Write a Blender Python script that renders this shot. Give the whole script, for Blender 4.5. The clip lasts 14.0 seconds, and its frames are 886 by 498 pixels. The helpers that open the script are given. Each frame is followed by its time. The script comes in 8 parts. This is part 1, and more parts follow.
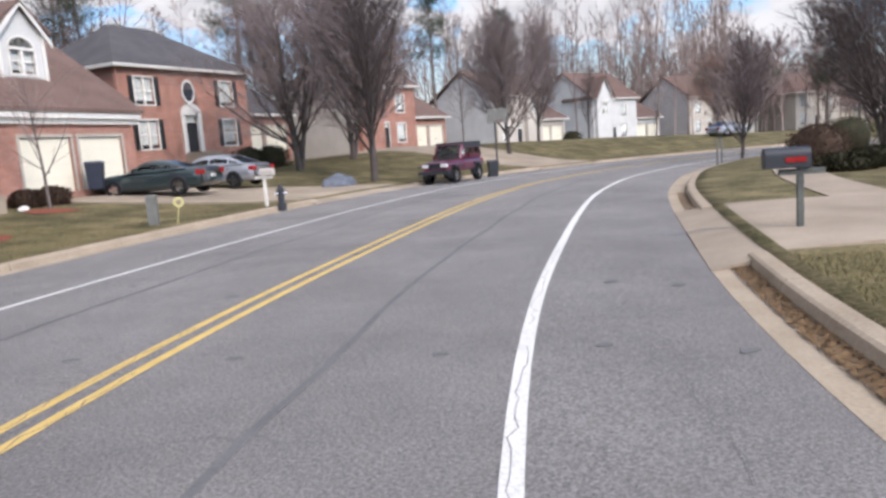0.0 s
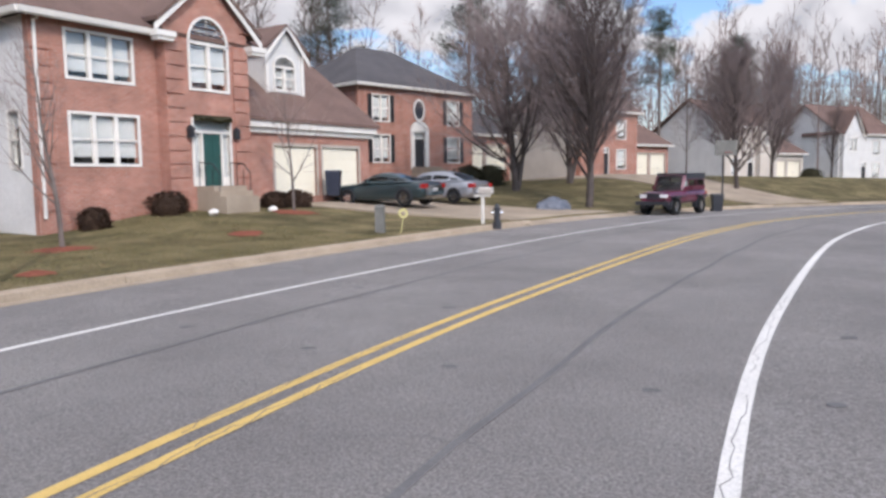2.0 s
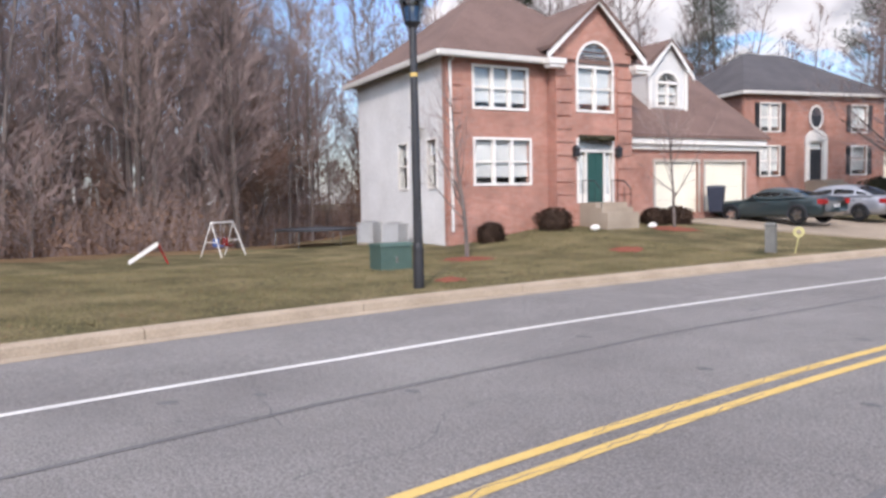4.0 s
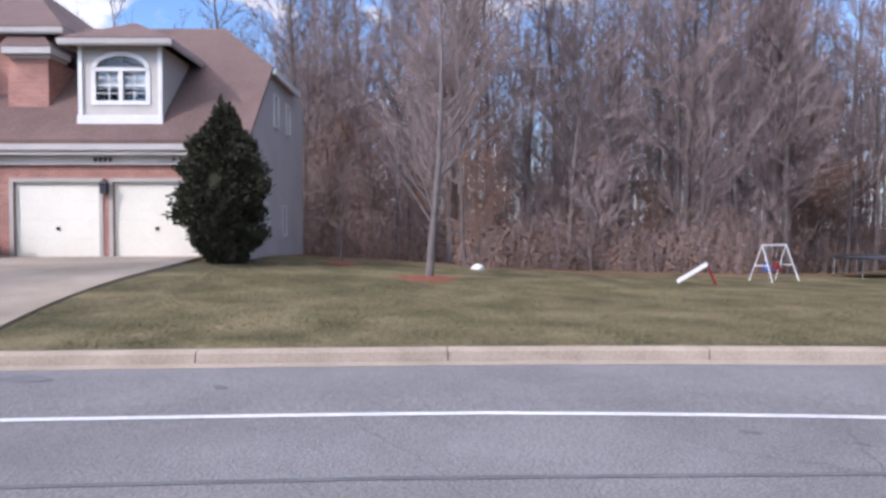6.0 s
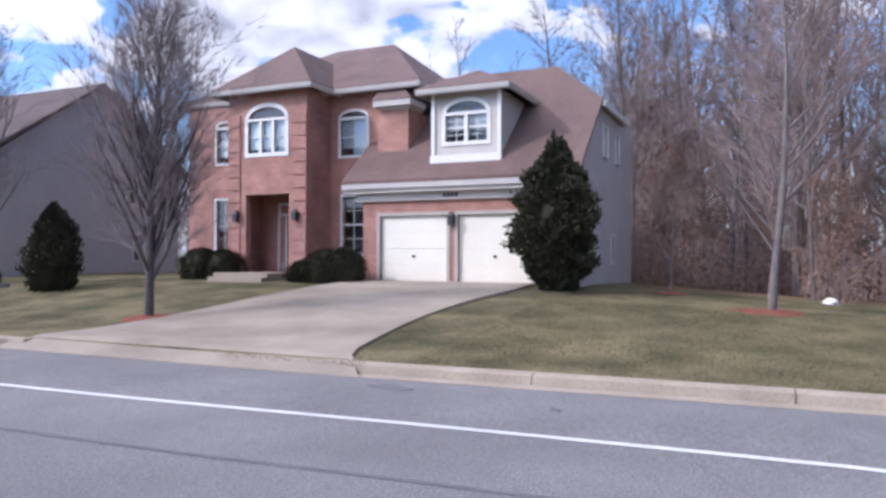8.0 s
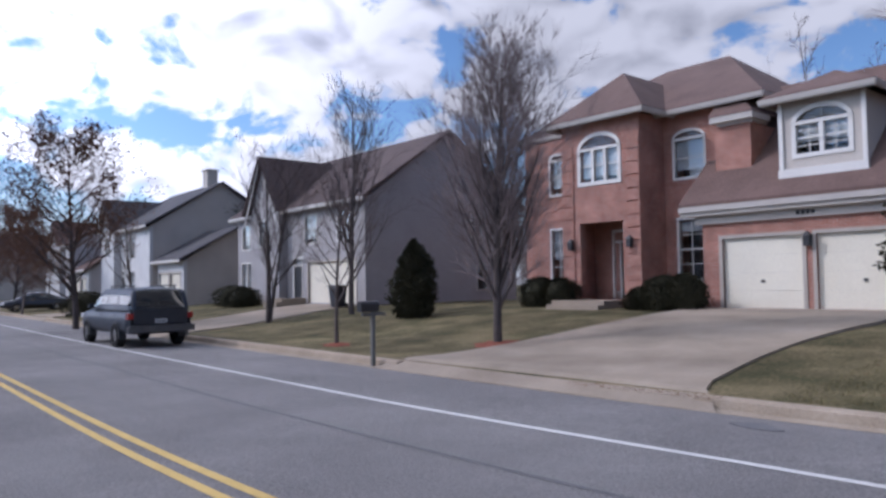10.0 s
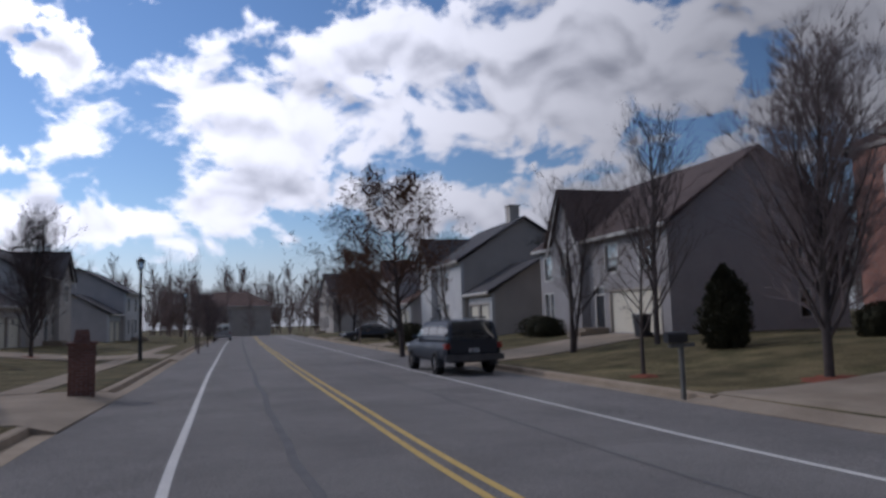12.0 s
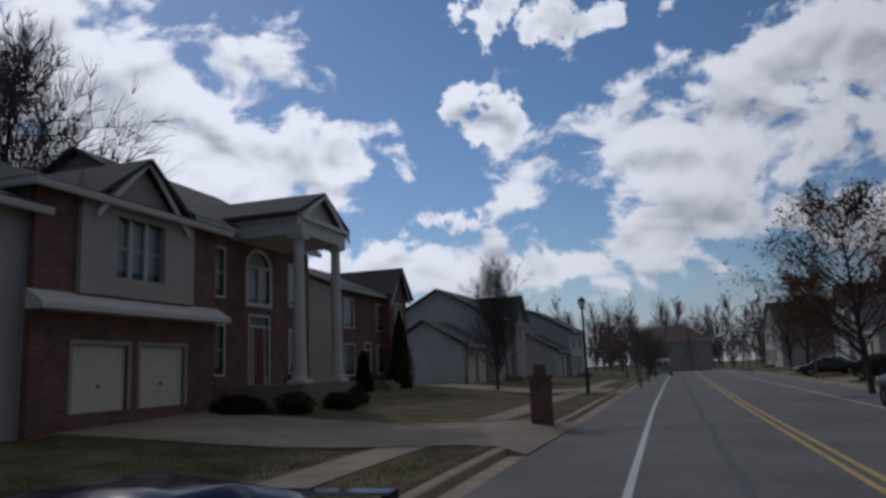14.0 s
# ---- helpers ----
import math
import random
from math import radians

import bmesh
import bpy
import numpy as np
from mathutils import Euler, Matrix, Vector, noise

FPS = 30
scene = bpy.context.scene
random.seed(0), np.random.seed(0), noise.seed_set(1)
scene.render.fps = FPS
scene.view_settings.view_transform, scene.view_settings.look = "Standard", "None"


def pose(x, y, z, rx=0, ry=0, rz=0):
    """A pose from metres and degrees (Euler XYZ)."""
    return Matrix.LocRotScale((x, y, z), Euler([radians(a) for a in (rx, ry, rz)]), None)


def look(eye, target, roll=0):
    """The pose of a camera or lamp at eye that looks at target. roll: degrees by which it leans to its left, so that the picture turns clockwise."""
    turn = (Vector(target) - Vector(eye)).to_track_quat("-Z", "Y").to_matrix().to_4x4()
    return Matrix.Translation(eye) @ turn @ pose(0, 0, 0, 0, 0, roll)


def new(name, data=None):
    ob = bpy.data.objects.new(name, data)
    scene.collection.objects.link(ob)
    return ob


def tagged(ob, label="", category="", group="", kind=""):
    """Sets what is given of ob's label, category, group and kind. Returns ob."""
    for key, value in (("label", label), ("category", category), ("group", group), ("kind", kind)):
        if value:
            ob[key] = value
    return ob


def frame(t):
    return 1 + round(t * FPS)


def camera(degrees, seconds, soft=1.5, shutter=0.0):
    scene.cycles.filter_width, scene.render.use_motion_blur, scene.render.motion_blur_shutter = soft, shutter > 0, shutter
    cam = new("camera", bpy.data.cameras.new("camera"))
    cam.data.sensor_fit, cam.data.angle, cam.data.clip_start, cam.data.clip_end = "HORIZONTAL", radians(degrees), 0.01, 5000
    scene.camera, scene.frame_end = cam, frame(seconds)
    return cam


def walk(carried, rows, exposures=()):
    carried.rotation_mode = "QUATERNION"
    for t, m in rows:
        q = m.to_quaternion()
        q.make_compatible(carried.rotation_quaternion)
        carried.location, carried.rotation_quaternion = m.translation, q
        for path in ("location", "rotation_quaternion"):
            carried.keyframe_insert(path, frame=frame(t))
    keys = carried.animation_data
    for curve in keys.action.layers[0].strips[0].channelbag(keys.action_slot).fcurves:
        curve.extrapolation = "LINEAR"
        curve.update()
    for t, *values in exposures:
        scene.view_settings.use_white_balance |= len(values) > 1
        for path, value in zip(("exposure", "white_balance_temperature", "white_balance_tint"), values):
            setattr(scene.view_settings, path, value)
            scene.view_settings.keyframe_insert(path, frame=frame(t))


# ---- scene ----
cam = camera(62.5, 14.0, soft=3.0)
PATH = [
    (0.0, (-0.451, 0.090, 1.705), (-0.558, 9.989, 0.295), -4.40),
    (0.5, (-0.506, 0.058, 1.709), (-1.891, 9.876, 0.408), -1.98),
    (1.0, (-0.513, 0.013, 1.717), (-2.586, 9.696, 0.323), -1.68),
    (1.5, (-0.520, -0.013, 1.722), (-2.917, 9.608, 0.417), -1.21),
    (2.0, (-0.540, -0.077, 1.741), (-3.404, 9.453, 0.761), -0.82),
    (2.5, (-0.564, -0.148, 1.754), (-4.210, 9.142, 1.109), -0.77),
    (3.0, (-0.628, -0.228, 1.766), (-5.211, 8.647, 1.278), -0.20),
    (3.5, (-0.652, -0.337, 1.790), (-6.355, 7.855, 1.193), 0.92),
    (4.0, (-0.639, -0.480, 1.799), (-7.721, 6.548, 1.115), -1.28),
    (4.2, (-0.655, -0.530, 1.802), (-8.211, 5.984, 1.112), -0.62),
    (6.3, (-1.231, -0.793, 1.723), (-11.226, -0.558, 1.505), 0.17),
    (6.5, (-1.209, -0.819, 1.729), (-11.207, -0.850, 1.540), 0.47),
    (7.0, (-1.165, -0.849, 1.737), (-11.147, -1.442, 1.680), 0.67),
    (7.5, (-1.069, -0.913, 1.764), (-10.918, -2.642, 1.765), 0.22),
    (8.0, (-1.004, -0.817, 1.760), (-10.378, -4.299, 1.844), 0.16),
    (8.5, (-1.010, -0.812, 1.748), (-9.895, -5.400, 1.839), -1.06),
    (8.7, (-0.995, -0.831, 1.766), (-9.615, -5.899, 1.902), -0.85),
    (10.8, (-0.893, -1.149, 1.810), (-6.659, -9.287, 2.535), -1.05),
    (11.0, (-0.891, -1.143, 1.817), (-6.249, -9.552, 2.575), -0.88),
    (11.5, (-0.878, -1.117, 1.836), (-5.255, -10.090, 2.402), -1.16),
    (12.0, (-0.845, -1.002, 1.849), (-4.434, -10.287, 2.804), -1.73),
    (12.5, (-0.837, -0.862, 1.834), (-3.096, -10.544, 2.912), -1.41),
    (13.0, (-0.852, -0.673, 1.809), (-1.538, -10.583, 2.964), -2.41),
    (13.5, (-0.822, -0.572, 1.812), (-0.346, -10.414, 3.520), -1.89),
    (14.0, (-0.768, -0.513, 1.804), (1.265, -10.166, 3.441), -2.43),
]
walk(cam, [(t, look(eye, target, roll)) for t, eye, target, roll in PATH],
     exposures=[(0.0, -0.58, 6400, 15), (1.0, -0.88, 6400, 15), (2.0, -0.72, 6400, 16), (3.0, -0.6, 6400, 17), (4.0, -0.46, 6450, 18), (6.5, -0.44, 5700, 22), (8.5, -0.48, 5650, 21), (11.0, -1.86, 5700, 20), (12.5, -2.54, 5950, 17), (14.0, -2.98, 5950, 14)])

# ---- light ----
SUN_DIR = Vector((0.55, -0.72, 0.62)).normalized()
SUN_EL = math.asin(SUN_DIR.z)
SUN_AZ = math.atan2(SUN_DIR.x, SUN_DIR.y)


# clouds: compass bearing, elevation, half width, half height, in degrees
CLOUDS = [(142, 20, 14, 7), (154, 16.5, 9.5, 3.4), (172.5, 20, 2.5, 1.4), (173, 27.5, 2.3, 1.8), (179, 25.5, 2.3, 1.7), (188.5, 16, 11, 4.2), (199, 20.5, 6, 4.4),
          (188, 10, 10.5, 2.5), (172, 7.2, 15, 2.3), (168.5, 11.2, 2.7, 1), (211, 19, 15, 7), (236, 18, 17, 7.5), (254, 19, 4, 2), (276, 20, 9, 4),
          # the last three, out of view, are added to brighten the ground
          (324, 14.5, 9, 3), (338, 13, 13, 3.2), (352, 12, 5, 2.4), (10, 9.5, 10, 3), (22, 6, 7, 3), (212, 8, 12, 3), (230, 48, 40, 14), (320, 42, 40, 14), (70, 40, 50, 24), (170, 62, 70, 18), (300, 66, 80, 16)]


def build_world():
    w = bpy.data.worlds.new("sky")
    scene.world = w
    w.use_nodes = True
    nt = w.node_tree
    n, l = nt.nodes, nt.links
    n.clear()

    def val(sock, v):
        if isinstance(v, (int, float)):
            sock.default_value = v
        elif isinstance(v, tuple):
            sock.default_value = v
        else:
            l.new(v, sock)

    def calc(op, a, b=0.0, c=0.0):
        m = n.new("ShaderNodeMath")
        m.operation = op
        for k, v in enumerate((a, b, c)):
            val(m.inputs[k], v)
        return m.outputs[0]

    def ramp(v, lo, hi, to_lo=0.0, to_hi=1.0):
        m = n.new("ShaderNodeMapRange")
        m.interpolation_type = "SMOOTHSTEP"
        for k, q in (("Value", v), ("From Min", lo), ("From Max", hi), ("To Min", to_lo), ("To Max", to_hi)):
            val(m.inputs[k], q)
        return m.outputs[0]

    def scaled(col, k):
        m = n.new("ShaderNodeVectorMath")
        m.operation = "SCALE"
        val(m.inputs[0], col)
        val(m.inputs["Scale"], k)
        return m.outputs[0]

    def blend(f, a, b):
        m = n.new("ShaderNodeMix")
        m.data_type = "RGBA"
        val(m.inputs["Factor"], f)
        val(m.inputs[6], a)
        val(m.inputs[7], b)
        return m.outputs[2]

    def dot(v):
        m = n.new("ShaderNodeVectorMath")
        m.operation = "DOT_PRODUCT"
        l.new(tc.outputs["Generated"], m.inputs[0])
        m.inputs[1].default_value = v
        return m.outputs["Value"]

    tc = n.new("ShaderNodeTexCoord")
    sky = n.new("ShaderNodeTexSky")
    sky.sky_type, sky.sun_disc = "NISHITA", False
    sky.sun_elevation, sky.sun_rotation = SUN_EL, SUN_AZ
    sky.air_density, sky.dust_density, sky.ozone_density = 1.0, 0.1, 2.2
    # bearing (zero at 250 degrees) and elevation of the direction
    b0 = radians(250)
    bearing = calc("MULTIPLY", calc("ARCTAN2", dot((math.cos(b0), -math.sin(b0), 0)), dot((math.sin(b0), math.cos(b0), 0))), 57.2958)
    up = dot((0, 0, 1))
    elev = calc("MULTIPLY", calc("ARCSINE", up), 57.2958)
    place = n.new("ShaderNodeCombineXYZ")
    l.new(bearing, place.inputs[0])
    l.new(elev, place.inputs[1])
    # ragged outlines: the place is pushed about before the clouds are laid out
    push = n.new("ShaderNodeTexNoise")
    push.inputs["Scale"].default_value, push.inputs["Detail"].default_value, push.inputs["Roughness"].default_value = 0.22, 6, 0.6
    l.new(place.outputs[0], push.inputs["Vector"])
    off = n.new("ShaderNodeVectorMath")
    off.operation = "MULTIPLY_ADD"
    l.new(push.outputs["Color"], off.inputs[0])
    off.inputs[1].default_value, off.inputs[2].default_value = (14, 8, 0), (-7, -4, 0)
    spot = n.new("ShaderNodeVectorMath")
    spot.operation = "ADD"
    l.new(place.outputs[0], spot.inputs[0])
    l.new(off.outputs[0], spot.inputs[1])
    field = -1.0
    for az, el, hw, hh in CLOUDS:
        a = (az - 250 + 180) % 360 - 180
        sb = n.new("ShaderNodeVectorMath")
        sb.operation = "MULTIPLY_ADD"
        l.new(spot.outputs[0], sb.inputs[0])
        sb.inputs[1].default_value = (1 / hw, 1 / hh, 0)
        sb.inputs[2].default_value = (-a / hw, -el / hh, 0)
        ln = n.new("ShaderNodeVectorMath")
        ln.operation = "LENGTH"
        l.new(sb.outputs[0], ln.inputs[0])
        field = calc("MAXIMUM", field, calc("SUBTRACT", 1.0, ln.outputs["Value"]))

    def billow(lift, detail=8):
        m = n.new("ShaderNodeVectorMath")
        m.operation = "MULTIPLY_ADD"
        l.new(place.outputs[0], m.inputs[0])
        m.inputs[1].default_value = (0.16, 0.24, 0)
        m.inputs[2].default_value = (3.7, 1.3 + lift, 0)
        t = n.new("ShaderNodeTexNoise")
        t.inputs["Scale"].default_value = 1.0
        t.inputs["Detail"].default_value = detail
        t.inputs["Roughness"].default_value = 0.56
        t.inputs["Distortion"].default_value = 0.35
        l.new(m.outputs[0], t.inputs["Vector"])
        return t.outputs["Fac"]

    puff, soft, above = billow(0.0), billow(0.0, 2.5), billow(0.32, 2.5)
    depth = calc("ADD", calc("MULTIPLY", calc("MAXIMUM", field, -0.7), 0.5), calc("MULTIPLY", calc("SUBTRACT", puff, 0.46), 2.0))
    cover = ramp(depth, -0.04, 0.2)
    # undersides and thick middles are grey, the tops bright
    grey = calc("ADD", calc("MULTIPLY", calc("SUBTRACT", above, soft), 2.3), calc("MULTIPLY", depth, 0.55))
    tone = blend(ramp(grey, -0.05, 0.85), (10.4, 10.5, 10.7, 1), (4.4, 4.6, 5.1, 1))
    # thin cloud scatters more light forward, round the sun
    glow = ramp(dot(SUN_DIR), 0.18, 0.95, 1.25, 5.5)
    vivid = n.new("ShaderNodeHueSaturation")
    vivid.inputs["Saturation"].default_value = 1.1
    l.new(sky.outputs[0], vivid.inputs["Color"])
    clear_sky = scaled(vivid.outputs[0], calc("MULTIPLY_ADD", glow, 0.42, 2.0))
    veil = scaled((5.6, 6.1, 7.0), glow)
    hazy = blend(ramp(up, -0.02, 0.15, 0.9, 0.0), clear_sky, veil)
    full = blend(calc("MULTIPLY", cover, ramp(up, 0.02, 0.09, 0.25, 1.0)), hazy, scaled(tone, glow))
    bg = n.new("ShaderNodeBackground")
    bg.inputs["Strength"].default_value = 0.11
    l.new(full, bg.inputs["Color"])
    out = n.new("ShaderNodeOutputWorld")
    l.new(bg.outputs[0], out.inputs["Surface"])


build_world()
sun_data = bpy.data.lights.new("sun", "SUN")
sun_data.energy, sun_data.angle, sun_data.color = 3.9, radians(0.6), (1.0, 0.93, 0.83)
sun = new("sun", sun_data)
sun.matrix_world = look((0, 0, 60), Vector((0, 0, 60)) - SUN_DIR)

# ---- materials ----
MATS = {}


def surface(name, c1, c2, rough=0.8, scale=3.0, fine=40.0, bump=0.2, metal=0.0, coat=0.0, spread=(0.3, 0.7), rand=0.0, obj=False, wash=0.0):
    """Two colours mixed by coarse and fine noise, with fine relief, at world size."""
    m = bpy.data.materials.new(name)
    m.use_nodes = True
    nt = m.node_tree
    n, l = nt.nodes, nt.links
    b = n["Principled BSDF"]
    if obj:
        src = n.new("ShaderNodeTexCoord").outputs["Object"]
    else:
        src = n.new("ShaderNodeNewGeometry").outputs["Position"]
    a = n.new("ShaderNodeTexNoise")
    a.inputs["Scale"].default_value, a.inputs["Detail"].default_value = scale, 5
    f = n.new("ShaderNodeTexNoise")
    f.inputs["Scale"].default_value, f.inputs["Detail"].default_value = fine, 3
    l.new(src, a.inputs["Vector"])
    l.new(src, f.inputs["Vector"])
    av = n.new("ShaderNodeMath")
    av.operation = "ADD"
    l.new(a.outputs["Fac"], av.inputs[0])
    l.new(f.outputs["Fac"], av.inputs[1])
    ha = n.new("ShaderNodeMapRange")
    ha.inputs["From Min"].default_value, ha.inputs["From Max"].default_value = 2 * spread[0], 2 * spread[1]
    l.new(av.outputs[0], ha.inputs["Value"])
    mix = n.new("ShaderNodeMix")
    mix.data_type = "RGBA"
    mix.inputs[6].default_value, mix.inputs[7].default_value = (*c1, 1), (*c2, 1)
    l.new(ha.outputs[0], mix.inputs["Factor"])
    col = mix.outputs[2]
    if wash:
        # broad stains and traffic wear
        wn = n.new("ShaderNodeTexNoise")
        wn.inputs["Scale"].default_value, wn.inputs["Detail"].default_value, wn.inputs["Roughness"].default_value = 0.35, 8, 0.65
        l.new(src, wn.inputs["Vector"])
        wr = n.new("ShaderNodeMapRange")
        wr.inputs["From Min"].default_value, wr.inputs["From Max"].default_value = 0.35, 0.65
        wr.inputs["To Min"].default_value, wr.inputs["To Max"].default_value = 1 - wash, 1 + wash
        l.new(wn.outputs["Fac"], wr.inputs["Value"])
        wh = n.new("ShaderNodeHueSaturation")
        l.new(wr.outputs[0], wh.inputs["Value"])
        l.new(col, wh.inputs["Color"])
        col = wh.outputs[0]
    if rand:
        oi = n.new("ShaderNodeObjectInfo")
        hs = n.new("ShaderNodeHueSaturation")
        mr = n.new("ShaderNodeMapRange")
        mr.inputs["To Min"].default_value, mr.inputs["To Max"].default_value = 1 - rand, 1 + rand
        l.new(oi.outputs["Random"], mr.inputs["Value"])
        l.new(mr.outputs[0], hs.inputs["Value"])
        l.new(col, hs.inputs["Color"])
        col = hs.outputs[0]
    l.new(col, b.inputs["Base Color"])
    b.inputs["Roughness"].default_value, b.inputs["Metallic"].default_value = rough, metal
    if rough > 0.7:
        b.inputs["Specular IOR Level"].default_value = 0.12
    b.inputs["Coat Weight"].default_value = coat
    if bump:
        bp = n.new("ShaderNodeBump")
        bp.inputs["Strength"].default_value, bp.inputs["Distance"].default_value = bump, 0.02
        l.new(f.outputs["Fac"], bp.inputs["Height"])
        l.new(bp.outputs[0], b.inputs["Normal"])
    MATS[name] = m
    return m


def brick_surface(name, c1, c2, mortar):
    """Running-bond brick in the wall's own coordinates."""
    m = bpy.data.materials.new(name)
    m.use_nodes = True
    nt = m.node_tree
    n, l = nt.nodes, nt.links
    b = n["Principled BSDF"]
    tc = n.new("ShaderNodeTexCoord")
    sp = n.new("ShaderNodeSeparateXYZ")
    l.new(tc.outputs["Object"], sp.inputs[0])
    ad = n.new("ShaderNodeMath")
    ad.operation = "ADD"
    l.new(sp.outputs["X"], ad.inputs[0])
    l.new(sp.outputs["Y"], ad.inputs[1])
    cb = n.new("ShaderNodeCombineXYZ")
    l.new(ad.outputs[0], cb.inputs[0])
    l.new(sp.outputs["Z"], cb.inputs[1])
    br = n.new("ShaderNodeTexBrick")
    br.inputs["Scale"].default_value = 1.0
    br.inputs["Brick Width"].default_value, br.inputs["Row Height"].default_value = 0.215, 0.075
    br.inputs["Mortar Size"].default_value = 0.007
    br.inputs["Color1"].default_value, br.inputs["Color2"].default_value = (*c1, 1), (*c2, 1)
    br.inputs["Mortar"].default_value = (*mortar, 1)
    l.new(cb.outputs[0], br.inputs["Vector"])
    no = n.new("ShaderNodeTexNoise")
    no.inputs["Scale"].default_value, no.inputs["Detail"].default_value = 1.3, 6
    l.new(tc.outputs["Object"], no.inputs["Vector"])
    hs = n.new("ShaderNodeHueSaturation")
    mr = n.new("ShaderNodeMapRange")
    mr.inputs["From Min"].default_value, mr.inputs["From Max"].default_value = 0.3, 0.7
    mr.inputs["To Min"].default_value, mr.inputs["To Max"].default_value = 0.78, 1.2
    l.new(no.outputs["Fac"], mr.inputs["Value"])
    l.new(mr.outputs[0], hs.inputs["Value"])
    l.new(br.outputs["Color"], hs.inputs["Color"])
    l.new(hs.outputs[0], b.inputs["Base Color"])
    b.inputs["Roughness"].default_value = 0.9
    bp = n.new("ShaderNodeBump")
    bp.inputs["Strength"].default_value, bp.inputs["Distance"].default_value = 0.5, 0.01
    bp.invert = True
    l.new(br.outputs["Fac"], bp.inputs["Height"])
    l.new(bp.outputs[0], b.inputs["Normal"])
    MATS[name] = m
    return m


def rows_surface(name, c1, c2, pitch, rough=0.7, jitter=0.0, scale=0.8):
    """Horizontal courses (lap siding, shingles): a saw-tooth relief along z in the thing's own coordinates, with stains."""
    m = bpy.data.materials.new(name)
    m.use_nodes = True
    nt = m.node_tree
    n, l = nt.nodes, nt.links
    b = n["Principled BSDF"]
    tc = n.new("ShaderNodeTexCoord")
    sp = n.new("ShaderNodeSeparateXYZ")
    l.new(tc.outputs["Object"], sp.inputs[0])
    dv = n.new("ShaderNodeMath")
    dv.operation = "DIVIDE"
    dv.inputs[1].default_value = pitch
    l.new(sp.outputs["Z"], dv.inputs[0])
    fr = n.new("ShaderNodeMath")
    fr.operation = "FRACT"
    l.new(dv.outputs[0], fr.inputs[0])
    a = n.new("ShaderNodeTexNoise")
    a.inputs["Scale"].default_value, a.inputs["Detail"].default_value = scale, 6
    l.new(tc.outputs["Object"], a.inputs["Vector"])
    f = n.new("ShaderNodeTexNoise")
    f.inputs["Scale"].default_value, f.inputs["Detail"].default_value = 14, 4
    l.new(tc.outputs["Object"], f.inputs["Vector"])
    av = n.new("ShaderNodeMath")
    av.operation = "ADD"
    l.new(a.outputs["Fac"], av.inputs[0])
    l.new(f.outputs["Fac"], av.inputs[1])
    mr = n.new("ShaderNodeMapRange")
    mr.inputs["From Min"].default_value, mr.inputs["From Max"].default_value = 0.7, 1.3
    l.new(av.outputs[0], mr.inputs["Value"])
    mix = n.new("ShaderNodeMix")
    mix.data_type = "RGBA"
    mix.inputs[6].default_value, mix.inputs[7].default_value = (*c1, 1), (*c2, 1)
    l.new(mr.outputs[0], mix.inputs["Factor"])
    l.new(mix.outputs[2], b.inputs["Base Color"])
    b.inputs["Roughness"].default_value = rough
    bp = n.new("ShaderNodeBump")
    bp.inputs["Strength"].default_value, bp.inputs["Distance"].default_value = 0.6, 0.02
    bp.invert = True
    l.new(fr.outputs[0], bp.inputs["Height"])
    l.new(bp.outputs[0], b.inputs["Normal"])
    MATS[name] = m
    return m


ASPHALT = surface("asphalt", (0.10, 0.093, 0.089), (0.35, 0.328, 0.315), 0.9, 42.0, 105, 1.0, spread=(0.34, 0.66), wash=0.14)
SEAL = surface("sealed_crack", (0.11, 0.107, 0.107), (0.17, 0.166, 0.166), 0.8, 2, 30, 0.2)
WHITE_LINE = surface("white_road_paint", (0.42, 0.41, 0.39), (0.67, 0.65, 0.615), 0.75, 30, 90, 0.3, spread=(0.3, 0.55), wash=0.1)
YELLOW_LINE = surface("yellow_road_paint", (0.46, 0.32, 0.11), (0.64, 0.45, 0.16), 0.75, 3, 45, 0.2)
CONCRETE = surface("concrete", (0.235, 0.188, 0.14), (0.36, 0.298, 0.232), 0.9, 0.8, 35, 0.25, wash=0.18)
KERB = surface("kerb_concrete", (0.25, 0.197, 0.142), (0.42, 0.345, 0.262), 0.9, 1.5, 30, 0.3)
GRASS = surface("winter_grass", (0.054, 0.052, 0.023), (0.18, 0.142, 0.076), 0.95, 0.9, 16, 1.0, spread=(0.40, 0.61), wash=0.25)
LITTER = surface("leaf_litter", (0.09, 0.055, 0.03), (0.22, 0.14, 0.075), 0.95, 0.6, 9, 1.0)
MULCH = surface("red_mulch", (0.15, 0.05, 0.033), (0.26, 0.09, 0.058), 0.95, 4, 25, 1.0)
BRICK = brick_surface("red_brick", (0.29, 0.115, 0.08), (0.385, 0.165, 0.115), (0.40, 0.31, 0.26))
# brown brick, darkened further: shade on pillar and porch house is in the colour
BRICK_DARK = brick_surface("shaded_brown_brick", (0.16, 0.07, 0.053), (0.23, 0.10, 0.076), (0.27, 0.22, 0.195))
SIDING_WHITE = rows_surface("white_lap_siding", (0.48, 0.47, 0.45), (0.61, 0.60, 0.58), 0.12)
SIDING_TAN = rows_surface("tan_lap_siding", (0.41, 0.36, 0.31), (0.51, 0.46, 0.40), 0.12)
SIDING_GREY = rows_surface("grey_lap_siding", (0.40, 0.37, 0.35), (0.50, 0.46, 0.44), 0.12)
SHINGLE = rows_surface("brown_shingles", (0.098, 0.06, 0.048), (0.165, 0.102, 0.083), 0.14, 0.95)
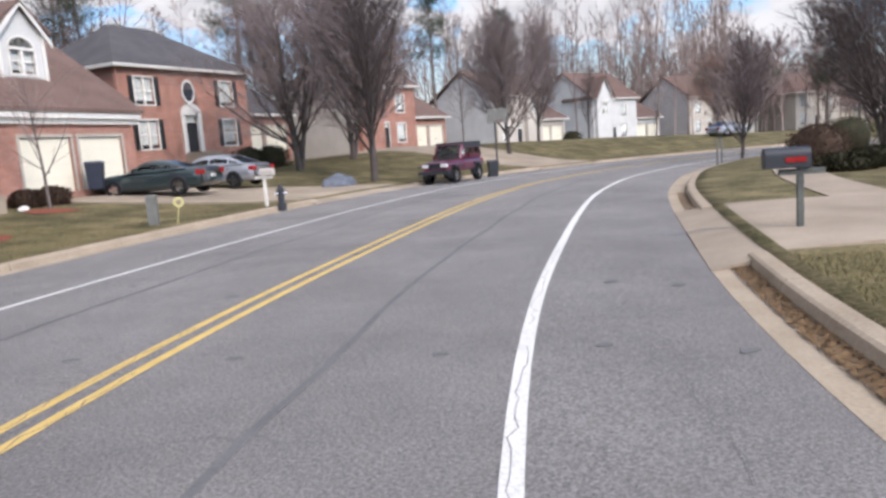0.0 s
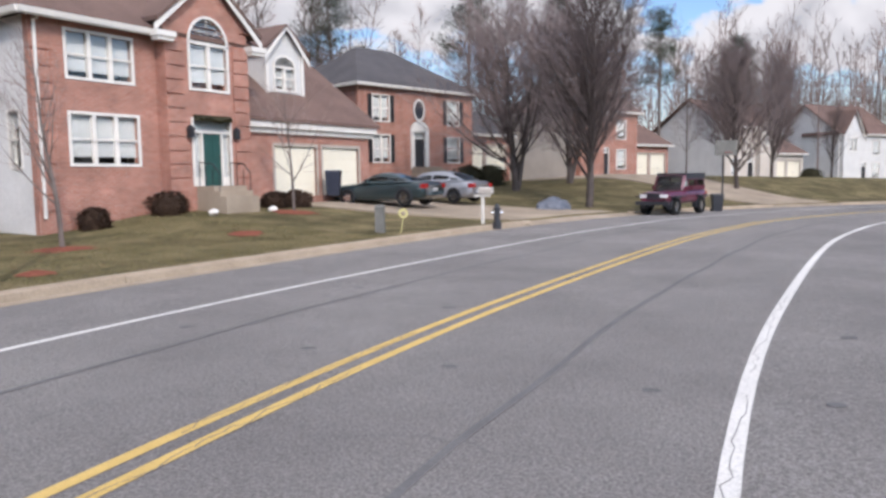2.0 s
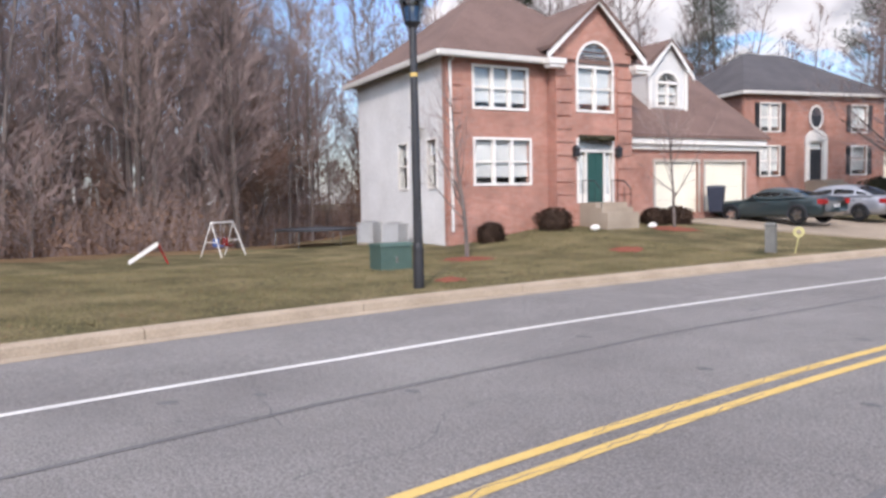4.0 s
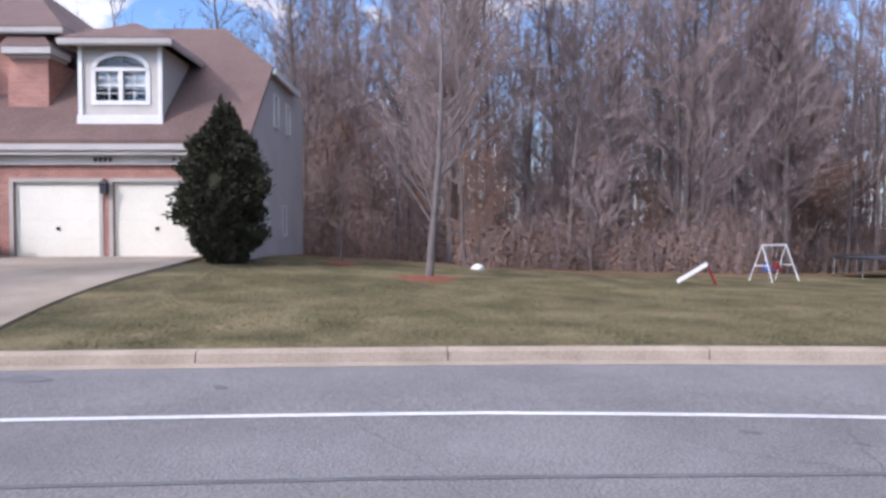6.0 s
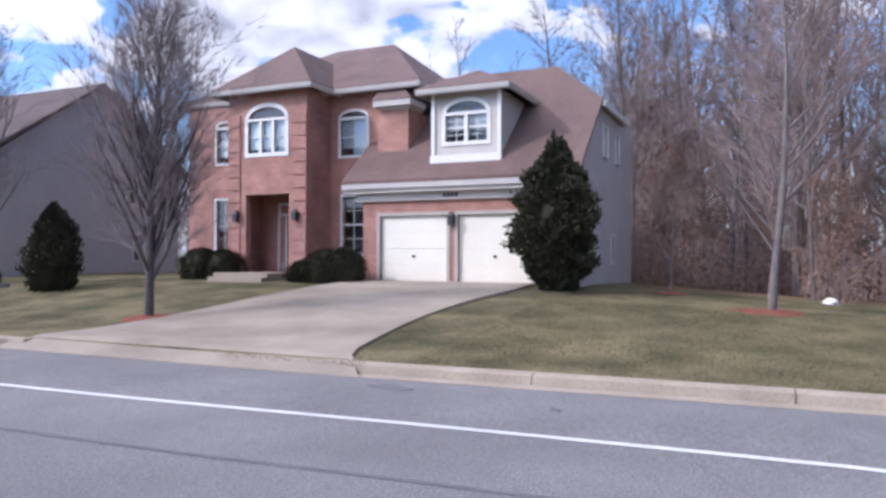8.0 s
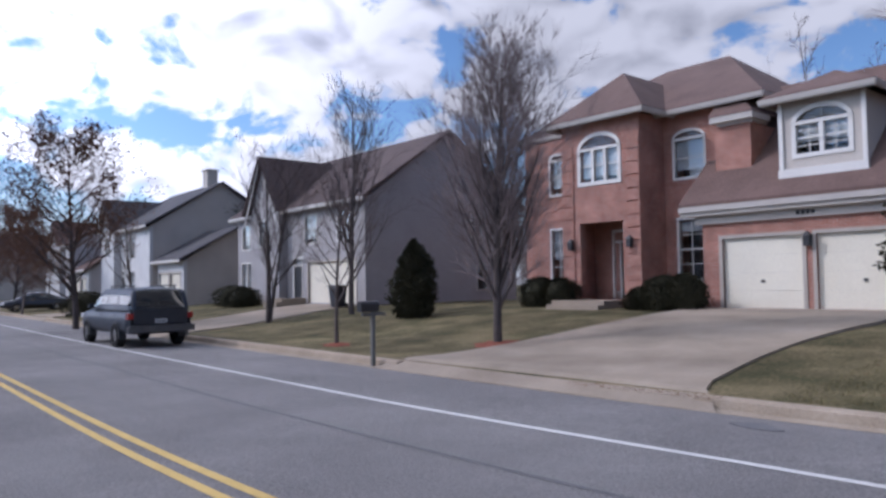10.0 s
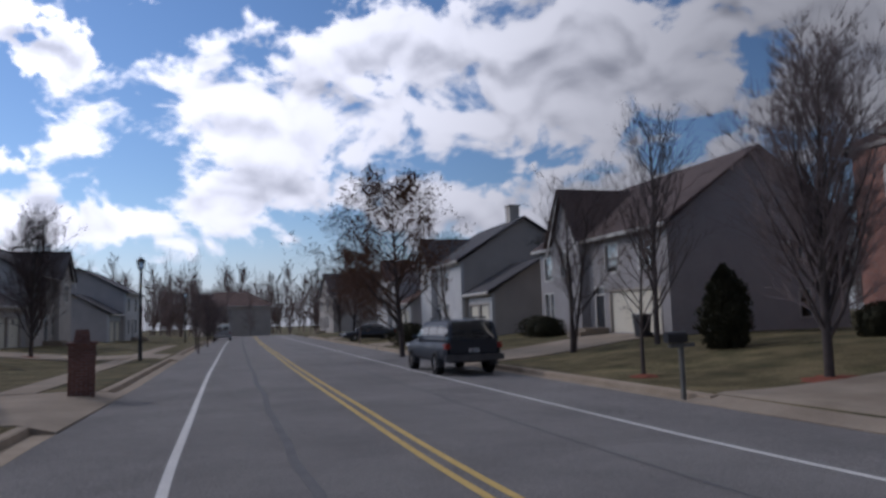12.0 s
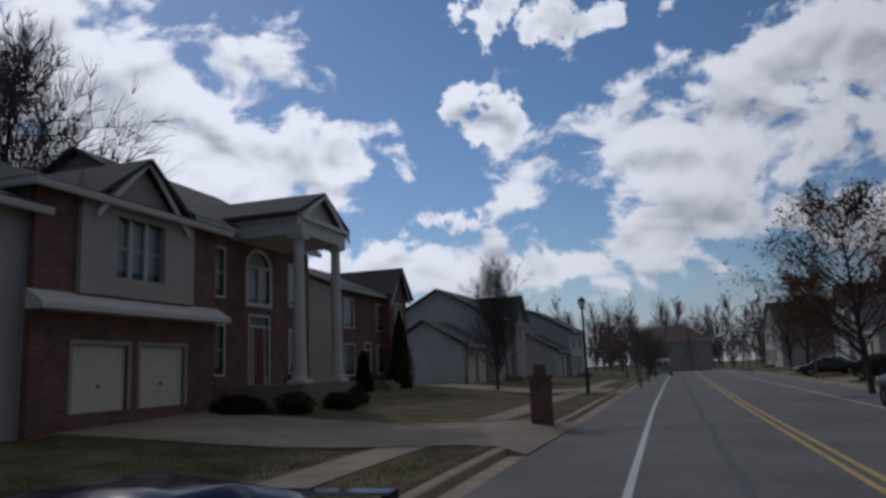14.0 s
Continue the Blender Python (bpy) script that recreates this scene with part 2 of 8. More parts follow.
SHINGLE_DEEP = rows_surface("dark_brown_shingles", (0.062, 0.04, 0.035), (0.11, 0.074, 0.064), 0.14, 0.95)
SIDING_DULL = rows_surface("dull_grey_siding", (0.285, 0.265, 0.255), (0.365, 0.338, 0.325), 0.12)
SHINGLE_DARK = rows_surface("charcoal_shingles", (0.045, 0.042, 0.046), (0.085, 0.078, 0.08), 0.14, 0.95)
TRIM = surface("white_trim", (0.62, 0.59, 0.54), (0.73, 0.70, 0.65), 0.55, 1.5, 20, 0.05)
TRIM_TAN = surface("stone_trim", (0.40, 0.36, 0.32), (0.49, 0.45, 0.40), 0.7, 1.5, 20, 0.1)
CASING = surface("garage_casing", (0.36, 0.31, 0.26), (0.46, 0.41, 0.35), 0.7, 1.5, 20, 0.05)
DOOR_WHITE = surface("garage_door_paint", (0.68, 0.625, 0.495), (0.79, 0.735, 0.595), 0.6, 0.9, 15, 0.05)
DOOR_GREEN = surface("green_door_paint", (0.012, 0.055, 0.048), (0.022, 0.08, 0.068), 0.4, 2, 20, 0.03)
BLACK_PAINT = surface("black_paint", (0.012, 0.012, 0.014), (0.03, 0.03, 0.033), 0.45, 3, 30, 0.05)
# pale blind; grey reflections of the glass are put into its colour
BLIND = surface("greyed_window_blind", (0.40, 0.41, 0.42), (0.53, 0.53, 0.53), 0.8, 1.0, 8, 0.05)
ROOM = surface("painted_dim_room", (0.04, 0.04, 0.045), (0.07, 0.07, 0.075), 0.9, 1, 8, 0.0)
BARK = surface("bark", (0.085, 0.069, 0.062), (0.19, 0.158, 0.142), 0.95, 3, 30, 0.8, rand=0.25)
BARK_DARK = surface("dark_bark", (0.05, 0.042, 0.039), (0.125, 0.104, 0.096), 0.95, 3, 30, 0.8, rand=0.25)
TWIG = surface("twigs", (0.175, 0.13, 0.115), (0.33, 0.25, 0.225), 0.95, 2, 30, 0.0, rand=0.25)
# darker than the sunlit woods' twigs: street trees' shade is in the colour
TWIG_GREY = surface("shaded_street_tree_twigs", (0.12, 0.094, 0.09), (0.225, 0.182, 0.175), 0.95, 2, 30, 0.0, rand=0.25)
TWIG_RED = surface("brown_leaves", (0.14, 0.08, 0.056), (0.24, 0.15, 0.11), 0.9, 1, 20, 0.0)
SHRUB_BROWN = surface("brown_shrub_leaves", (0.032, 0.021, 0.015), (0.09, 0.057, 0.041), 0.85, 3, 25, 0.0)
EVERGREEN = surface("evergreen_leaves", (0.019, 0.021, 0.012), (0.058, 0.051, 0.03), 0.8, 3, 25, 0.0)
PINE = surface("pine_needles", (0.018, 0.032, 0.02), (0.045, 0.06, 0.035), 0.85, 2, 20, 0.0)
RUBBER = surface("rubber", (0.012, 0.012, 0.012), (0.025, 0.025, 0.025), 0.85, 5, 40, 0.1)
CHROME = surface("bright_metal", (0.55, 0.55, 0.56), (0.7, 0.7, 0.7), 0.22, 3, 30, 0.0, metal=1.0)
PLASTIC = surface("dark_plastic", (0.015, 0.017, 0.022), (0.03, 0.032, 0.04), 0.5, 3, 40, 0.05)


def glass(name, tint, rough=0.03):
    m = bpy.data.materials.new(name)
    m.use_nodes = True
    b = m.node_tree.nodes["Principled BSDF"]
    b.inputs["Base Color"].default_value = (*tint, 1)
    b.inputs["Roughness"].default_value = rough
    b.inputs["Transmission Weight"].default_value = 1.0
    b.inputs["IOR"].default_value = 1.45
    MATS[name] = m
    return m


GLASS = glass("window_glass", (0.9, 0.94, 0.95))
CAR_GLASS = glass("tinted_car_glass", (0.22, 0.25, 0.26))


def car_paint(name, c, rough=0.3, metal=0.3, coat=0.8, shine=0.5):
    m = surface(name, tuple(v * 0.9 for v in c), tuple(min(1, v * 1.1) for v in c), rough, 1.5, 60, 0.0, metal=metal, coat=coat)
    m.node_tree.nodes["Principled BSDF"].inputs["Specular IOR Level"].default_value = shine
    return m


# ---- building helpers ----
def part(name, bm, material, parent=None, label="", smooth=False):
    me = bpy.data.meshes.new(name)
    bm.normal_update()
    bm.to_mesh(me)
    bm.free()
    me.materials.append(material)
    if smooth:
        me.shade_smooth()
    ob = new(name, me)
    ob.parent = parent
    if label:
        ob["label"] = label
    return ob


def raw(name, verts, faces, material, parent=None, label="", smooth=False):
    me = bpy.data.meshes.new(name)
    me.from_pydata(verts, [], faces)
    me.update()
    me.materials.append(material)
    if smooth:
        me.shade_smooth()
    ob = new(name, me)
    ob.parent = parent
    if label:
        ob["label"] = label
    return ob


def box(bm, a, b, m=None):
    (x0, y0, z0), (x1, y1, z1) = a, b
    vs = [bm.verts.new((m @ Vector(p)) if m else p) for p in
          ((x0, y0, z0), (x1, y0, z0), (x1, y1, z0), (x0, y1, z0), (x0, y0, z1), (x1, y0, z1), (x1, y1, z1), (x0, y1, z1))]
    for f in ((0, 3, 2, 1), (4, 5, 6, 7), (0, 1, 5, 4), (1, 2, 6, 5), (2, 3, 7, 6), (3, 0, 4, 7)):
        bm.faces.new([vs[i] for i in f])
    return vs


def prism(bm, ring_a, ring_b):
    """Closed solid between two rings of the same length."""
    va, vb = [bm.verts.new(p) for p in ring_a], [bm.verts.new(p) for p in ring_b]
    k = len(va)
    bm.faces.new(va[::-1])
    bm.faces.new(vb)
    for i in range(k):
        bm.faces.new((va[i], va[(i + 1) % k], vb[(i + 1) % k], vb[i]))


def tube(bm, a, b, ra, rb, sides=8):
    a, b = Vector(a), Vector(b)
    z = (b - a).normalized()
    x = z.orthogonal().normalized()
    y = z.cross(x)
    ring = lambda c, r: [c + x * (r * math.cos(t)) + y * (r * math.sin(t)) for t in (2 * math.pi * i / sides for i in range(sides))]
    prism(bm, ring(a, ra), ring(b, rb))


def empty(name, m, label, category, group=""):
    ob = new(name)
    ob.matrix_world = m
    ob.empty_display_size = 0.3
    return tagged(ob, label, category, group)


# ---- the road's line and the ground ----
LINE = [(-15.5, -130), (-12.6, -100), (-9.6, -70), (-7.05, -42), (-5.95, -30), (-4.8, -16), (-4.2, -8), (-4.0, 0), (-3.62, 4.4),
        (-3.0, 8.2), (-2.3, 11.3), (-1.15, 16), (0.2, 20.9), (1.5, 24.5), (3.4, 29), (5.7, 33.3), (8.6, 38), (12.5, 43), (17.5, 48),
        (23.5, 52.5), (30.5, 56.5), (38.5, 60), (50, 64), (66, 67.5), (90, 70), (120, 71)]


def catmull(pts, per=10):
    p = np.array(pts, float)
    p = np.vstack([2 * p[0] - p[1], p, 2 * p[-1] - p[-2]])
    out = []
    for i in range(1, len(p) - 2):
        for k in range(per):
            t = k / per
            out.append(0.5 * (2 * p[i] + (p[i + 1] - p[i - 1]) * t + (2 * p[i - 1] - 5 * p[i] + 4 * p[i + 1] - p[i + 2]) * t * t
                              + (3 * p[i] - p[i - 1] - 3 * p[i + 1] + p[i + 2]) * t ** 3))
    out.append(p[-2])
    return np.array(out)


_c = catmull(LINE, 12)
_len = np.concatenate([[0], np.cumsum(np.linalg.norm(np.diff(_c, axis=0), axis=1))])
_zero = float(np.interp(0.0, _c[:, 1][: int(np.argmax(_c[:, 1] > 60))], _len[: int(np.argmax(_c[:, 1] > 60))]))
S_AXIS = np.arange(_len[0] - _zero + 1, _len[-1] - _zero, 1.0)
CX, CY = np.interp(S_AXIS, _len - _zero, _c[:, 0]), np.interp(S_AXIS, _len - _zero, _c[:, 1])
for _ in range(3):
    CX[1:-1], CY[1:-1] = (CX[:-2] + 2 * CX[1:-1] + CX[2:]) / 4, (CY[:-2] + 2 * CY[1:-1] + CY[2:]) / 4
TX, TY = np.gradient(CX), np.gradient(CY)
_n = np.hypot(TX, TY)
TX, TY = TX / _n, TY / _n


def road_z(s):
    return np.interp(s, [-200, 28, 60, 95, 200], [0, 0, -0.45, -0.9, -1.2])


def rise(s, d):
    """Height of the ground over the road's crown line."""
    s, d = np.asarray(s, float), np.asarray(d, float)
    left = np.interp(s, [-130, -60, -30, -14, -6, -1, 4, 9, 13, 17, 28, 36, 45, 60, 80, 120], [0.6, 0.7, 0.7, 0.72, 0.72, 0.42, 0.02, -0.1, 0.0, 0.74, 0.64, 0.95, 1.8, 1.6, 1.0, 0.6])
    back = np.interp(s, [-60, -30, -6, 2, 14, 22, 40, 80], [0.4, 0.6, 0.1, -0.9, -1.0, -0.3, 1.0, 0.6])
    right = np.interp(s, [-130, -60, -38, -30, -16, -5, 10, 40], [0.5, 0.6, 0.8, 0.95, 0.6, 0.35, 0.25, 0.3])
    t = np.clip((-d - 6.8) / 11.5, 0, 1)
    u = np.clip((-d - 20) / 22, 0, 1)
    v = np.clip((d - 9.5) / 10, 0, 1)
    zl = 0.16 + left * t * t * (3 - 2 * t) + (back - left) * u * u * (3 - 2 * u)
    zr = 0.16 + right * v * v * (3 - 2 * v)
    return np.where(d < 0, zl, zr)


def at_sd(s, d, z=0.0):
    if d > 4.5:
        d = d + float(np.interp(s, [-26, -14, -8, 3], [0.05, 0.35, 0.35, 0.0]))
    i = np.interp(s, S_AXIS, np.arange(len(S_AXIS)))
    k = np.arange(len(S_AXIS))
    x, y = np.interp(i, k, CX), np.interp(i, k, CY)
    tx, ty = np.interp(i, k, TX), np.interp(i, k, TY)
    return Vector((float(x + ty * d), float(y - tx * d), float(road_z(s) + z)))


def sd(x, y):
    k = int(np.argmin((CX - x) ** 2 + (CY - y) ** 2))
    dx, dy = x - CX[k], y - CY[k]
    return float(S_AXIS[k] + dx * TX[k] + dy * TY[k]), float(dx * TY[k] - dy * TX[k])


def ground_z(x, y):
    s, d = sd(x, y)
    return float(road_z(s) + rise(s, d)) if abs(d) > 6 else float(road_z(s))


def edge_line(s):
    """Offset of the far edge line from the crown line."""
    return float(np.interp(s, [-126, -22, -10, -4, 0, 4, 14, 24, 45], [-3.75, -3.75, -3.76, -3.86, -3.85, -3.62, -3.5, -3.32, -3.4]))


def ribbon(name, s0, s1, profile, material, step=1.0, parent=None, close=False, wobble=0.0, shift=None):
    """A strip along the road; profile: (d, z over the crown) points across it, left to right."""
    ss = np.linspace(s0, s1, max(2, int(round((s1 - s0) / step)) + 1))
    verts, faces, k = [], [], len(profile)
    for s in ss:
        w = wobble * noise.noise((s * 0.35, profile[0][0], 3.0)) if wobble else 0.0
        if shift:
            w += shift(s)
        verts += [at_sd(s, d + w, z) for d, z in profile]
    for i in range(len(ss) - 1):
        for j in range(k if close else k - 1):
            a, b = i * k + j, i * k + (j + 1) % k
            faces.append((a, b, b + k, a + k))
    if close:
        faces.append(tuple(range(k)))
        faces.append(tuple(range((len(ss) - 1) * k, len(ss) * k))[::-1])
    return raw(name, verts, faces, material, parent)


def rz_left(heading):
    return 90 - heading


def site(x, y, heading, east=False, z=None):
    """Frame of a house: x along its front to the viewer's right, y to its back."""
    zz = ground_z(x, y) if z is None else z
    return pose(x, y, zz, 0, 0, (-90 - heading) if east else (90 - heading))

# ---- houses ----
def front_of(y0):
    return lambda u, d, z: (u, y0 + d, z)


def left_of(x0):
    return lambda u, d, z: (x0 + d, u, z)


def right_of(x0):
    return lambda u, d, z: (x0 - d, u, z)


def back_of(y0):
    return lambda u, d, z: (u, y0 - d, z)


def panel(bm, f, u0, u1, z0, z1, holes=(), th=0.22):
    """A wall with thickness and openings that go through it."""
    us = sorted({u0, u1, *[h[0] for h in holes], *[h[1] for h in holes]})
    zs = sorted({z0, z1, *[h[2] for h in holes], *[h[3] for h in holes]})
    inside = lambda a, b: any(h[0] < a < h[1] and h[2] < b < h[3] for h in holes)
    q = lambda *p: bm.faces.new([bm.verts.new(f(*v)) for v in p])
    for i in range(len(us) - 1):
        for j in range(len(zs) - 1):
            a, b, c, e = us[i], us[i + 1], zs[j], zs[j + 1]
            if inside((a + b) / 2, (c + e) / 2):
                continue
            for d in (0, th):
                q((a, d, c), (b, d, c), (b, d, e), (a, d, e))
    for a, b, c, e in [(u0, u1, z0, z1), *holes]:
        q((a, 0, c), (a, th, c), (a, th, e), (a, 0, e))
        q((b, 0, c), (b, th, c), (b, th, e), (b, 0, e))
        q((a, 0, c), (a, th, c), (b, th, c), (b, 0, c))
        q((a, 0, e), (a, th, e), (b, th, e), (b, 0, e))


def fbox(bm, f, u0, u1, d0, d1, z0, z1):
    pts = [f(u, d, z) for u, d, z in ((u0, d0, z0), (u1, d0, z0), (u1, d1, z0), (u0, d1, z0), (u0, d0, z1), (u1, d0, z1), (u1, d1, z1), (u0, d1, z1))]
    vs = [bm.verts.new(p) for p in pts]
    for k in ((0, 3, 2, 1), (4, 5, 6, 7), (0, 1, 5, 4), (1, 2, 6, 5), (2, 3, 7, 6), (3, 0, 4, 7)):
        bm.faces.new([vs[i] for i in k])


def fix(bm):
    bmesh.ops.recalc_face_normals(bm, faces=bm.faces[:])
    return bm


def window(house, f, u0, u1, z0, z1, lights=1, grid=True, trim=0.09, shutters=False, arch=0.0, material=None, blind=0.86):
    """A window set in its opening: casing, sashes, panes, a blind behind them; arch: height of a round head over z1."""
    mt = material or TRIM
    bm = bmesh.new()
    w = (u1 - u0) / lights
    t = trim
    fbox(bm, f, u0 - t, u1 + t, -0.035, 0.10, z0 - t, z0)
    if not arch:
        fbox(bm, f, u0 - t, u1 + t, -0.035, 0.10, z1, z1 + t)
    fbox(bm, f, u0 - t, u0, -0.035, 0.10, z0, z1)
    fbox(bm, f, u1, u1 + t, -0.035, 0.10, z0, z1)
    zm = (z0 + z1) / 2
    for k in range(lights):
        a, b = u0 + k * w, u0 + (k + 1) * w
        if k:
            fbox(bm, f, a - 0.06, a + 0.06, -0.03, 0.10, z0, z1)
        fbox(bm, f, a, b, 0.03, 0.08, zm - 0.025, zm + 0.025)
        if grid:
            fbox(bm, f, (a + b) / 2 - 0.012, (a + b) / 2 + 0.012, 0.035, 0.06, z0, z1)
            for zz in ((z0 + zm) / 2, (z1 + zm) / 2):
                fbox(bm, f, a, b, 0.036, 0.06, zz - 0.012, zz + 0.012)
    if arch:
        cu, r = (u0 + u1) / 2, (u1 - u0) / 2
        n = 14
        fbox(bm, f, u0 - t, u1 + t, -0.035, 0.10, z1 - 0.05, z1 + 0.05)
        for i in range(n):
            p0, p1 = math.pi * i / n, math.pi * (i + 1) / n
            for dd in (0,):
                ring = [(cu + (r + k) * math.cos(p), z1 + (arch + k) * math.sin(p)) for p, k in ((p0, 0), (p1, 0), (p1, t), (p0, t))]
                va = [bm.verts.new(f(u, -0.035, z)) for u, z in ring]
                vb = [bm.verts.new(f(u, 0.10, z)) for u, z in ring]
                bm.faces.new(va)
                bm.faces.new(vb[::-1])
                for j in range(4):
                    bm.faces.new((va[j], vb[j], vb[(j + 1) % 4], va[(j + 1) % 4]))
        for p in (math.pi / 4, math.pi / 2, 3 * math.pi / 4):
            a, b = (cu, z1), (cu + r * math.cos(p), z1 + arch * math.sin(p))
            prism(bm, [f(a[0] - 0.012, 0.04, a[1]), f(a[0] + 0.012, 0.04, a[1]), f(b[0] + 0.012, 0.04, b[1]), f(b[0] - 0.012, 0.04, b[1])],
                  [f(a[0] - 0.012, 0.06, a[1]), f(a[0] + 0.012, 0.06, a[1]), f(b[0] + 0.012, 0.06, b[1]), f(b[0] - 0.012, 0.06, b[1])])
    win = part("window", fix(bm), mt, house)
    for k in range(lights):
        a, b = u0 + k * w, u0 + (k + 1) * w
        for c, e in ((z0, zm), (zm, z1)):
            bm = bmesh.new()
            fbox(bm, f, a + 0.01, b - 0.01, 0.062, 0.070, c + 0.01, e - 0.01)
            g = part("pane", fix(bm), GLASS, win)
            g.visible_shadow = False
    bm = bmesh.new()
    fbox(bm, f, u0, u1, 0.14, 0.15, z0 + (z1 - z0) * (1 - blind), z1)
    part("blind", fix(bm), BLIND, win, "window blind, glass reflections greyed into its colour")
    # flat panel with the unlit room's darkness painted as its colour
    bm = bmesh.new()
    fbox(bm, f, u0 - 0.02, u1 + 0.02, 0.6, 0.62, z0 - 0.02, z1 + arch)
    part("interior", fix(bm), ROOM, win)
    if arch:
        cu, r = (u0 + u1) / 2, (u1 - u0) / 2
        pts = [(cu + r * math.cos(math.pi * i / 14), z1 + arch * math.sin(math.pi * i / 14)) for i in range(15)]
        bm = bmesh.new()
        prism(bm, [f(u, 0.062, z) for u, z in pts], [f(u, 0.07, z) for u, z in pts])
        g = part("pane", fix(bm), GLASS, win)
        g.visible_shadow = False
        bm = bmesh.new()
        prism(bm, [f(u, 0.14, z) for u, z in pts], [f(u, 0.15, z) for u, z in pts])
        part("blind", fix(bm), BLIND, win)
    if shutters:
        for a in (u0 - t - 0.36, u1 + t + 0.02):
            bm = bmesh.new()
            fbox(bm, f, a, a + 0.34, -0.05, -0.003, z0 - 0.05, z1 + 0.05)
            k = z0 + 0.04
            while k < z1 - 0.06:
                fbox(bm, f, a + 0.04, a + 0.30, -0.065, -0.05, k, k + 0.045)
                k += 0.09
            part("shutter", fix(bm), BLACK_PAINT, house, "black louvred shutter")
    return win


def arch_hole(u0, u1, z0, z1, arch):
    """Openings that step round an arched head."""
    cu, r, n = (u0 + u1) / 2, (u1 - u0) / 2, 5
    out = [(u0, u1, z0, z1)]
    for i in range(n):
        a = (i + 0.6) / n
        h = r * math.sqrt(max(0.0, 1 - a * a))
        out.append((cu - h, cu + h, z1 + arch * i / n - 0.001, z1 + arch * (i + 1) / n))
    return out


def garage_door(house, f, u0, u1, z0, z1, rows=4, cols=4, material=None):
    """A sectional door of raised panels, with its casing and handle."""
    mt = material or DOOR_WHITE
    bm = bmesh.new()
    t = 0.11
    fbox(bm, f, u0 - t, u1 + t, -0.03, 0.10, z1, z1 + t)
    fbox(bm, f, u0 - t, u0, -0.03, 0.10, z0, z1)
    fbox(bm, f, u1, u1 + t, -0.03, 0.10, z0, z1)
    door = part("garage_door", fix(bm), CASING, house, "cream sectional garage door, closed")
    h = (z1 - z0) / rows
    for r in range(rows):
        bm = bmesh.new()
        a, b = z0 + r * h + 0.001, z0 + (r + 1) * h - 0.002
        fbox(bm, f, u0 + 0.01, u1 - 0.01, 0.09, 0.13, a, b)
        w = (u1 - u0) / cols
        for c in range(cols):
            fbox(bm, f, u0 + c * w + 0.07, u0 + (c + 1) * w - 0.07, 0.0885, 0.092, a + 0.08, b - 0.08)
        part("panel", fix(bm), mt, door)
    bm = bmesh.new()
    cu = (u0 + u1) / 2
    fbox(bm, f, cu - 0.05, cu + 0.05, 0.055, 0.09, z0 + h * 1.45, z0 + h * 1.6)
    part("handle", fix(bm), BLACK_PAINT, door)
    return door


def roof(house, x0, x1, y0, y1, z, top, along="x", hip0=0.0, hip1=0.0, over=0.4, material=None, fascia=True, name="roof", gm=None):
    """A hipped (hip > 0) or gabled (hip = 0) roof slab over a rectangle; along: the ridge's axis."""
    a0, a1, b0, b1 = (x0 - over, x1 + over, y0 - over, y1 + over) if along == "x" else (y0 - over, y1 + over, x0 - over, x1 + over)
    bc = (b0 + b1) / 2
    P = (lambda a, b, zz: (a, b, zz)) if along == "x" else (lambda a, b, zz: (b, a, zz))
    bm = bmesh.new()
    th = 0.14
    lo = [P(a0, b0, z), P(a1, b0, z), P(a1, b1, z), P(a0, b1, z)]
    hi = [P(a0, b0, z + th), P(a1, b0, z + th), P(a1, b1, z + th), P(a0, b1, z + th)]
    lr = [P(a0 + hip0, bc, top - th), P(a1 - hip1, bc, top - th)]
    hr = [P(a0 + hip0, bc, top), P(a1 - hip1, bc, top)]
    v = [bm.verts.new(p) for p in lo + hi + lr + hr]
    for k in ((4, 5, 11, 10), (6, 7, 10, 11), (1, 0, 8, 9), (3, 2, 9, 8), (0, 1, 5, 4), (2, 3, 7, 6)):
        bm.faces.new([v[i] for i in k])
    for hp, (i, j, r) in ((hip1, (1, 2, 1)), (hip0, (3, 0, 0))):
        if hp:
            for k in ((i + 4, j + 4, 10 + r), (j, i, 8 + r), (i, j, j + 4, i + 4)):
                bm.faces.new([v[q] for q in k])
        else:
            for k in ((i, 8 + r, 10 + r, i + 4), (j, j + 4, 10 + r, 8 + r)):
                bm.faces.new([v[q] for q in k])
    bmesh.ops.recalc_face_normals(bm, faces=bm.faces[:])
    rf = part(name, bm, material or SHINGLE, house)
    if fascia:
        for (p, q) in ((0, 1), (2, 3), *(((1, 2),) if hip1 else ()), *(((3, 0),) if hip0 else ())):
            bm = bmesh.new()
            a, b = Vector(lo[p]), Vector(lo[q])
            d = (b - a).normalized()
            o = Vector((d.y, -d.x, 0)) * 0.03
            mid = (Vector(lo[0]) + Vector(lo[2])) / 2
            if (a + o - mid).length < (a - o - mid).length:
                o = -o
            m0, m1 = a - d * 0.03, b + d * 0.03
            prism(bm, [m0 + Vector((0, 0, -0.11)), m0 + o * 1.6 + Vector((0, 0, -0.06)), m0 + o * 2.4 + Vector((0, 0, 0.08)), m0 + Vector((0, 0, 0.10))],
                  [m1 + Vector((0, 0, -0.11)), m1 + o * 1.6 + Vector((0, 0, -0.06)), m1 + o * 2.4 + Vector((0, 0, 0.08)), m1 + Vector((0, 0, 0.10))])
            part("gutter", fix(bm), gm or TRIM, rf, "pale eaves gutter")
    return rf


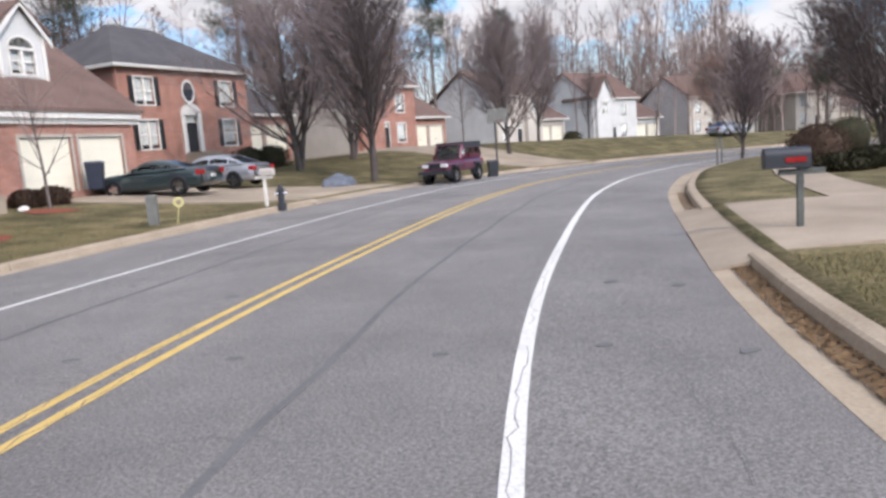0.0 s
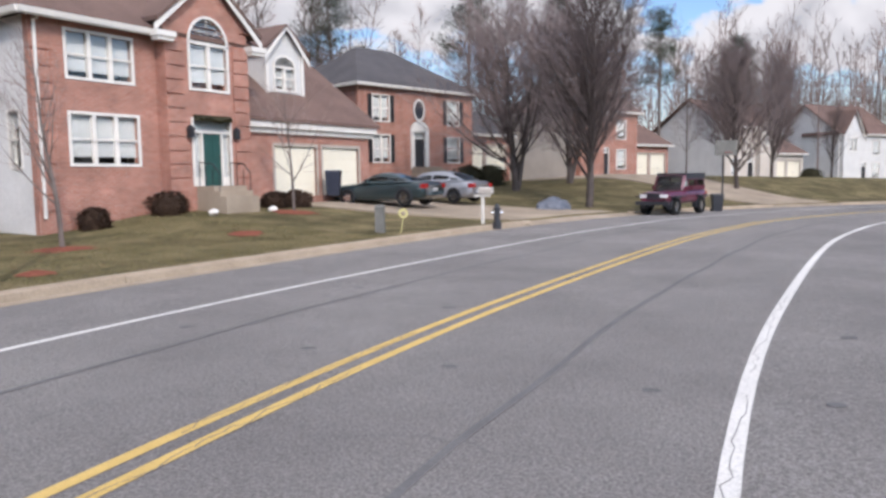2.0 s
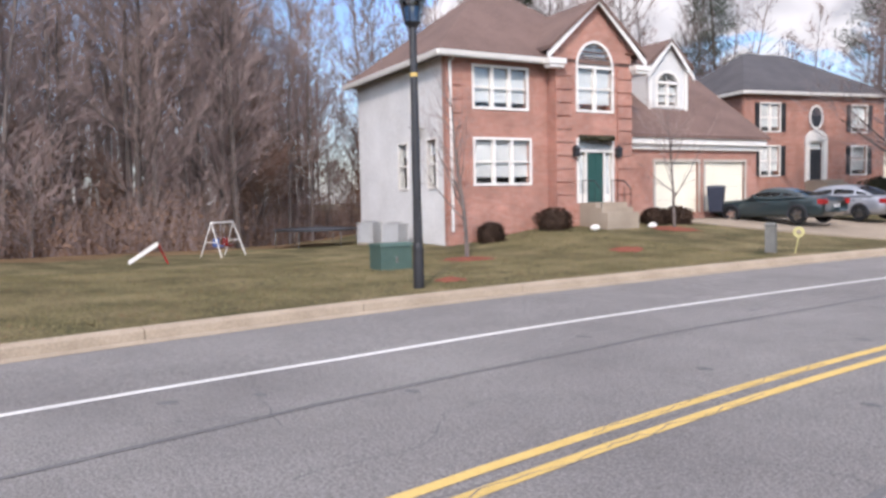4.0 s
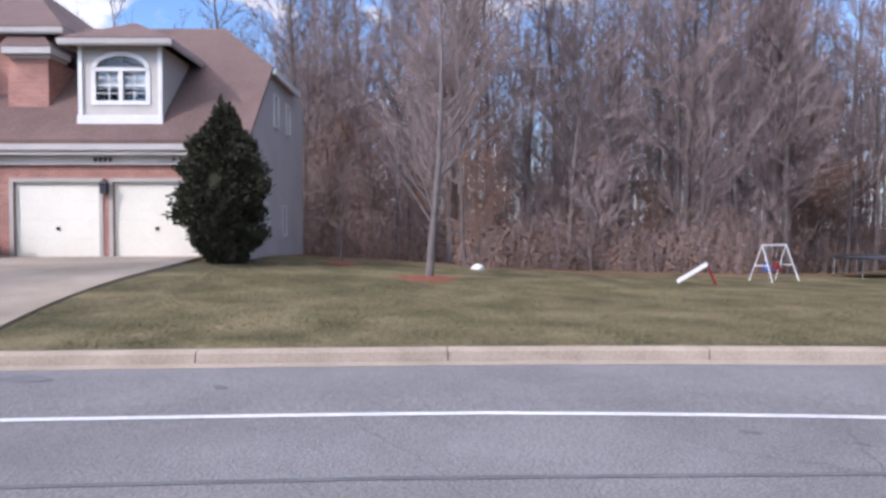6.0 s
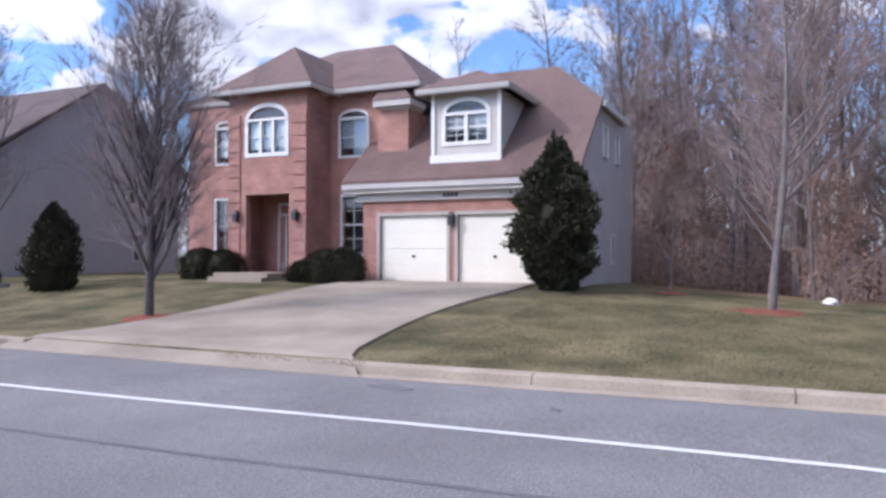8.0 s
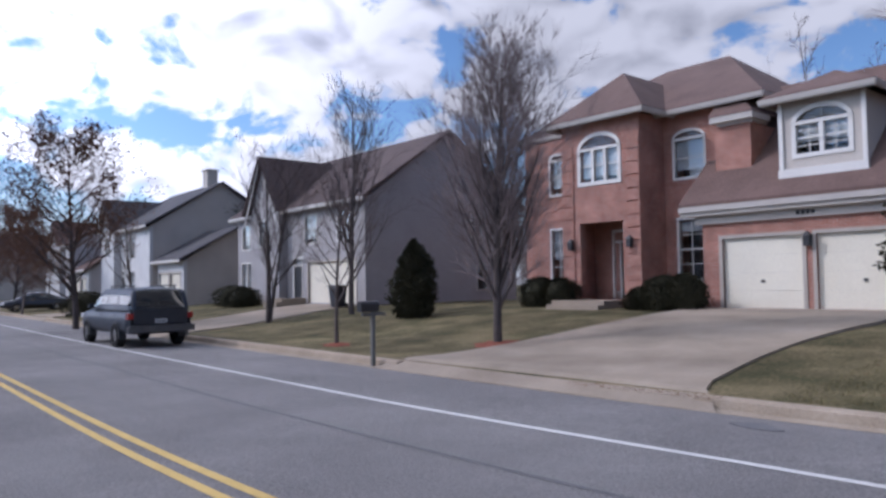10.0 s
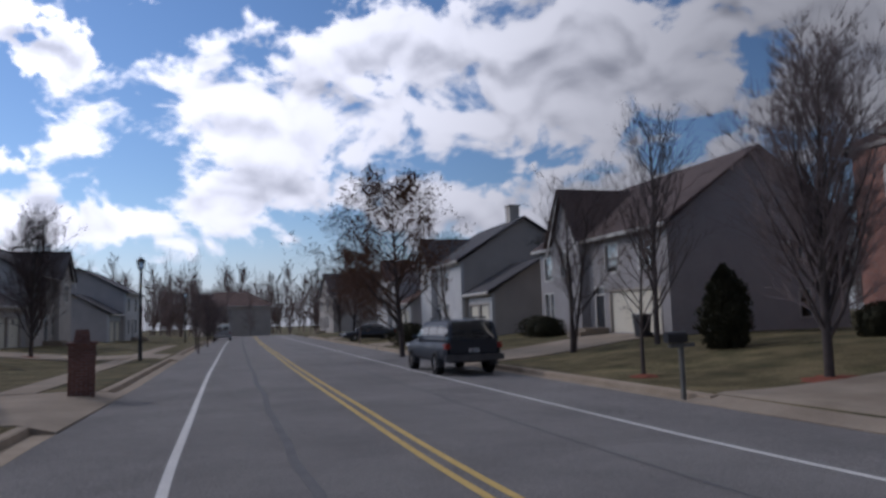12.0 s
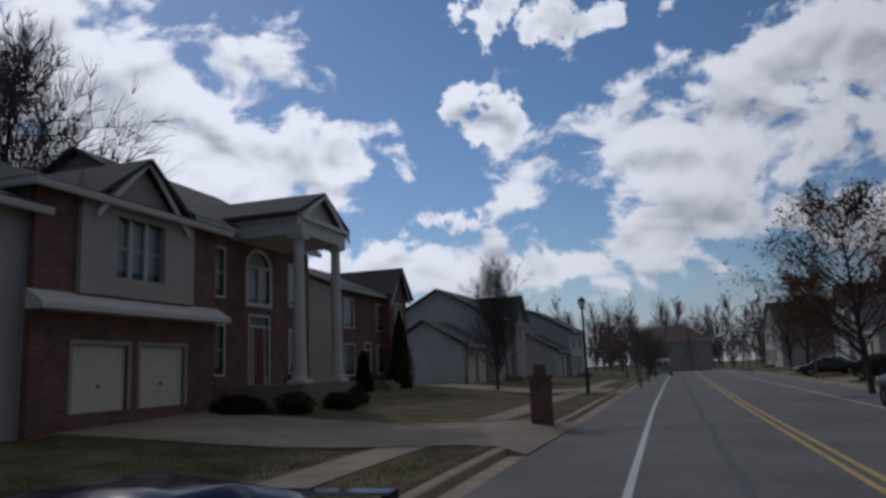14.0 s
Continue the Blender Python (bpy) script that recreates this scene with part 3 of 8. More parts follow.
def gable_wall(house, f, u0, u1, z, top, material, th=0.2, name="gable"):
    bm = bmesh.new()
    uc = (u0 + u1) / 2
    prism(bm, [f(u0, 0, z), f(u1, 0, z), f(uc, 0, top)], [f(u0, th, z), f(u1, th, z), f(uc, th, top)])
    return part(name, fix(bm), material, house)


def rake(house, f, u0, u1, z, top, w=0.22, over=0.3):
    """White boards along a gable's two slopes."""
    uc = (u0 + u1) / 2
    k = (top - z) / (uc - u0)
    bm = bmesh.new()
    for sgn, a in ((1, u0 - over), (-1, u1 + over)):
        e, p = (a, z - over * k), (uc, top)
        prism(bm, [f(e[0], -over, e[1]), f(p[0], -over, p[1]), f(p[0], -over, p[1] - w), f(e[0], -over, e[1] - w)],
              [f(e[0], -over + 0.05, e[1]), f(p[0], -over + 0.05, p[1]), f(p[0], -over + 0.05, p[1] - w), f(e[0], -over + 0.05, e[1] - w)])
    return part("bargeboard", fix(bm), TRIM, house, "white gable board")


def block(house, x0, x1, y0, y1, z1, front, side, fh=(), lh=(), rh=(), z0=-1.2, back=True):
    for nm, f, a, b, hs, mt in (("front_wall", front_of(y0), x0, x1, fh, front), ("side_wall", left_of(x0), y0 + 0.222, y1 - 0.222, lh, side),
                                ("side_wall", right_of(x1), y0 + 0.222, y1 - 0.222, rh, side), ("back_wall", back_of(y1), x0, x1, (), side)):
        if nm == "back_wall" and not back:
            continue
        bm = bmesh.new()
        panel(bm, f, a, b, z0, z1, hs)
        part(nm, fix(bm), mt, house)


def quoins(house, f, u0, u1, z0, z1, material):
    """Raised blocks of brick up a corner or a pier, each a piece."""
    h = 0.46
    z = z0
    while z + h <= z1 + 0.05:
        bm = bmesh.new()
        fbox(bm, f, u0, u1, -0.05, -0.002, z + 0.03, min(z + h - 0.03, z1))
        part("quoin", fix(bm), material, house)
        z += h


def front_door(house, f, u0, u1, z0, z1, material, side=0.32, transom=0.35):
    """A panelled door between side lights under a transom."""
    bm = bmesh.new()
    fbox(bm, f, u0 - 0.08, u0, -0.04, 0.12, z0, z1)
    fbox(bm, f, u1, u1 + 0.08, -0.04, 0.12, z0, z1)
    fbox(bm, f, u0 - 0.08, u1 + 0.08, -0.04, 0.12, z1, z1 + 0.1)
    zt = z1 - transom
    fbox(bm, f, u0, u1, -0.02, 0.12, zt - 0.05, zt + 0.03)
    if side:
        fbox(bm, f, u0 + side, u0 + side + 0.06, -0.02, 0.12, z0, zt)
        fbox(bm, f, u1 - side - 0.06, u1 - side, -0.02, 0.12, z0, zt)
    door = part("front_door", fix(bm), TRIM, house, "front door with white casing, closed")
    a, b = u0 + (side + 0.06 if side else 0), u1 - (side + 0.06 if side else 0)
    bm = bmesh.new()
    fbox(bm, f, a, b, 0.05, 0.10, z0, zt - 0.05)
    for pu0, pu1 in ((a + 0.1, (a + b) / 2 - 0.05), ((a + b) / 2 + 0.05, b - 0.1)):
        for pz0, pz1 in ((0.15, 0.75), (0.95, zt - z0 - 0.2)):
            fbox(bm, f, pu0, pu1, 0.035, 0.05, z0 + pz0, z0 + pz1)
    leaf = part("door_leaf", fix(bm), material, door)
    bm = bmesh.new()
    fbox(bm, f, b - 0.1, b - 0.05, 0.0, 0.05, z0 + 0.98, z0 + 1.06)
    part("door_handle", fix(bm), CHROME, leaf)
    panes = [(u0, u1, zt + 0.03, z1)] + ([(u0, u0 + side, z0 + 0.3, zt - 0.05), (u1 - side, u1, z0 + 0.3, zt - 0.05)] if side else [])
    for p in panes:
        bm = bmesh.new()
        fbox(bm, f, p[0], p[1], 0.06, 0.07, p[2], p[3])
        g = part("pane", fix(bm), GLASS, door)
        g.visible_shadow = False
        bm = bmesh.new()
        fbox(bm, f, p[0], p[1], 0.13, 0.14, p[2], p[3])
        part("curtain", fix(bm), BLIND, door)
    if side:
        for a in (u0, u1 - side):
            bm = bmesh.new()
            fbox(bm, f, a, a + side, 0.05, 0.1, z0, z0 + 0.3)
            part("lower_panel", fix(bm), TRIM, door)
    return door


def steps(house, f, u0, u1, z0, n, tread=0.3, riser=0.17, landing=1.1):
    for k in range(n):
        bm = bmesh.new()
        fbox(bm, f, u0, u1, -landing - tread * (n - k), 0.0, z0 - riser * (n - k) - 0.5 * (k == 0), z0 - riser * (n - k - 1))
        part("step", fix(bm), CONCRETE, house)


def wall_lamp(house, f, u, z):
    bm = bmesh.new()
    fbox(bm, f, u - 0.05, u + 0.05, -0.03, 0, z - 0.1, z + 0.1)
    fbox(bm, f, u - 0.09, u + 0.09, -0.22, -0.04, z - 0.12, z + 0.16)
    prism(bm, [f(u - 0.12, -0.25, z + 0.16), f(u + 0.12, -0.25, z + 0.16), f(u + 0.12, -0.01, z + 0.16), f(u - 0.12, -0.01, z + 0.16)],
          [f(u - 0.02, -0.15, z + 0.3), f(u + 0.02, -0.15, z + 0.3), f(u + 0.02, -0.11, z + 0.3), f(u - 0.02, -0.11, z + 0.3)])
    part("wall_lantern", fix(bm), BLACK_PAINT, house, "black wall lantern")


def downpipe(house, x, y, z0, z1):
    bm = bmesh.new()
    box(bm, (x - 0.04, y - 0.1, z0), (x + 0.04, y - 0.03, z1))
    box(bm, (x - 0.04, y - 0.3, z1 - 0.06), (x + 0.04, y - 0.03, z1))
    part("downpipe", bm, TRIM, house, "white downpipe")


# the brick house with the green door
def gabled_brick_house():
    zb = 1.0
    h = empty("brick_house", site(-17.65, 16.17, 16, z=zb), "two-storey red brick house, front gable, green door, white siding side", "house")
    F = front_of(0.0)
    ez = 5.45
    w1, w2 = (1.5, 3.6, 3.85, 5.15), (1.5, 3.7, 1.3, 2.75)
    block(h, 0.4, 8.2, 0, 7.4, ez, BRICK, SIDING_WHITE, [w1, w2], lh=[(2.0, 2.5, 3.9, 4.9), (0.7, 1.3, 1.2, 2.8), (2.9, 3.6, 1.2, 2.8)])
    window(h, F, *w1, lights=3, grid=False)
    window(h, F, *w2, lights=3, grid=False)
    L = left_of(0.4)
    window(h, L, 2.0, 2.5, 3.9, 4.9, grid=False, trim=0.06, blind=0.2)
    window(h, L, 0.7, 1.3, 1.2, 2.8, grid=False, trim=0.06, blind=0.3)
    window(h, L, 2.9, 3.6, 1.2, 2.8, grid=False, trim=0.06, blind=0.3)
    quoins(h, F, 0.4, 1.0, -0.1, ez - 0.25, BRICK)
    # gabled entrance bay, set forward
    G = front_of(-0.45)
    aw = arch_hole(5.5, 7.05, 3.85, 5.35, 0.9)
    dh = (5.5, 7.05, 0.55, 2.75)
    bm = bmesh.new()
    panel(bm, G, 4.5, 8.0, -1.0, 5.9, [*[a for a in aw if a[3] < 5.9], *[(a[0], a[1], a[2], 5.9) for a in aw if a[2] < 5.9 <= a[3]], dh], th=0.44)
    part("bay_wall", fix(bm), BRICK, h)
    window(h, G, 5.5, 7.05, 3.85, 5.35, lights=2, grid=False, arch=0.85)
    front_door(h, G, 5.5, 7.05, 0.55, 2.75, DOOR_GREEN)
    zk = 6.35
    ua = 4.3 + 1.95 * (zk - 5.95) / 1.6
    bm = bmesh.new()
    panel(bm, G, ua, 12.5 - ua, 5.902, zk, [(a[0], a[1], max(a[2], 5.902), min(a[3], zk)) for a in aw if a[3] > 5.91], th=0.44)
    prism(bm, [G(ua, 0, zk), G(12.5 - ua, 0, zk), G(6.25, 0, 7.55)], [G(ua, 0.44, zk), G(12.5 - ua, 0.44, zk), G(6.25, 0.44, 7.55)])
    for e, i in ((4.3, ua), (8.2, 12.5 - ua)):
        prism(bm, [G(e, 0, 5.95), G(i, 0, 5.95), G(i, 0, zk)], [G(e, 0.44, 5.95), G(i, 0.44, 5.95), G(i, 0.44, zk)])
    part("gable", fix(bm), BRICK, h)
    rake(h, G, 4.3, 8.2, 5.95, 7.75)
    roof(h, 4.4, 8.1, -0.45, 5.0, 5.8, 7.75, "y", over=0.35, fascia=False, name="gable_roof")
    quoins(h, G, 4.5, 5.2, -0.1, 5.6, BRICK)
    quoins(h, G, 7.3, 8.0, -0.1, 5.6, BRICK)
    wall_lamp(h, G, 5.3, 2.3)
    wall_lamp(h, G, 7.28, 2.3)
    steps(h, G, 5.55, 7.0, 0.55, 3, landing=0.55)
    for su in (5.6, 6.95):
        bm = bmesh.new()
        for k in range(4):
            tube(bm, (su, -0.55 - 0.33 * k, 0.5 - 0.12 * k * (k > 1)), (su, -0.55 - 0.33 * k, 1.35 - 0.12 * k * (k > 1)), 0.014, 0.014, 6)
        tube(bm, (su, -0.55, 1.35), (su, -1.21, 1.3), 0.02, 0.02, 6)
        tube(bm, (su, -1.21, 1.3), (su, -1.54, 0.99), 0.02, 0.02, 6)
        part("railing", bm, BLACK_PAINT, h, "black iron step railing")
    for ru in (4.1, 8.0):
        bm = bmesh.new()
        box(bm, (ru - 0.1, -0.84, 5.32), (ru + 0.62, -0.452, 5.5))
        box(bm, (ru - 0.04, -0.78, 5.2), (ru + 0.56, -0.453, 5.319))
        part("cornice_return", bm, TRIM, h, "white moulded eaves return")
    bm = bmesh.new()
    box(bm, (5.52, -0.62, 2.75), (7.03, -0.46, 2.95))
    for k in range(9):
        tube(bm, (5.7 + k * 0.15, -0.7, 2.78 + 0.05 * math.sin(k)), (5.85 + k * 0.14, -0.62, 2.9), 0.09, 0.06, 6)
    part("garland", bm, EVERGREEN, h, "dark green garland over the door")
    main = roof(h, 0.4, 8.2, 0, 7.4, ez, 8.7, "x", hip0=3.9, hip1=3.0, over=0.45, fascia=False)
    for a, b, f in ((-0.08, 4.1, front_of(-0.45)), (-0.45, 7.85, left_of(-0.05)), (-0.45, 7.85, right_of(8.65))):
        bm = bmesh.new()
        prism(bm, [f(a, 0, ez - 0.12), f(a, -0.06, ez - 0.07), f(a, -0.1, ez + 0.08), f(a, 0, ez + 0.08)], [f(b, 0, ez - 0.12), f(b, -0.06, ez - 0.07), f(b, -0.1, ez + 0.08), f(b, 0, ez + 0.08)])
        part("gutter", fix(bm), TRIM, main, "pale eaves gutter")
    downpipe(h, 0.55, 0, -0.3, ez - 0.1)
    # garage wing
    g1, g2 = (9.65, 12.0, 0.05, 2.05), (12.4, 14.75, 0.05, 2.05)
    block(h, 8.2, 15.5, 0.0, 8.5, 2.95, BRICK, BRICK, [g1, g2])
    garage_door(h, F, *g1)
    garage_door(h, F, *g2)
    bm = bmesh.new()
    box(bm, (8.1, -0.32, 2.72), (15.75, -0.02, 2.98))
    box(bm, (8.1, -0.16, 2.52), (15.7, -0.021, 2.719))
    part("cornice", bm, TRIM, h, "white cornice board")
    roof(h, 8.4, 15.5, 0.0, 8.5, 2.95, 6.6, "x", over=0.4, fascia=False, name="garage_roof")
    gable_wall(h, right_of(15.5), 0, 8.5, 2.95, 6.5, SIDING_WHITE)
    gable_wall(h, left_of(8.21), 0, 8.5, 2.95, 6.5, SIDING_WHITE)
    # gabled dormer
    D = front_of(1.2)
    hole = arch_hole(11.0, 12.1, 4.45, 5.35, 0.4)
    bm = bmesh.new()
    panel(bm, D, 10.5, 12.6, 3.6, 5.95, hole, th=0.15)
    panel(bm, left_of(10.5), 1.36, 5.5, 3.8, 5.95, (), th=0.15)
    panel(bm, right_of(12.6), 1.36, 5.5, 3.8, 5.95, (), th=0.15)
    part("dormer_wall", fix(bm), SIDING_WHITE, h)
    window(h, D, 11.0, 12.1, 4.45, 5.35, lights=2, grid=False, arch=0.4, trim=0.1)
    bm = bmesh.new()
    box(bm, (10.45, 1.12, 3.75), (12.65, 1.195, 4.05))
    box(bm, (10.45, 1.13, 4.05), (10.62, 1.195, 5.95))
    box(bm, (12.48, 1.13, 4.05), (12.65, 1.195, 5.95))
    part("dormer_trim", bm, TRIM, h)
    gable_wall(h, D, 10.5, 12.6, 5.95, 6.95, SIDING_WHITE)
    rake(h, D, 10.5, 12.6, 5.95, 7.1, over=0.25)
    roof(h, 10.5, 12.6, 1.2, 6.0, 5.9, 7.1, "y", over=0.25, fascia=False, name="dormer_roof")
    bm = bmesh.new()
    box(bm, (9.3, 5.5, 6.0), (10.5, 6.3, 8.3))
    box(bm, (9.2, 5.4, 8.3), (10.6, 6.4, 8.45))
    part("chimney", bm, SIDING_TAN, h, "pale boxed chimney")
    return h


# the brick house with two garage doors across the road
def double_garage_house():
    zb = 0.88
    h = empty("brick_house", site(-23.2, -13.0, 4, z=zb), "two-storey red brick house, hipped roofs, two cream garage doors", "house")
    F = front_of(0.0)
    g1, g2 = (1.75, 4.19, 0.02, 2.17), (4.58, 7.02, 0.02, 2.17)
    block(h, 1.1, 8.4, 0.0, 9.0, 3.1, BRICK, SIDING_GREY, [g1, g2], rh=[(2.2, 2.75, 0.6, 1.6), (5.0, 5.5, 0.6, 1.6)])
    garage_door(h, F, *g1)
    garage_door(h, F, *g2)
    wall_lamp(h, F, 4.385, 1.95)
    bm = bmesh.new()
    box(bm, (0.5, -0.42, 3.05), (8.75, -0.02, 3.22))
    box(bm, (0.5, -0.34, 2.92), (8.7, -0.021, 3.049))
    box(bm, (0.9, -0.12, 2.66), (8.6, -0.022, 2.919))
    box(bm, (0.5, -0.02, 3.05), (1.099, 1.5, 3.22))
    part("cornice", bm, TRIM_TAN, h, "pale moulded cornice over the garage")
    bm = bmesh.new()
    for k in range(4):
        box(bm, (4.1 + k * 0.14, -0.14, 2.74), (4.2 + k * 0.14, -0.121, 2.86))
    part("number_plate", bm, BLACK_PAINT, h, "small dark plate on the frieze")
    ye, ze, yr, zr, sl = -0.4, 3.2, 5.0, 7.75, (7.75 - 3.2) / 5.4
    xr, y1 = 8.55, 2.9
    z1 = ze + sl * (y1 - ye)
    for nm, ring in (("garage_roof", [(0.5, ye, ze), (xr, ye, ze), (xr, y1, z1), (6.45, yr, zr), (0.5, yr, zr)]),
                     ("hip_roof", [(xr, y1, z1), (xr, 2 * yr - y1, z1), (6.45, yr, zr)]), ("rear_roof", [(0.5, yr, zr), (6.45, yr, zr), (xr, 2 * yr - y1, z1), (0.5, 2 * yr - y1, z1)])):
        bm = bmesh.new()
        prism(bm, [Vector(p) for p in ring], [Vector(p) + Vector((0, 0, 0.13)) for p in ring])
        part(nm, fix(bm), SHINGLE, h)
    bm = bmesh.new()
    prism(bm, [(xr - 0.36, 0, 3.1), (xr - 0.36, 9.0, 3.1), (xr - 0.36, 9.0, z1 + 0.02), (xr - 0.36, y1 + 0.1, z1 + 0.02), (xr - 0.36, 0, ze + sl * 0.36)],
          [(xr - 0.14, 0, 3.1), (xr - 0.14, 9.0, 3.1), (xr - 0.14, 9.0, z1 + 0.02), (xr - 0.14, y1 + 0.1, z1 + 0.02), (xr - 0.14, 0, ze + sl * 0.36)])
    part("upper_side_wall", fix(bm), SIDING_GREY, h)
    bm = bmesh.new()
    box(bm, (xr - 0.02, y1, z1 - 0.14), (xr + 0.1, 2 * yr - y1, z1 + 0.05))
    part("gutter", bm, TRIM, h)
    R = right_of(8.4)
    for a, b, c, e in ((2.2, 2.75, 0.6, 1.6), (5.0, 5.5, 0.6, 1.6)):
        window(h, R, a, b, c, e, grid=False, trim=0.05, blind=0.1)
    for a, b, c, e in ((3.6, 4.2, 4.3, 5.3), (5.6, 6.2, 4.3, 5.3)):
        window(h, right_of(8.43), a, b, c, e, grid=False, trim=0.06, blind=0.1)
    # hipped dormer
    D = front_of(0.35)
    hole = arch_hole(3.98, 5.42, 4.55, 5.45, 0.38)
    bm = bmesh.new()
    panel(bm, D, 3.55, 5.85, 3.7, 6.15, hole, th=0.16)
    panel(bm, left_of(3.55), 0.52, 5.0, 3.9, 6.15, (), th=0.16)
    panel(bm, right_of(5.85), 0.52, 5.0, 3.9, 6.15, (), th=0.16)
    part("dormer_wall", fix(bm), SIDING_TAN, h)
    window(h, D, 3.98, 5.42, 4.55, 5.45, lights=2, arch=0.38, trim=0.13, blind=0.62)
    bm = bmesh.new()
    box(bm, (3.47, 0.24, 3.72), (5.93, 0.345, 4.12))
    box(bm, (3.49, 0.28, 4.121), (3.61, 0.345, 6.1))
    box(bm, (5.79, 0.28, 4.121), (5.91, 0.345, 6.1))
    part("dormer_trim", bm, TRIM, h)
    roof(h, 3.55, 5.85, 0.35, 6.5, 6.15, 7.1, "y", hip0=1.55, hip1=0, over=0.42, name="dormer_roof", gm=TRIM_TAN)
    # middle wall with the return beside the entrance bay
    M = front_of(1.5)
    uw, lw = arch_hole(-0.75, 0.35, 4.5, 5.85, 0.25), (-0.65, 0.25, 0.95, 3.0)
    block(h, -7.6, 1.1, 1.5, 11.0, 6.75, BRICK, BRICK, [*uw, lw])
    window(h, M, -0.75, 0.35, 4.5, 5.85, grid=False, arch=0.25, blind=0.8)
    window(h, M, -0.65, 0.25, 0.95, 3.0, grid=True, blind=0.2)
    roof(h, -7.6, 2.2, 1.5, 11.0, 6.75, 9.9, "x", hip0=4.2, hip1=3.8, over=0.5, gm=TRIM_TAN)
    # entrance bay
    B = front_of(0.0)
    bw = arch_hole(-3.75, -2.1, 4.55, 5.75, 0.45)
    po = (-3.85, -1.95, 0.25, 3.05)
    bm = bmesh.new()
    panel(bm, B, -4.65, -1.2, -1.0, 6.75, [*bw, po], th=0.3)
    panel(bm, right_of(-1.2), 0.302, 1.5, -1.0, 6.75, (), th=0.3)
    panel(bm, left_of(-4.65), 0.302, 1.5, -1.0, 6.75, (), th=0.3)
    part("bay_wall", fix(bm), BRICK, h)
    window(h, B, -3.75, -2.1, 4.55, 5.75, lights=3, grid=False, arch=0.45, trim=0.14)
    quoins(h, B, -1.75, -1.2, 0.0, 6.3, BRICK)
    quoins(h, B, -4.65, -4.1, 0.0, 6.3, BRICK)
    front_door(h, front_of(1.45), -3.4, -2.2, 0.25, 2.75, BLACK_PAINT, side=0.25)
    steps(h, B, -4.1, -1.8, 0.25, 3, riser=0.14)
    wall_lamp(h, B, -1.6, 2.2)
    wall_lamp(h, B, -4.2, 2.2)
    roof(h, -4.65, -1.2, 0.0, 8.0, 6.74, 8.8, "y", hip0=2.1, hip1=0, over=0.45, name="bay_roof", gm=TRIM_TAN)
    # set-back wing at the left
    W = front_of(0.9)
    a1, a2 = arch_hole(-6.0, -5.25, 4.4, 5.75, 0.2), (-6.0, -5.25, 1.0, 2.95)
    bm = bmesh.new()
    panel(bm, W, -7.4, -4.66, -1.0, 6.55, [*a1, a2], th=0.3)
    part("wing_wall", fix(bm), BRICK, h)
    window(h, W, -6.0, -5.25, 4.4, 5.75, grid=False, arch=0.2, blind=0.8)
    window(h, W, -6.0, -5.25, 1.0, 2.95, grid=True, blind=0.6)
    bm = bmesh.new()
    box(bm, (1.2, 0.9, 5.9), (2.4, 1.9, 6.0))
    box(bm, (1.05, 0.7, 6.0), (2.5, 1.9, 6.2))
    part("cornice_return", bm, TRIM_TAN, h)
    bm = bmesh.new()
    prism(bm, [(1.0, 0.68, 6.202), (2.52, 0.68, 6.202), (2.52, 2.4, 6.202), (1.0, 2.4, 6.202)], [(1.0, 1.5, 6.95), (1.75, 1.5, 6.95), (1.75, 2.4, 6.95), (1.0, 2.4, 6.95)])
    part("pier_roof", fix(bm), SHINGLE, h, "small hipped shingle roof")
    bm = bmesh.new()
    box(bm, (1.1, 0.95, 3.2), (2.3, 3.0, 5.9))
    part("pier", bm, BRICK, h)
    downpipe(h, 8.3, 0.02, -0.3, 2.9)
    return h


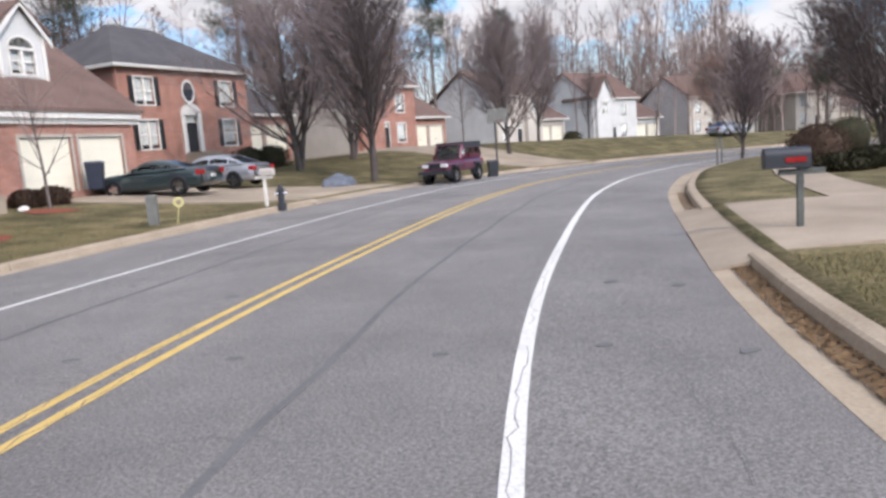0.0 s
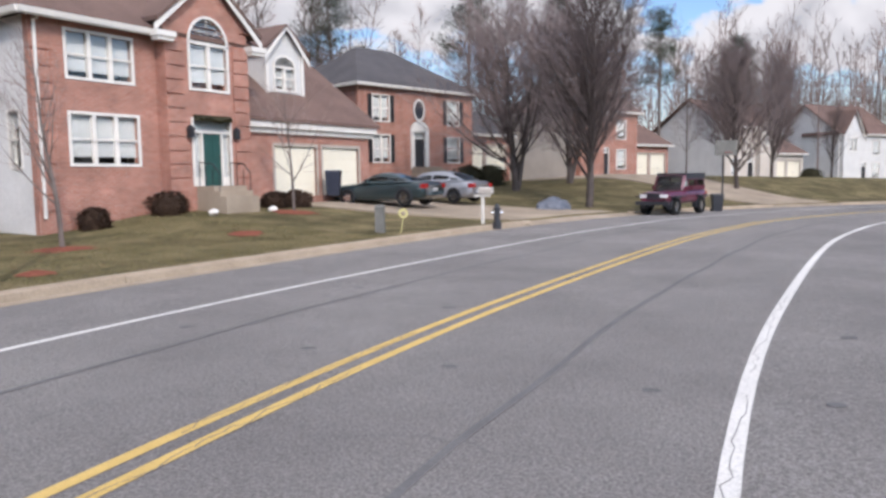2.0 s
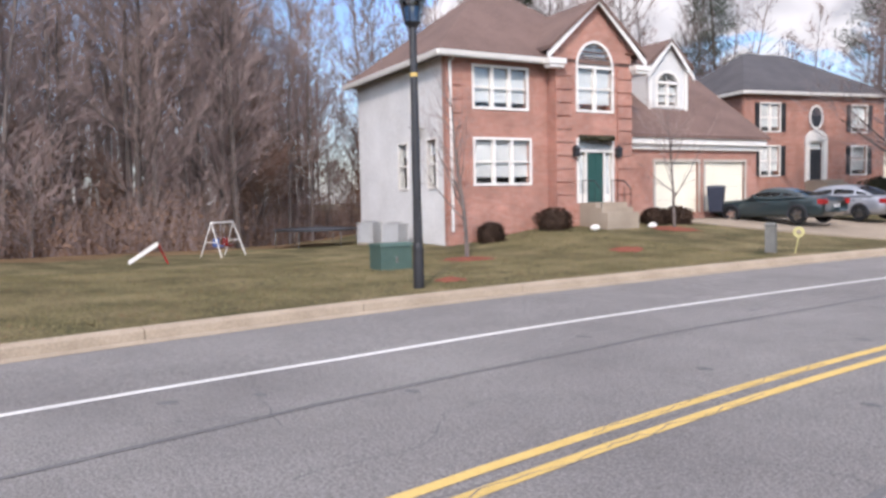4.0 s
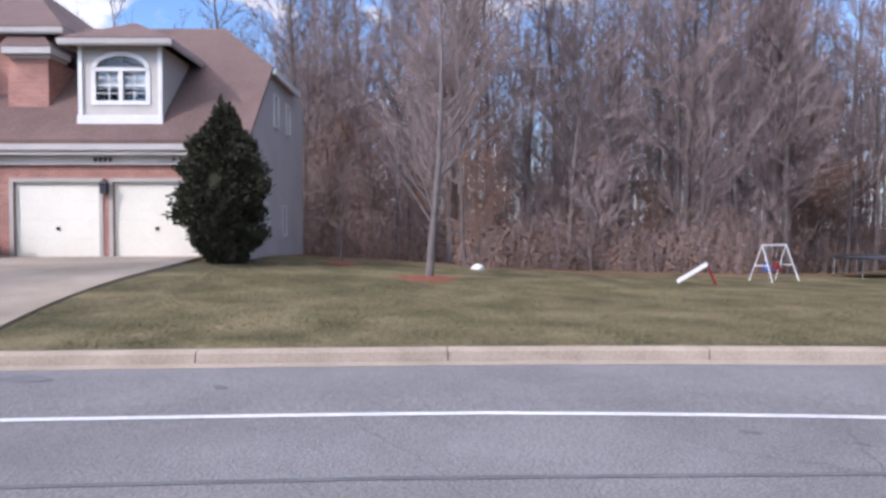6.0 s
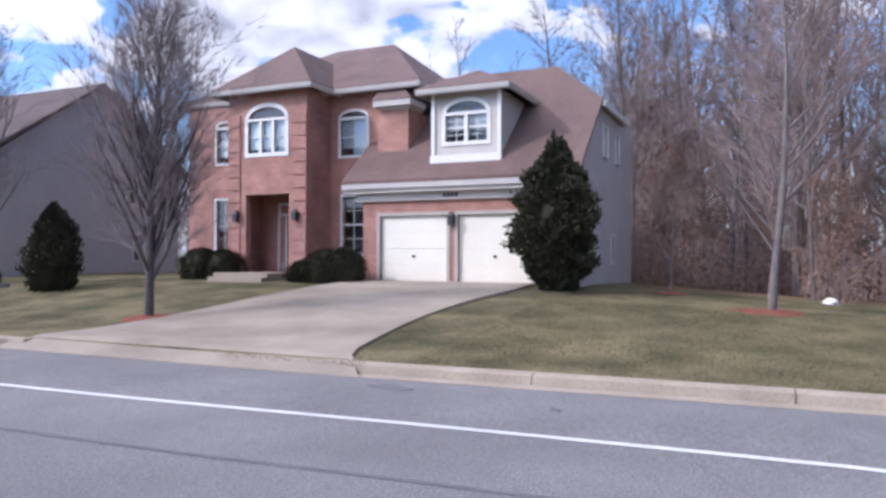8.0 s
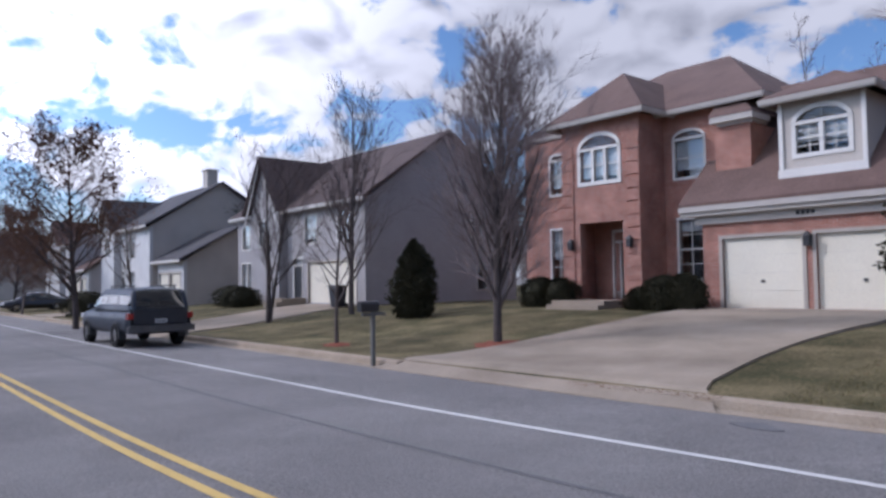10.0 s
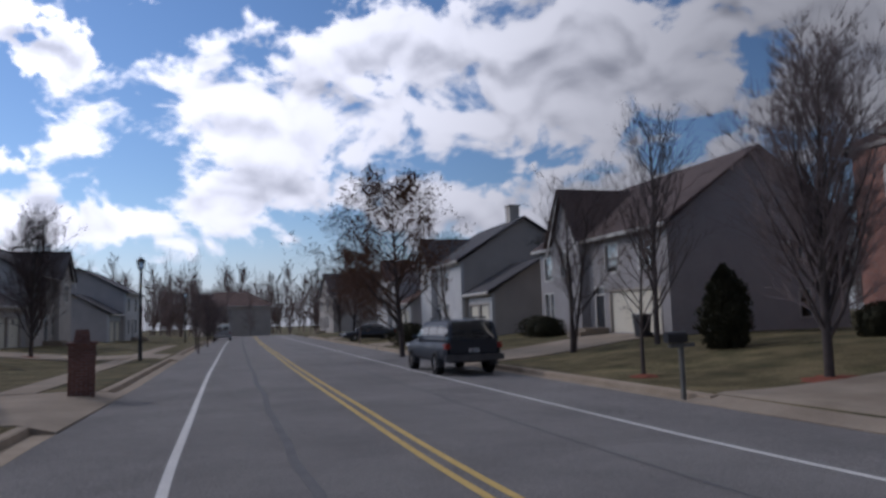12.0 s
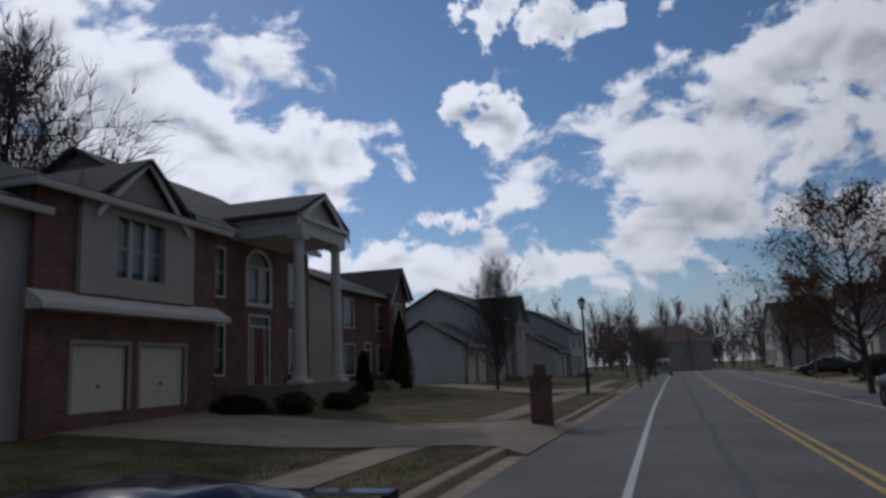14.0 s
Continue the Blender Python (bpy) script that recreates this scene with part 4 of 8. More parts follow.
def plain_house(x, y, heading, east, width, depth, eave, top, wall_mat, front_mat, roof_mat, label, wins, door=None, garage=None,
                hip=(0, 0), gable=None, shutters=False, z=None, side_wins=(), along="x", chimney=None, name="house", door_mat=None, gdoors=()):
    """A two-storey house: walls with openings, roof, windows, doors; garage: (u0, u1, setback, doors)."""
    h = empty(name, site(x, y, heading, east, z), label, "house")
    F = front_of(0.0)
    holes = list(wins) + ([door] if door else []) + list(gdoors)
    block(h, 0, width, 0, depth, eave, front_mat, wall_mat, holes, lh=[w for s, w in side_wins if s == "l"], rh=[w for s, w in side_wins if s == "r"])
    for w in wins:
        window(h, F, *w, lights=2 if w[1] - w[0] > 1.3 else 1, grid=False, shutters=shutters)
    for s, w in side_wins:
        window(h, left_of(0) if s == "l" else right_of(width), *w, grid=False, trim=0.06, blind=0.3)
    for g in gdoors:
        garage_door(h, F, *g, cols=8)
    if door:
        front_door(h, F, *door, door_mat or BLACK_PAINT, side=0.0)
        steps(h, F, door[0] - 0.3, door[1] + 0.3, door[2], 2)
    roof(h, 0, width, 0, depth, eave, top, along, hip0=hip[0], hip1=hip[1], material=roof_mat)
    if along == "x":
        if not hip[0]:
            gable_wall(h, left_of(0), 0, depth, eave, top - 0.15, wall_mat)
        if not hip[1]:
            gable_wall(h, right_of(width), 0, depth, eave, top - 0.15, wall_mat)
    else:
        gable_wall(h, F, 0, width, eave, top - 0.15, front_mat)
        rake(h, F, 0, width, eave, top)
    if gable:
        a, b, zt = gable
        G = front_of(-0.5)
        bm = bmesh.new()
        gw = ((a + b) / 2 - 0.55, (a + b) / 2 + 0.55, eave - 1.75, eave - 0.35)
        panel(bm, G, a, b, -1.0, eave, [gw], th=0.49)
        part("bay_wall", fix(bm), front_mat, h)
        window(h, G, *gw, lights=2, grid=False)
        gable_wall(h, G, a, b, eave, zt - 0.2, front_mat)
        rake(h, G, a, b, eave, zt)
        roof(h, a, b, -0.5, depth / 2, eave, zt, "y", material=roof_mat, fascia=False, name="gable_roof")
    if garage:
        u0, u1, back, nd = garage
        G = front_of(back)
        wd = (u1 - u0 - 0.6) / nd
        gs = [(u0 + 0.4 + k * wd, u0 + 0.4 + (k + 1) * wd - 0.35, 0.05, 2.15) for k in range(nd)]
        block(h, u0, u1, back, back + 7, 2.9, front_mat, wall_mat, gs)
        for g in gs:
            garage_door(h, G, *g)
        roof(h, u0, u1, back, back + 7, 2.9, 5.2, "x", material=roof_mat, name="garage_roof")
        gable_wall(h, right_of(u1), back, back + 7, 2.9, 5.05, wall_mat)
        gable_wall(h, left_of(u0), back, back + 7, 2.9, 5.05, wall_mat)
    if chimney:
        bm = bmesh.new()
        cx, cy = chimney
        box(bm, (cx - 0.45, cy - 0.4, eave), (cx + 0.45, cy + 0.4, top + 1.0))
        box(bm, (cx - 0.52, cy - 0.47, top + 1.0), (cx + 0.52, cy + 0.47, top + 1.12))
        part("chimney", bm, wall_mat, h)
    return h


def shuttered_house():
    """Red brick with black shutters, an oval window and an arched white door case."""
    wins = [(1.2, 2.6, 3.4, 5.0), (8.3, 9.5, 3.4, 5.0), (1.2, 2.6, 0.75, 2.45), (8.3, 9.5, 0.75, 2.45)]
    # side and back walls take the darker brick
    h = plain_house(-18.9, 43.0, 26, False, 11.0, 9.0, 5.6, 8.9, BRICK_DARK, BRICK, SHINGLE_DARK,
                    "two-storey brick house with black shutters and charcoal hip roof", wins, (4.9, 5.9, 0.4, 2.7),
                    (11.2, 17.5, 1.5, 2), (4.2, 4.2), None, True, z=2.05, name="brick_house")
    F = front_of(0.0)
    bm = bmesh.new()
    for i in range(20):
        p0, p1 = 2 * math.pi * i / 20, 2 * math.pi * (i + 1) / 20
        ring = [(5.4 + (0.42 + k) * math.cos(p), 4.25 + (0.62 + k) * math.sin(p)) for p, k in ((p0, 0), (p1, 0), (p1, 0.14), (p0, 0.14))]
        prism(bm, [F(u, -0.06, z) for u, z in ring], [F(u, -0.004, z) for u, z in ring])
    win = part("oval_window", fix(bm), TRIM, h, "oval window with white surround")
    bm = bmesh.new()
    pts = [(5.4 + 0.42 * math.cos(2 * math.pi * i / 20), 4.25 + 0.62 * math.sin(2 * math.pi * i / 20)) for i in range(20)]
    prism(bm, [F(u, -0.03, z) for u, z in pts], [F(u, -0.004, z) for u, z in pts])
    part("pane", fix(bm), PLASTIC, win)
    for a in (4.55, 5.95):
        bm = bmesh.new()
        fbox(bm, F, a, a + 0.3, -0.12, -0.004, 0.3, 2.8)
        part("pilaster", fix(bm), TRIM, h)
    bm = bmesh.new()
    for i in range(10):
        p0, p1 = math.pi * i / 10, math.pi * (i + 1) / 10
        ring = [(5.4 + r * math.cos(p), 2.8 + r * 0.8 * math.sin(p)) for p, r in ((p0, 0.02), (p1, 0.02), (p1, 0.88), (p0, 0.88))]
        prism(bm, [F(u, -0.12, z) for u, z in ring], [F(u, -0.004, z) for u, z in ring])
    bmesh.ops.remove_doubles(bm, verts=bm.verts[:], dist=0.0005)
    part("door_case", fix(bm), TRIM, h, "white arched door case")
    return h


def portico_house():
    """Dark brick house with a two-storey columned porch, facing west."""
    zb = 1.2
    h = empty("portico_house", site(13.3, -15.9, 5, True, z=zb), "brown brick house with tall white columned porch, in shade", "house")
    F = front_of(0.0)
    wins = [(7.9, 8.8, 3.6, 5.3), (7.9, 8.8, 0.8, 2.5), (13.6, 14.5, 3.6, 5.3), (13.6, 14.5, 0.8, 2.5)]
    mid = arch_hole(10.4, 12.0, 3.5, 4.9, 0.6)
    dr = (10.5, 11.9, 0.35, 2.95)
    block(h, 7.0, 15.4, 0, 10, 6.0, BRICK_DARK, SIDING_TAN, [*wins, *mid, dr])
    for w in wins:
        window(h, F, *w, grid=False)
    window(h, F, 10.4, 12.0, 3.5, 4.9, lights=2, grid=False, arch=0.6, trim=0.16)
    front_door(h, F, *dr, surface("red_door_paint", (0.14, 0.02, 0.02), (0.2, 0.035, 0.03), 0.45), side=0.22)
    roof(h, 7.0, 15.4, 0, 10, 6.0, 9.3, "x", hip0=0.0, hip1=0.0, material=SHINGLE_DARK)
    gable_wall(h, right_of(15.4), 0, 10, 6.0, 9.2, SIDING_TAN)
    gable_wall(h, left_of(7.0), 0, 10, 6.0, 9.2, SIDING_TAN)
    # porch
    P = front_of(-2.6)
    bm = bmesh.new()
    box(bm, (9.3, -2.9, 5.75), (13.1, -0.02, 6.25))
    box(bm, (9.15, -3.05, 6.25), (13.25, -0.02, 6.4))
    part("entablature", bm, TRIM, h)
    gable_wall(h, P, 9.3, 13.1, 6.4, 7.5, TRIM, th=0.3, name="pediment")
    rake(h, P, 9.3, 13.1, 6.4, 7.65, over=0.35)
    roof(h, 9.3, 13.1, -2.6, 5.0, 6.38, 7.65, "y", over=0.35, material=SHINGLE_DARK, fascia=False, name="porch_roof")
    bm = bmesh.new()
    box(bm, (9.0, -3.1, -1.2), (13.4, -0.02, 0.35))
    part("porch_floor", bm, CONCRETE, h)
    for cx in (9.65, 12.75):
        bm = bmesh.new()
        tube(bm, (cx, -2.6, 0.6), (cx, -2.6, 5.52), 0.25, 0.18, 24)
        col = part("column", bm, TRIM, h, "tall round white column")
        bm = bmesh.new()
        box(bm, (cx - 0.34, -2.94, 0.35), (cx + 0.34, -2.26, 0.5))
        tube(bm, (cx, -2.6, 0.5), (cx, -2.6, 0.62), 0.31, 0.27, 18)
        part("base", bm, TRIM, col)
        bm = bmesh.new()
        tube(bm, (cx, -2.6, 5.5), (cx, -2.6, 5.6), 0.2, 0.28, 18)
        box(bm, (cx - 0.3, -2.9, 5.6), (cx + 0.3, -2.3, 5.745))
        part("capital", bm, TRIM, col)
    # garage wing with a room over it
    g1, g2 = (0.9, 2.9, -0.1, 1.65), (3.4, 5.4, -0.1, 1.65)
    ww = (2.2, 4.2, 3.5, 5.2)
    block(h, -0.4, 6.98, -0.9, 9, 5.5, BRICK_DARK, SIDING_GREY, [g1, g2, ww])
    G = front_of(-0.9)
    garage_door(h, G, *g1)
    garage_door(h, G, *g2)
    window(h, G, *ww, lights=3, grid=False)
    bm = bmesh.new()
    prism(bm, [(-0.6, -1.45, 2.45), (-0.6, -0.905, 2.45), (-0.6, -0.905, 2.95), (-0.6, -1.45, 2.6)], [(7.1, -1.45, 2.45), (7.1, -0.905, 2.45), (7.1, -0.905, 2.95), (7.1, -1.45, 2.6)])
    part("cornice", fix(bm), TRIM, h, "pale sloping cornice over the garage doors")
    bm = bmesh.new()
    panel(bm, front_of(-1.06), 0.9, 5.6, 2.96, 5.5, [ww], th=0.15)
    part("bay_wall", fix(bm), SIDING_TAN, h, "tan lap siding over the garage")
    block(h, -5.6, -0.42, -0.6, 9, 4.9, SIDING_GREY, SIDING_GREY)
    roof(h, -5.6, -0.42, -0.6, 9, 4.9, 7.3, "x", hip0=2.6, hip1=0, material=SHINGLE_DARK, name="end_roof")
    roof(h, -0.4, 6.98, -0.9, 9, 5.5, 7.6, "x", hip0=3.0, hip1=0, material=SHINGLE_DARK)
    gable_wall(h, front_of(-0.91), 1.6, 4.9, 5.5, 6.9, SIDING_TAN)
    rake(h, front_of(-0.91), 1.6, 4.9, 5.5, 7.1)
    roof(h, 1.6, 4.9, -0.9, 4, 5.5, 7.1, "y", material=SHINGLE_DARK, fascia=False, name="gable_roof")
    return h


gabled_brick_house()
double_garage_house()
shuttered_house()
portico_house()

W4 = [(1.0, 2.2, 3.4, 4.9), (5.6, 6.8, 3.4, 4.9), (1.0, 2.2, 0.8, 2.4), (5.6, 6.8, 0.8, 2.4)]
# further north on the far side of the road
plain_house(-7.5, 61.0, 34, False, 8.5, 9, 5.6, 8.6, SIDING_TAN, BRICK, SHINGLE, "red brick house with brown roof and white garage doors", W4, (3.4, 4.4, 0.35, 2.5),
            (8.6, 14.5, 0.8, 2), (3, 0), (0.2, 3.2, 8.0), name="brick_house")
plain_house(5.5, 79.5, 42, False, 8.0, 9, 5.6, 8.8, SIDING_WHITE, SIDING_TAN, SHINGLE, "white-sided house with tan front gable, bare lawn", W4, (3.6, 4.5, 0.3, 2.4),
            (8.1, 14.0, 0.5, 2), (0, 0), (5.0, 7.8, 8.2))
plain_house(18.5, 92.5, 50, False, 9.0, 9, 5.6, 9.4, SIDING_WHITE, SIDING_WHITE, SHINGLE, "white-sided house with brown roof and upper windows", W4, (3.6, 4.5, 0.3, 2.4),
            (9.1, 15.0, 0.5, 2), (0, 0), (0.2, 3.2, 8.4))
plain_house(34.0, 103.0, 60, False, 9.0, 9, 5.6, 9.0, SIDING_GREY, SIDING_TAN, SHINGLE, "tan-sided house with brown gabled roof", W4, (3.6, 4.5, 0.3, 2.4),
            (9.1, 15.0, 0.5, 2), (0, 0), (5.5, 8.6, 8.2))
plain_house(52.0, 110.0, 70, False, 9.0, 9, 5.4, 8.6, SIDING_TAN, SIDING_TAN, SHINGLE, "tan house with brown roof behind bare trees", W4, (3.6, 4.5, 0.3, 2.4),
            (9.1, 15.0, 0.5, 2), (3, 3))
# south of the double garage
plain_house(-23.3, -42.0, 4, False, 13.8, 10.2, 5.0, 8.9, SIDING_DULL, SIDING_DULL, SHINGLE_DEEP, "grey-sided house with brown roof, bay window and white garage door",
            [(0.6, 2.0, 0.6, 2.3), (0.7, 1.7, 3.2, 4.6), (8.2, 9.4, 3.2, 4.6), (11.4, 12.6, 3.2, 4.6)], (7.0, 7.9, 0.3, 2.4), None, (0, 0), (2.8, 6.2, 8.3),
            side_wins=(("r", (2.0, 2.7, 0.6, 1.9)), ("r", (7.2, 7.8, 0.6, 1.9)), ("r", (6.8, 7.5, 3.4, 4.6))), z=0.85, gdoors=[(8.5, 13.0, 0.05, 2.15)])
plain_house(-22.0, -60.0, 5, False, 10.0, 10, 5.4, 8.8, SIDING_TAN, SIDING_WHITE, SHINGLE_DARK, "pale-sided house with dark roof and chimney", W4, (3.6, 4.5, 0.35, 2.5),
            (10.1, 15.0, 0.5, 2), (0, 0), (0.1, 3.4, 8.0), chimney=(8.0, 5.0))
plain_house(-25.0, -86.0, 5, False, 10.0, 10, 5.4, 8.6, SIDING_GREY, SIDING_WHITE, SHINGLE, "grey house with white front half hidden by trees", W4, (3.6, 4.5, 0.35, 2.5),
            (10.1, 15.0, 0.5, 2), (0, 0), (5.0, 8.4, 8.0))
plain_house(-24.5, -118.0, 0, False, 10.0, 10, 5.4, 9.2, SIDING_TAN, SIDING_TAN, SHINGLE_DARK, "tan house with steep gable across the bend", W4, (3.6, 4.5, 0.35, 2.5),
            None, (0, 0), None, along="y")
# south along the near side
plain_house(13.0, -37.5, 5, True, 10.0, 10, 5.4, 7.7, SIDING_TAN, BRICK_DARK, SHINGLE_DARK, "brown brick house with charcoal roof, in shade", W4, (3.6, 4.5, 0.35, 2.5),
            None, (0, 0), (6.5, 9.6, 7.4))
plain_house(8.5, -64.0, 8, True, 10.0, 10, 5.4, 8.4, SIDING_WHITE, SIDING_TAN, SHINGLE_DARK, "white-sided house with low garage wing beyond the lawn", W4, (3.6, 4.5, 0.35, 2.5),
            (-6.2, -0.02, 0.5, 2), (0, 0), (6.0, 9.6, 8.0))
plain_house(-17.0, -142.0, 80, False, 11.0, 10, 5.0, 7.8, SIDING_TAN, SIDING_TAN, SHINGLE, "tan-sided house at the end of the road", W4, (3.6, 4.5, 0.35, 2.5),
            None, (3, 3), None)
plain_house(3.0, -92.0, 8, True, 10.0, 10, 5.4, 8.4, SIDING_GREY, SIDING_WHITE, SHINGLE_DARK, "pale house with dark roof far down the road", W4, (3.6, 4.5, 0.35, 2.5),
            (-6.2, -0.02, 0.5, 2), (0, 0), None)

# ---- ground, road, kerbs, drives ----
def build_ground():
    ds = [-170, -130, -100, -80, -64, -52, -44, -38, -33, -29, -26, -23, -20.5, -18, -16, -14, -12.5, -11, -9.8, -8.8, -8, -7.4, -6.95, -6.85, -6.8, -3, 0, 3, 6.0, 6.08, 6.4, 6.9, 7.5, 8.3, 9.2,
          10.2, 11.5, 13, 15, 17, 20, 24, 28, 33, 39, 46]
    ss = np.arange(-128, 168, 2.0)
    verts, faces, k = [], [], len(ds)
    for s in ss:
        for d in ds:
            if -6.84 < d < 6.05:
                z = -0.12
            else:
                z = float(rise(s, d)) + 0.05 * noise.noise((s * 0.21, d * 0.21, 0.3)) * min(1, max(0, abs(d) - 7) / 4)
            p = at_sd(s, d, z)
            verts.append(p)
    for i in range(len(ss) - 1):
        for j in range(k - 1):
            a = i * k + j
            faces.append((a, a + 1, a + k + 1, a + k))
    n0 = len(verts)
    ring = 48
    for r, z in ((0.5, -1.6), (90, -1.6), (250, -1.8), (800, -3), (2600, -6)):
        verts += [(r * math.cos(2 * math.pi * i / ring), r * math.sin(2 * math.pi * i / ring), z) for i in range(ring)]
    for q in range(4):
        for i in range(ring):
            a, b = n0 + q * ring + i, n0 + q * ring + (i + 1) % ring
            faces.append((a, b, b + ring, a + ring))
    g = raw("ground", verts, faces, GRASS, smooth=True)
    return tagged(g, "short winter lawn, patchy green and straw, reaching the horizon", "lawn", kind="structure")


build_ground()


def forest_floor():
    """Fallen leaves over the ground under the woods, with a ragged edge."""
    verts, faces = [], []
    ss = np.arange(-14, 64, 1.0)
    ds = [0, 1.5, 4, 8, 13, 20, 30, 45, 62]
    for s in ss:
        e = float(np.interp(s, [-14, -8, -5, 0, 4, 12, 15, 22, 26, 36, 64], [34, 33, 24, 21.0, 20.5, 23, 30, 34, 34, 36, 36])) + 0.8 * noise.noise((s * 0.5, 7.0, 0)) + 0.3 * noise.noise((s * 2.1, 9.0, 0))
        for d in ds:
            verts.append(at_sd(s, -(e + d), float(rise(s, -(e + d))) + (0.035 if d else 0.0) + 0.06 * noise.noise((s * 0.6, d * 0.6, 4.0)) * (d > 0)))
    k = len(ds)
    for i in range(len(ss) - 1):
        for j in range(k - 1):
            a = i * k + j
            faces.append((a, a + k, a + k + 1, a + 1))
    tagged(raw("forest_floor", verts, faces, LITTER, smooth=True), "brown leaf litter under bare woodland trees", "ground", kind="structure")


forest_floor()
road = tagged(ribbon("road", -127, 165, [(-6.3, 0.0), (-3.2, 0.02), (0, 0.03), (3.2, 0.02), (5.38, 0.0)], ASPHALT, 1.0), "worn grey asphalt two-lane road, curving", "road", kind="structure")
for nm, d, w, mt, lb in (("lane_line", -3.6, 0.11, WHITE_LINE, "white edge line across the road"), ("lane_line", 3.45, 0.13, WHITE_LINE, "thick white edge line, cracked"),
                         ("lane_line", -0.01, 0.11, YELLOW_LINE, "yellow centre line"), ("lane_line", 0.25, 0.11, YELLOW_LINE, "yellow centre line")):
    zc = 0.03 - 0.01 * abs(d) / 3.2 + 0.006
    tagged(ribbon(nm, -126, 160, [(d - w / 2, zc), (d + w / 2, zc)], mt, 1.0, shift=(lambda q: edge_line(q) + 3.6) if d < -3 else None), lb, "road marking", kind="structure")
for d, s0, s1, hw in ((-2.1, -126, 30, 0.03), (1.85, -126, -3, 0.07), (1.85, -3, 45, 0.035)):
    tagged(ribbon("sealed_seam", s0, s1, [(d - hw, 0.03), (d + hw, 0.03)], SEAL, 0.5, wobble=0.12), "dark sealed seam along the lane", "seam", kind="structure")

DRIVES_L = [(-13.6, -6.3), (24.2, 31.5), (-32, -27.0), (44, 50), (-55, -49), (-82, -76)]
DRIVES_R = [(10.3, 15.8), (-23.0, -16.0), (-50, -44), (-78, -72)]


def spans(gaps, lo, hi):
    out, a = [], lo
    for g0, g1 in sorted(gaps):
        out.append((a, g0))
        a = g1
    return out + [(a, hi)]


def kerb_run(side, s0, s1):
    """Concrete kerb stones with open joints, each a piece, beside a gutter pan."""
    e = [(-6.3, 0.004), (-6.56, 0.012)] if side < 0 else [(5.38, 0.004), (5.8, -0.005)]
    tagged(ribbon("gutter_pan", s0, s1, e, KERB, 1.0), "pale concrete gutter along the kerb", "gutter", kind="structure")
    prof = [(-6.56, -0.1), (-6.60, 0.13), (-6.64, 0.15), (-6.84, 0.155), (-6.84, -0.1)] if side < 0 else [(5.8, -0.1), (5.86, 0.12), (5.9, 0.14), (6.06, 0.15), (6.06, -0.1)]
    kb = None
    a = s0
    while a < s1 - 0.2:
        b = min(a + 3.05, s1)
        ob = ribbon("kerb" if kb is None else "kerb_stone", a + 0.008, b - 0.008, prof, KERB, 0.8, close=True)
        if kb is None:
            kb = tagged(ob, "low concrete kerb with open joints", "kerb", kind="structure")
        else:
            ob.parent = kb
        a = b


for a, b in spans(DRIVES_L, -100, 95):
    kerb_run(-1, a, b)
for a, b in spans(DRIVES_R, -100, 95):
    kerb_run(1, a, b)


def drive(name, side, s0, s1, x0, y0, x1, y1, label, lift=0.045, bow=0.0):
    """A concrete drive from the road's edge (s0..s1) to the line (x0, y0)-(x1, y1) at its house, in slabs that follow the ground."""
    e = -6.3 if side < 0 else 5.38
    a0, a1 = at_sd(s0, e), at_sd(s1, e)
    n, m = 16, 8
    top = None
    rows = []
    for i in range(n + 1):
        t = i / n
        flare = max(0, 1 - t * n / 1.4) * 0.5
        row = []
        for j in range(m + 1):
            w = j / m
            p = (a0.lerp(a1, w)).lerp(Vector((x0, y0, 0)).lerp(Vector((x1, y1, 0)), w), t)
            if i < 2:
                p += (a1 - a0).normalized() * flare * (w - 0.5) * 2
            p += (a0 - a1).normalized() * bow * w * math.sin(math.pi * min(1, t * 1.25)) * (t < 0.8)
            z = ground_z(p.x, p.y)
            s, d = sd(p.x, p.y)
            if abs(d) < 6.9:
                z = float(road_z(s)) + max(0.012, min(0.16, (abs(d) - abs(e)) * 0.13))
            row.append(Vector((p.x, p.y, z + lift * (i > 0) + 0.0)))
        rows.append(row)
    verts = [p for r in rows for p in r]
    k = m + 1
    faces = [(i * k + j, i * k + j + 1, (i + 1) * k + j + 1, (i + 1) * k + j) for i in range(n) for j in range(m)]
    low = len(verts)
    verts += [p - Vector((0, 0, 0.35)) for p in verts[:low]]
    edge = [j for j in range(k)] + [i * k + m for i in range(1, n + 1)] + [n * k + j for j in range(m - 1, -1, -1)] + [i * k for i in range(n - 1, 0, -1)]
    for q in range(len(edge)):
        a, b = edge[q], edge[(q + 1) % len(edge)]
        faces.append((a, b, b + low, a + low))
    return tagged(raw(name, verts, faces, CONCRETE), label, "driveway", kind="structure")


drive("driveway", -1, -13.6, -6.3, -22.9, -11.8, -22.5, -5.8, "wide pale concrete driveway up to two garage doors", bow=0.7)
drive("driveway", -1, 24.2, 31.5, -14.6, 25.6, -13.2, 31.0, "pale concrete driveway with two parked cars")
drive("driveway", -1, -32, -27.0, -22.8, -34.2, -22.4, -28.9, "concrete driveway to a single garage")
drive("driveway", -1, 44, 50, -11.0, 54.0, -7.5, 60.0, "concrete driveway up a lawn")
drive("driveway", 1, -23.0, -16.0, 11.9, -22.3, 12.4, -16.2, "pale concrete driveway crossing the footpath")
drive("driveway", 1, 10.3, 15.8, 17.5, 6.5, 20.0, 12.0, "concrete driveway beside a mailbox")
drive("driveway", -1, -55, -49, -21.0, -52.5, -20.5, -48.0, "concrete driveway")
drive("driveway", -1, -82, -76, -24.0, -78, -23.5, -74.0, "concrete driveway")
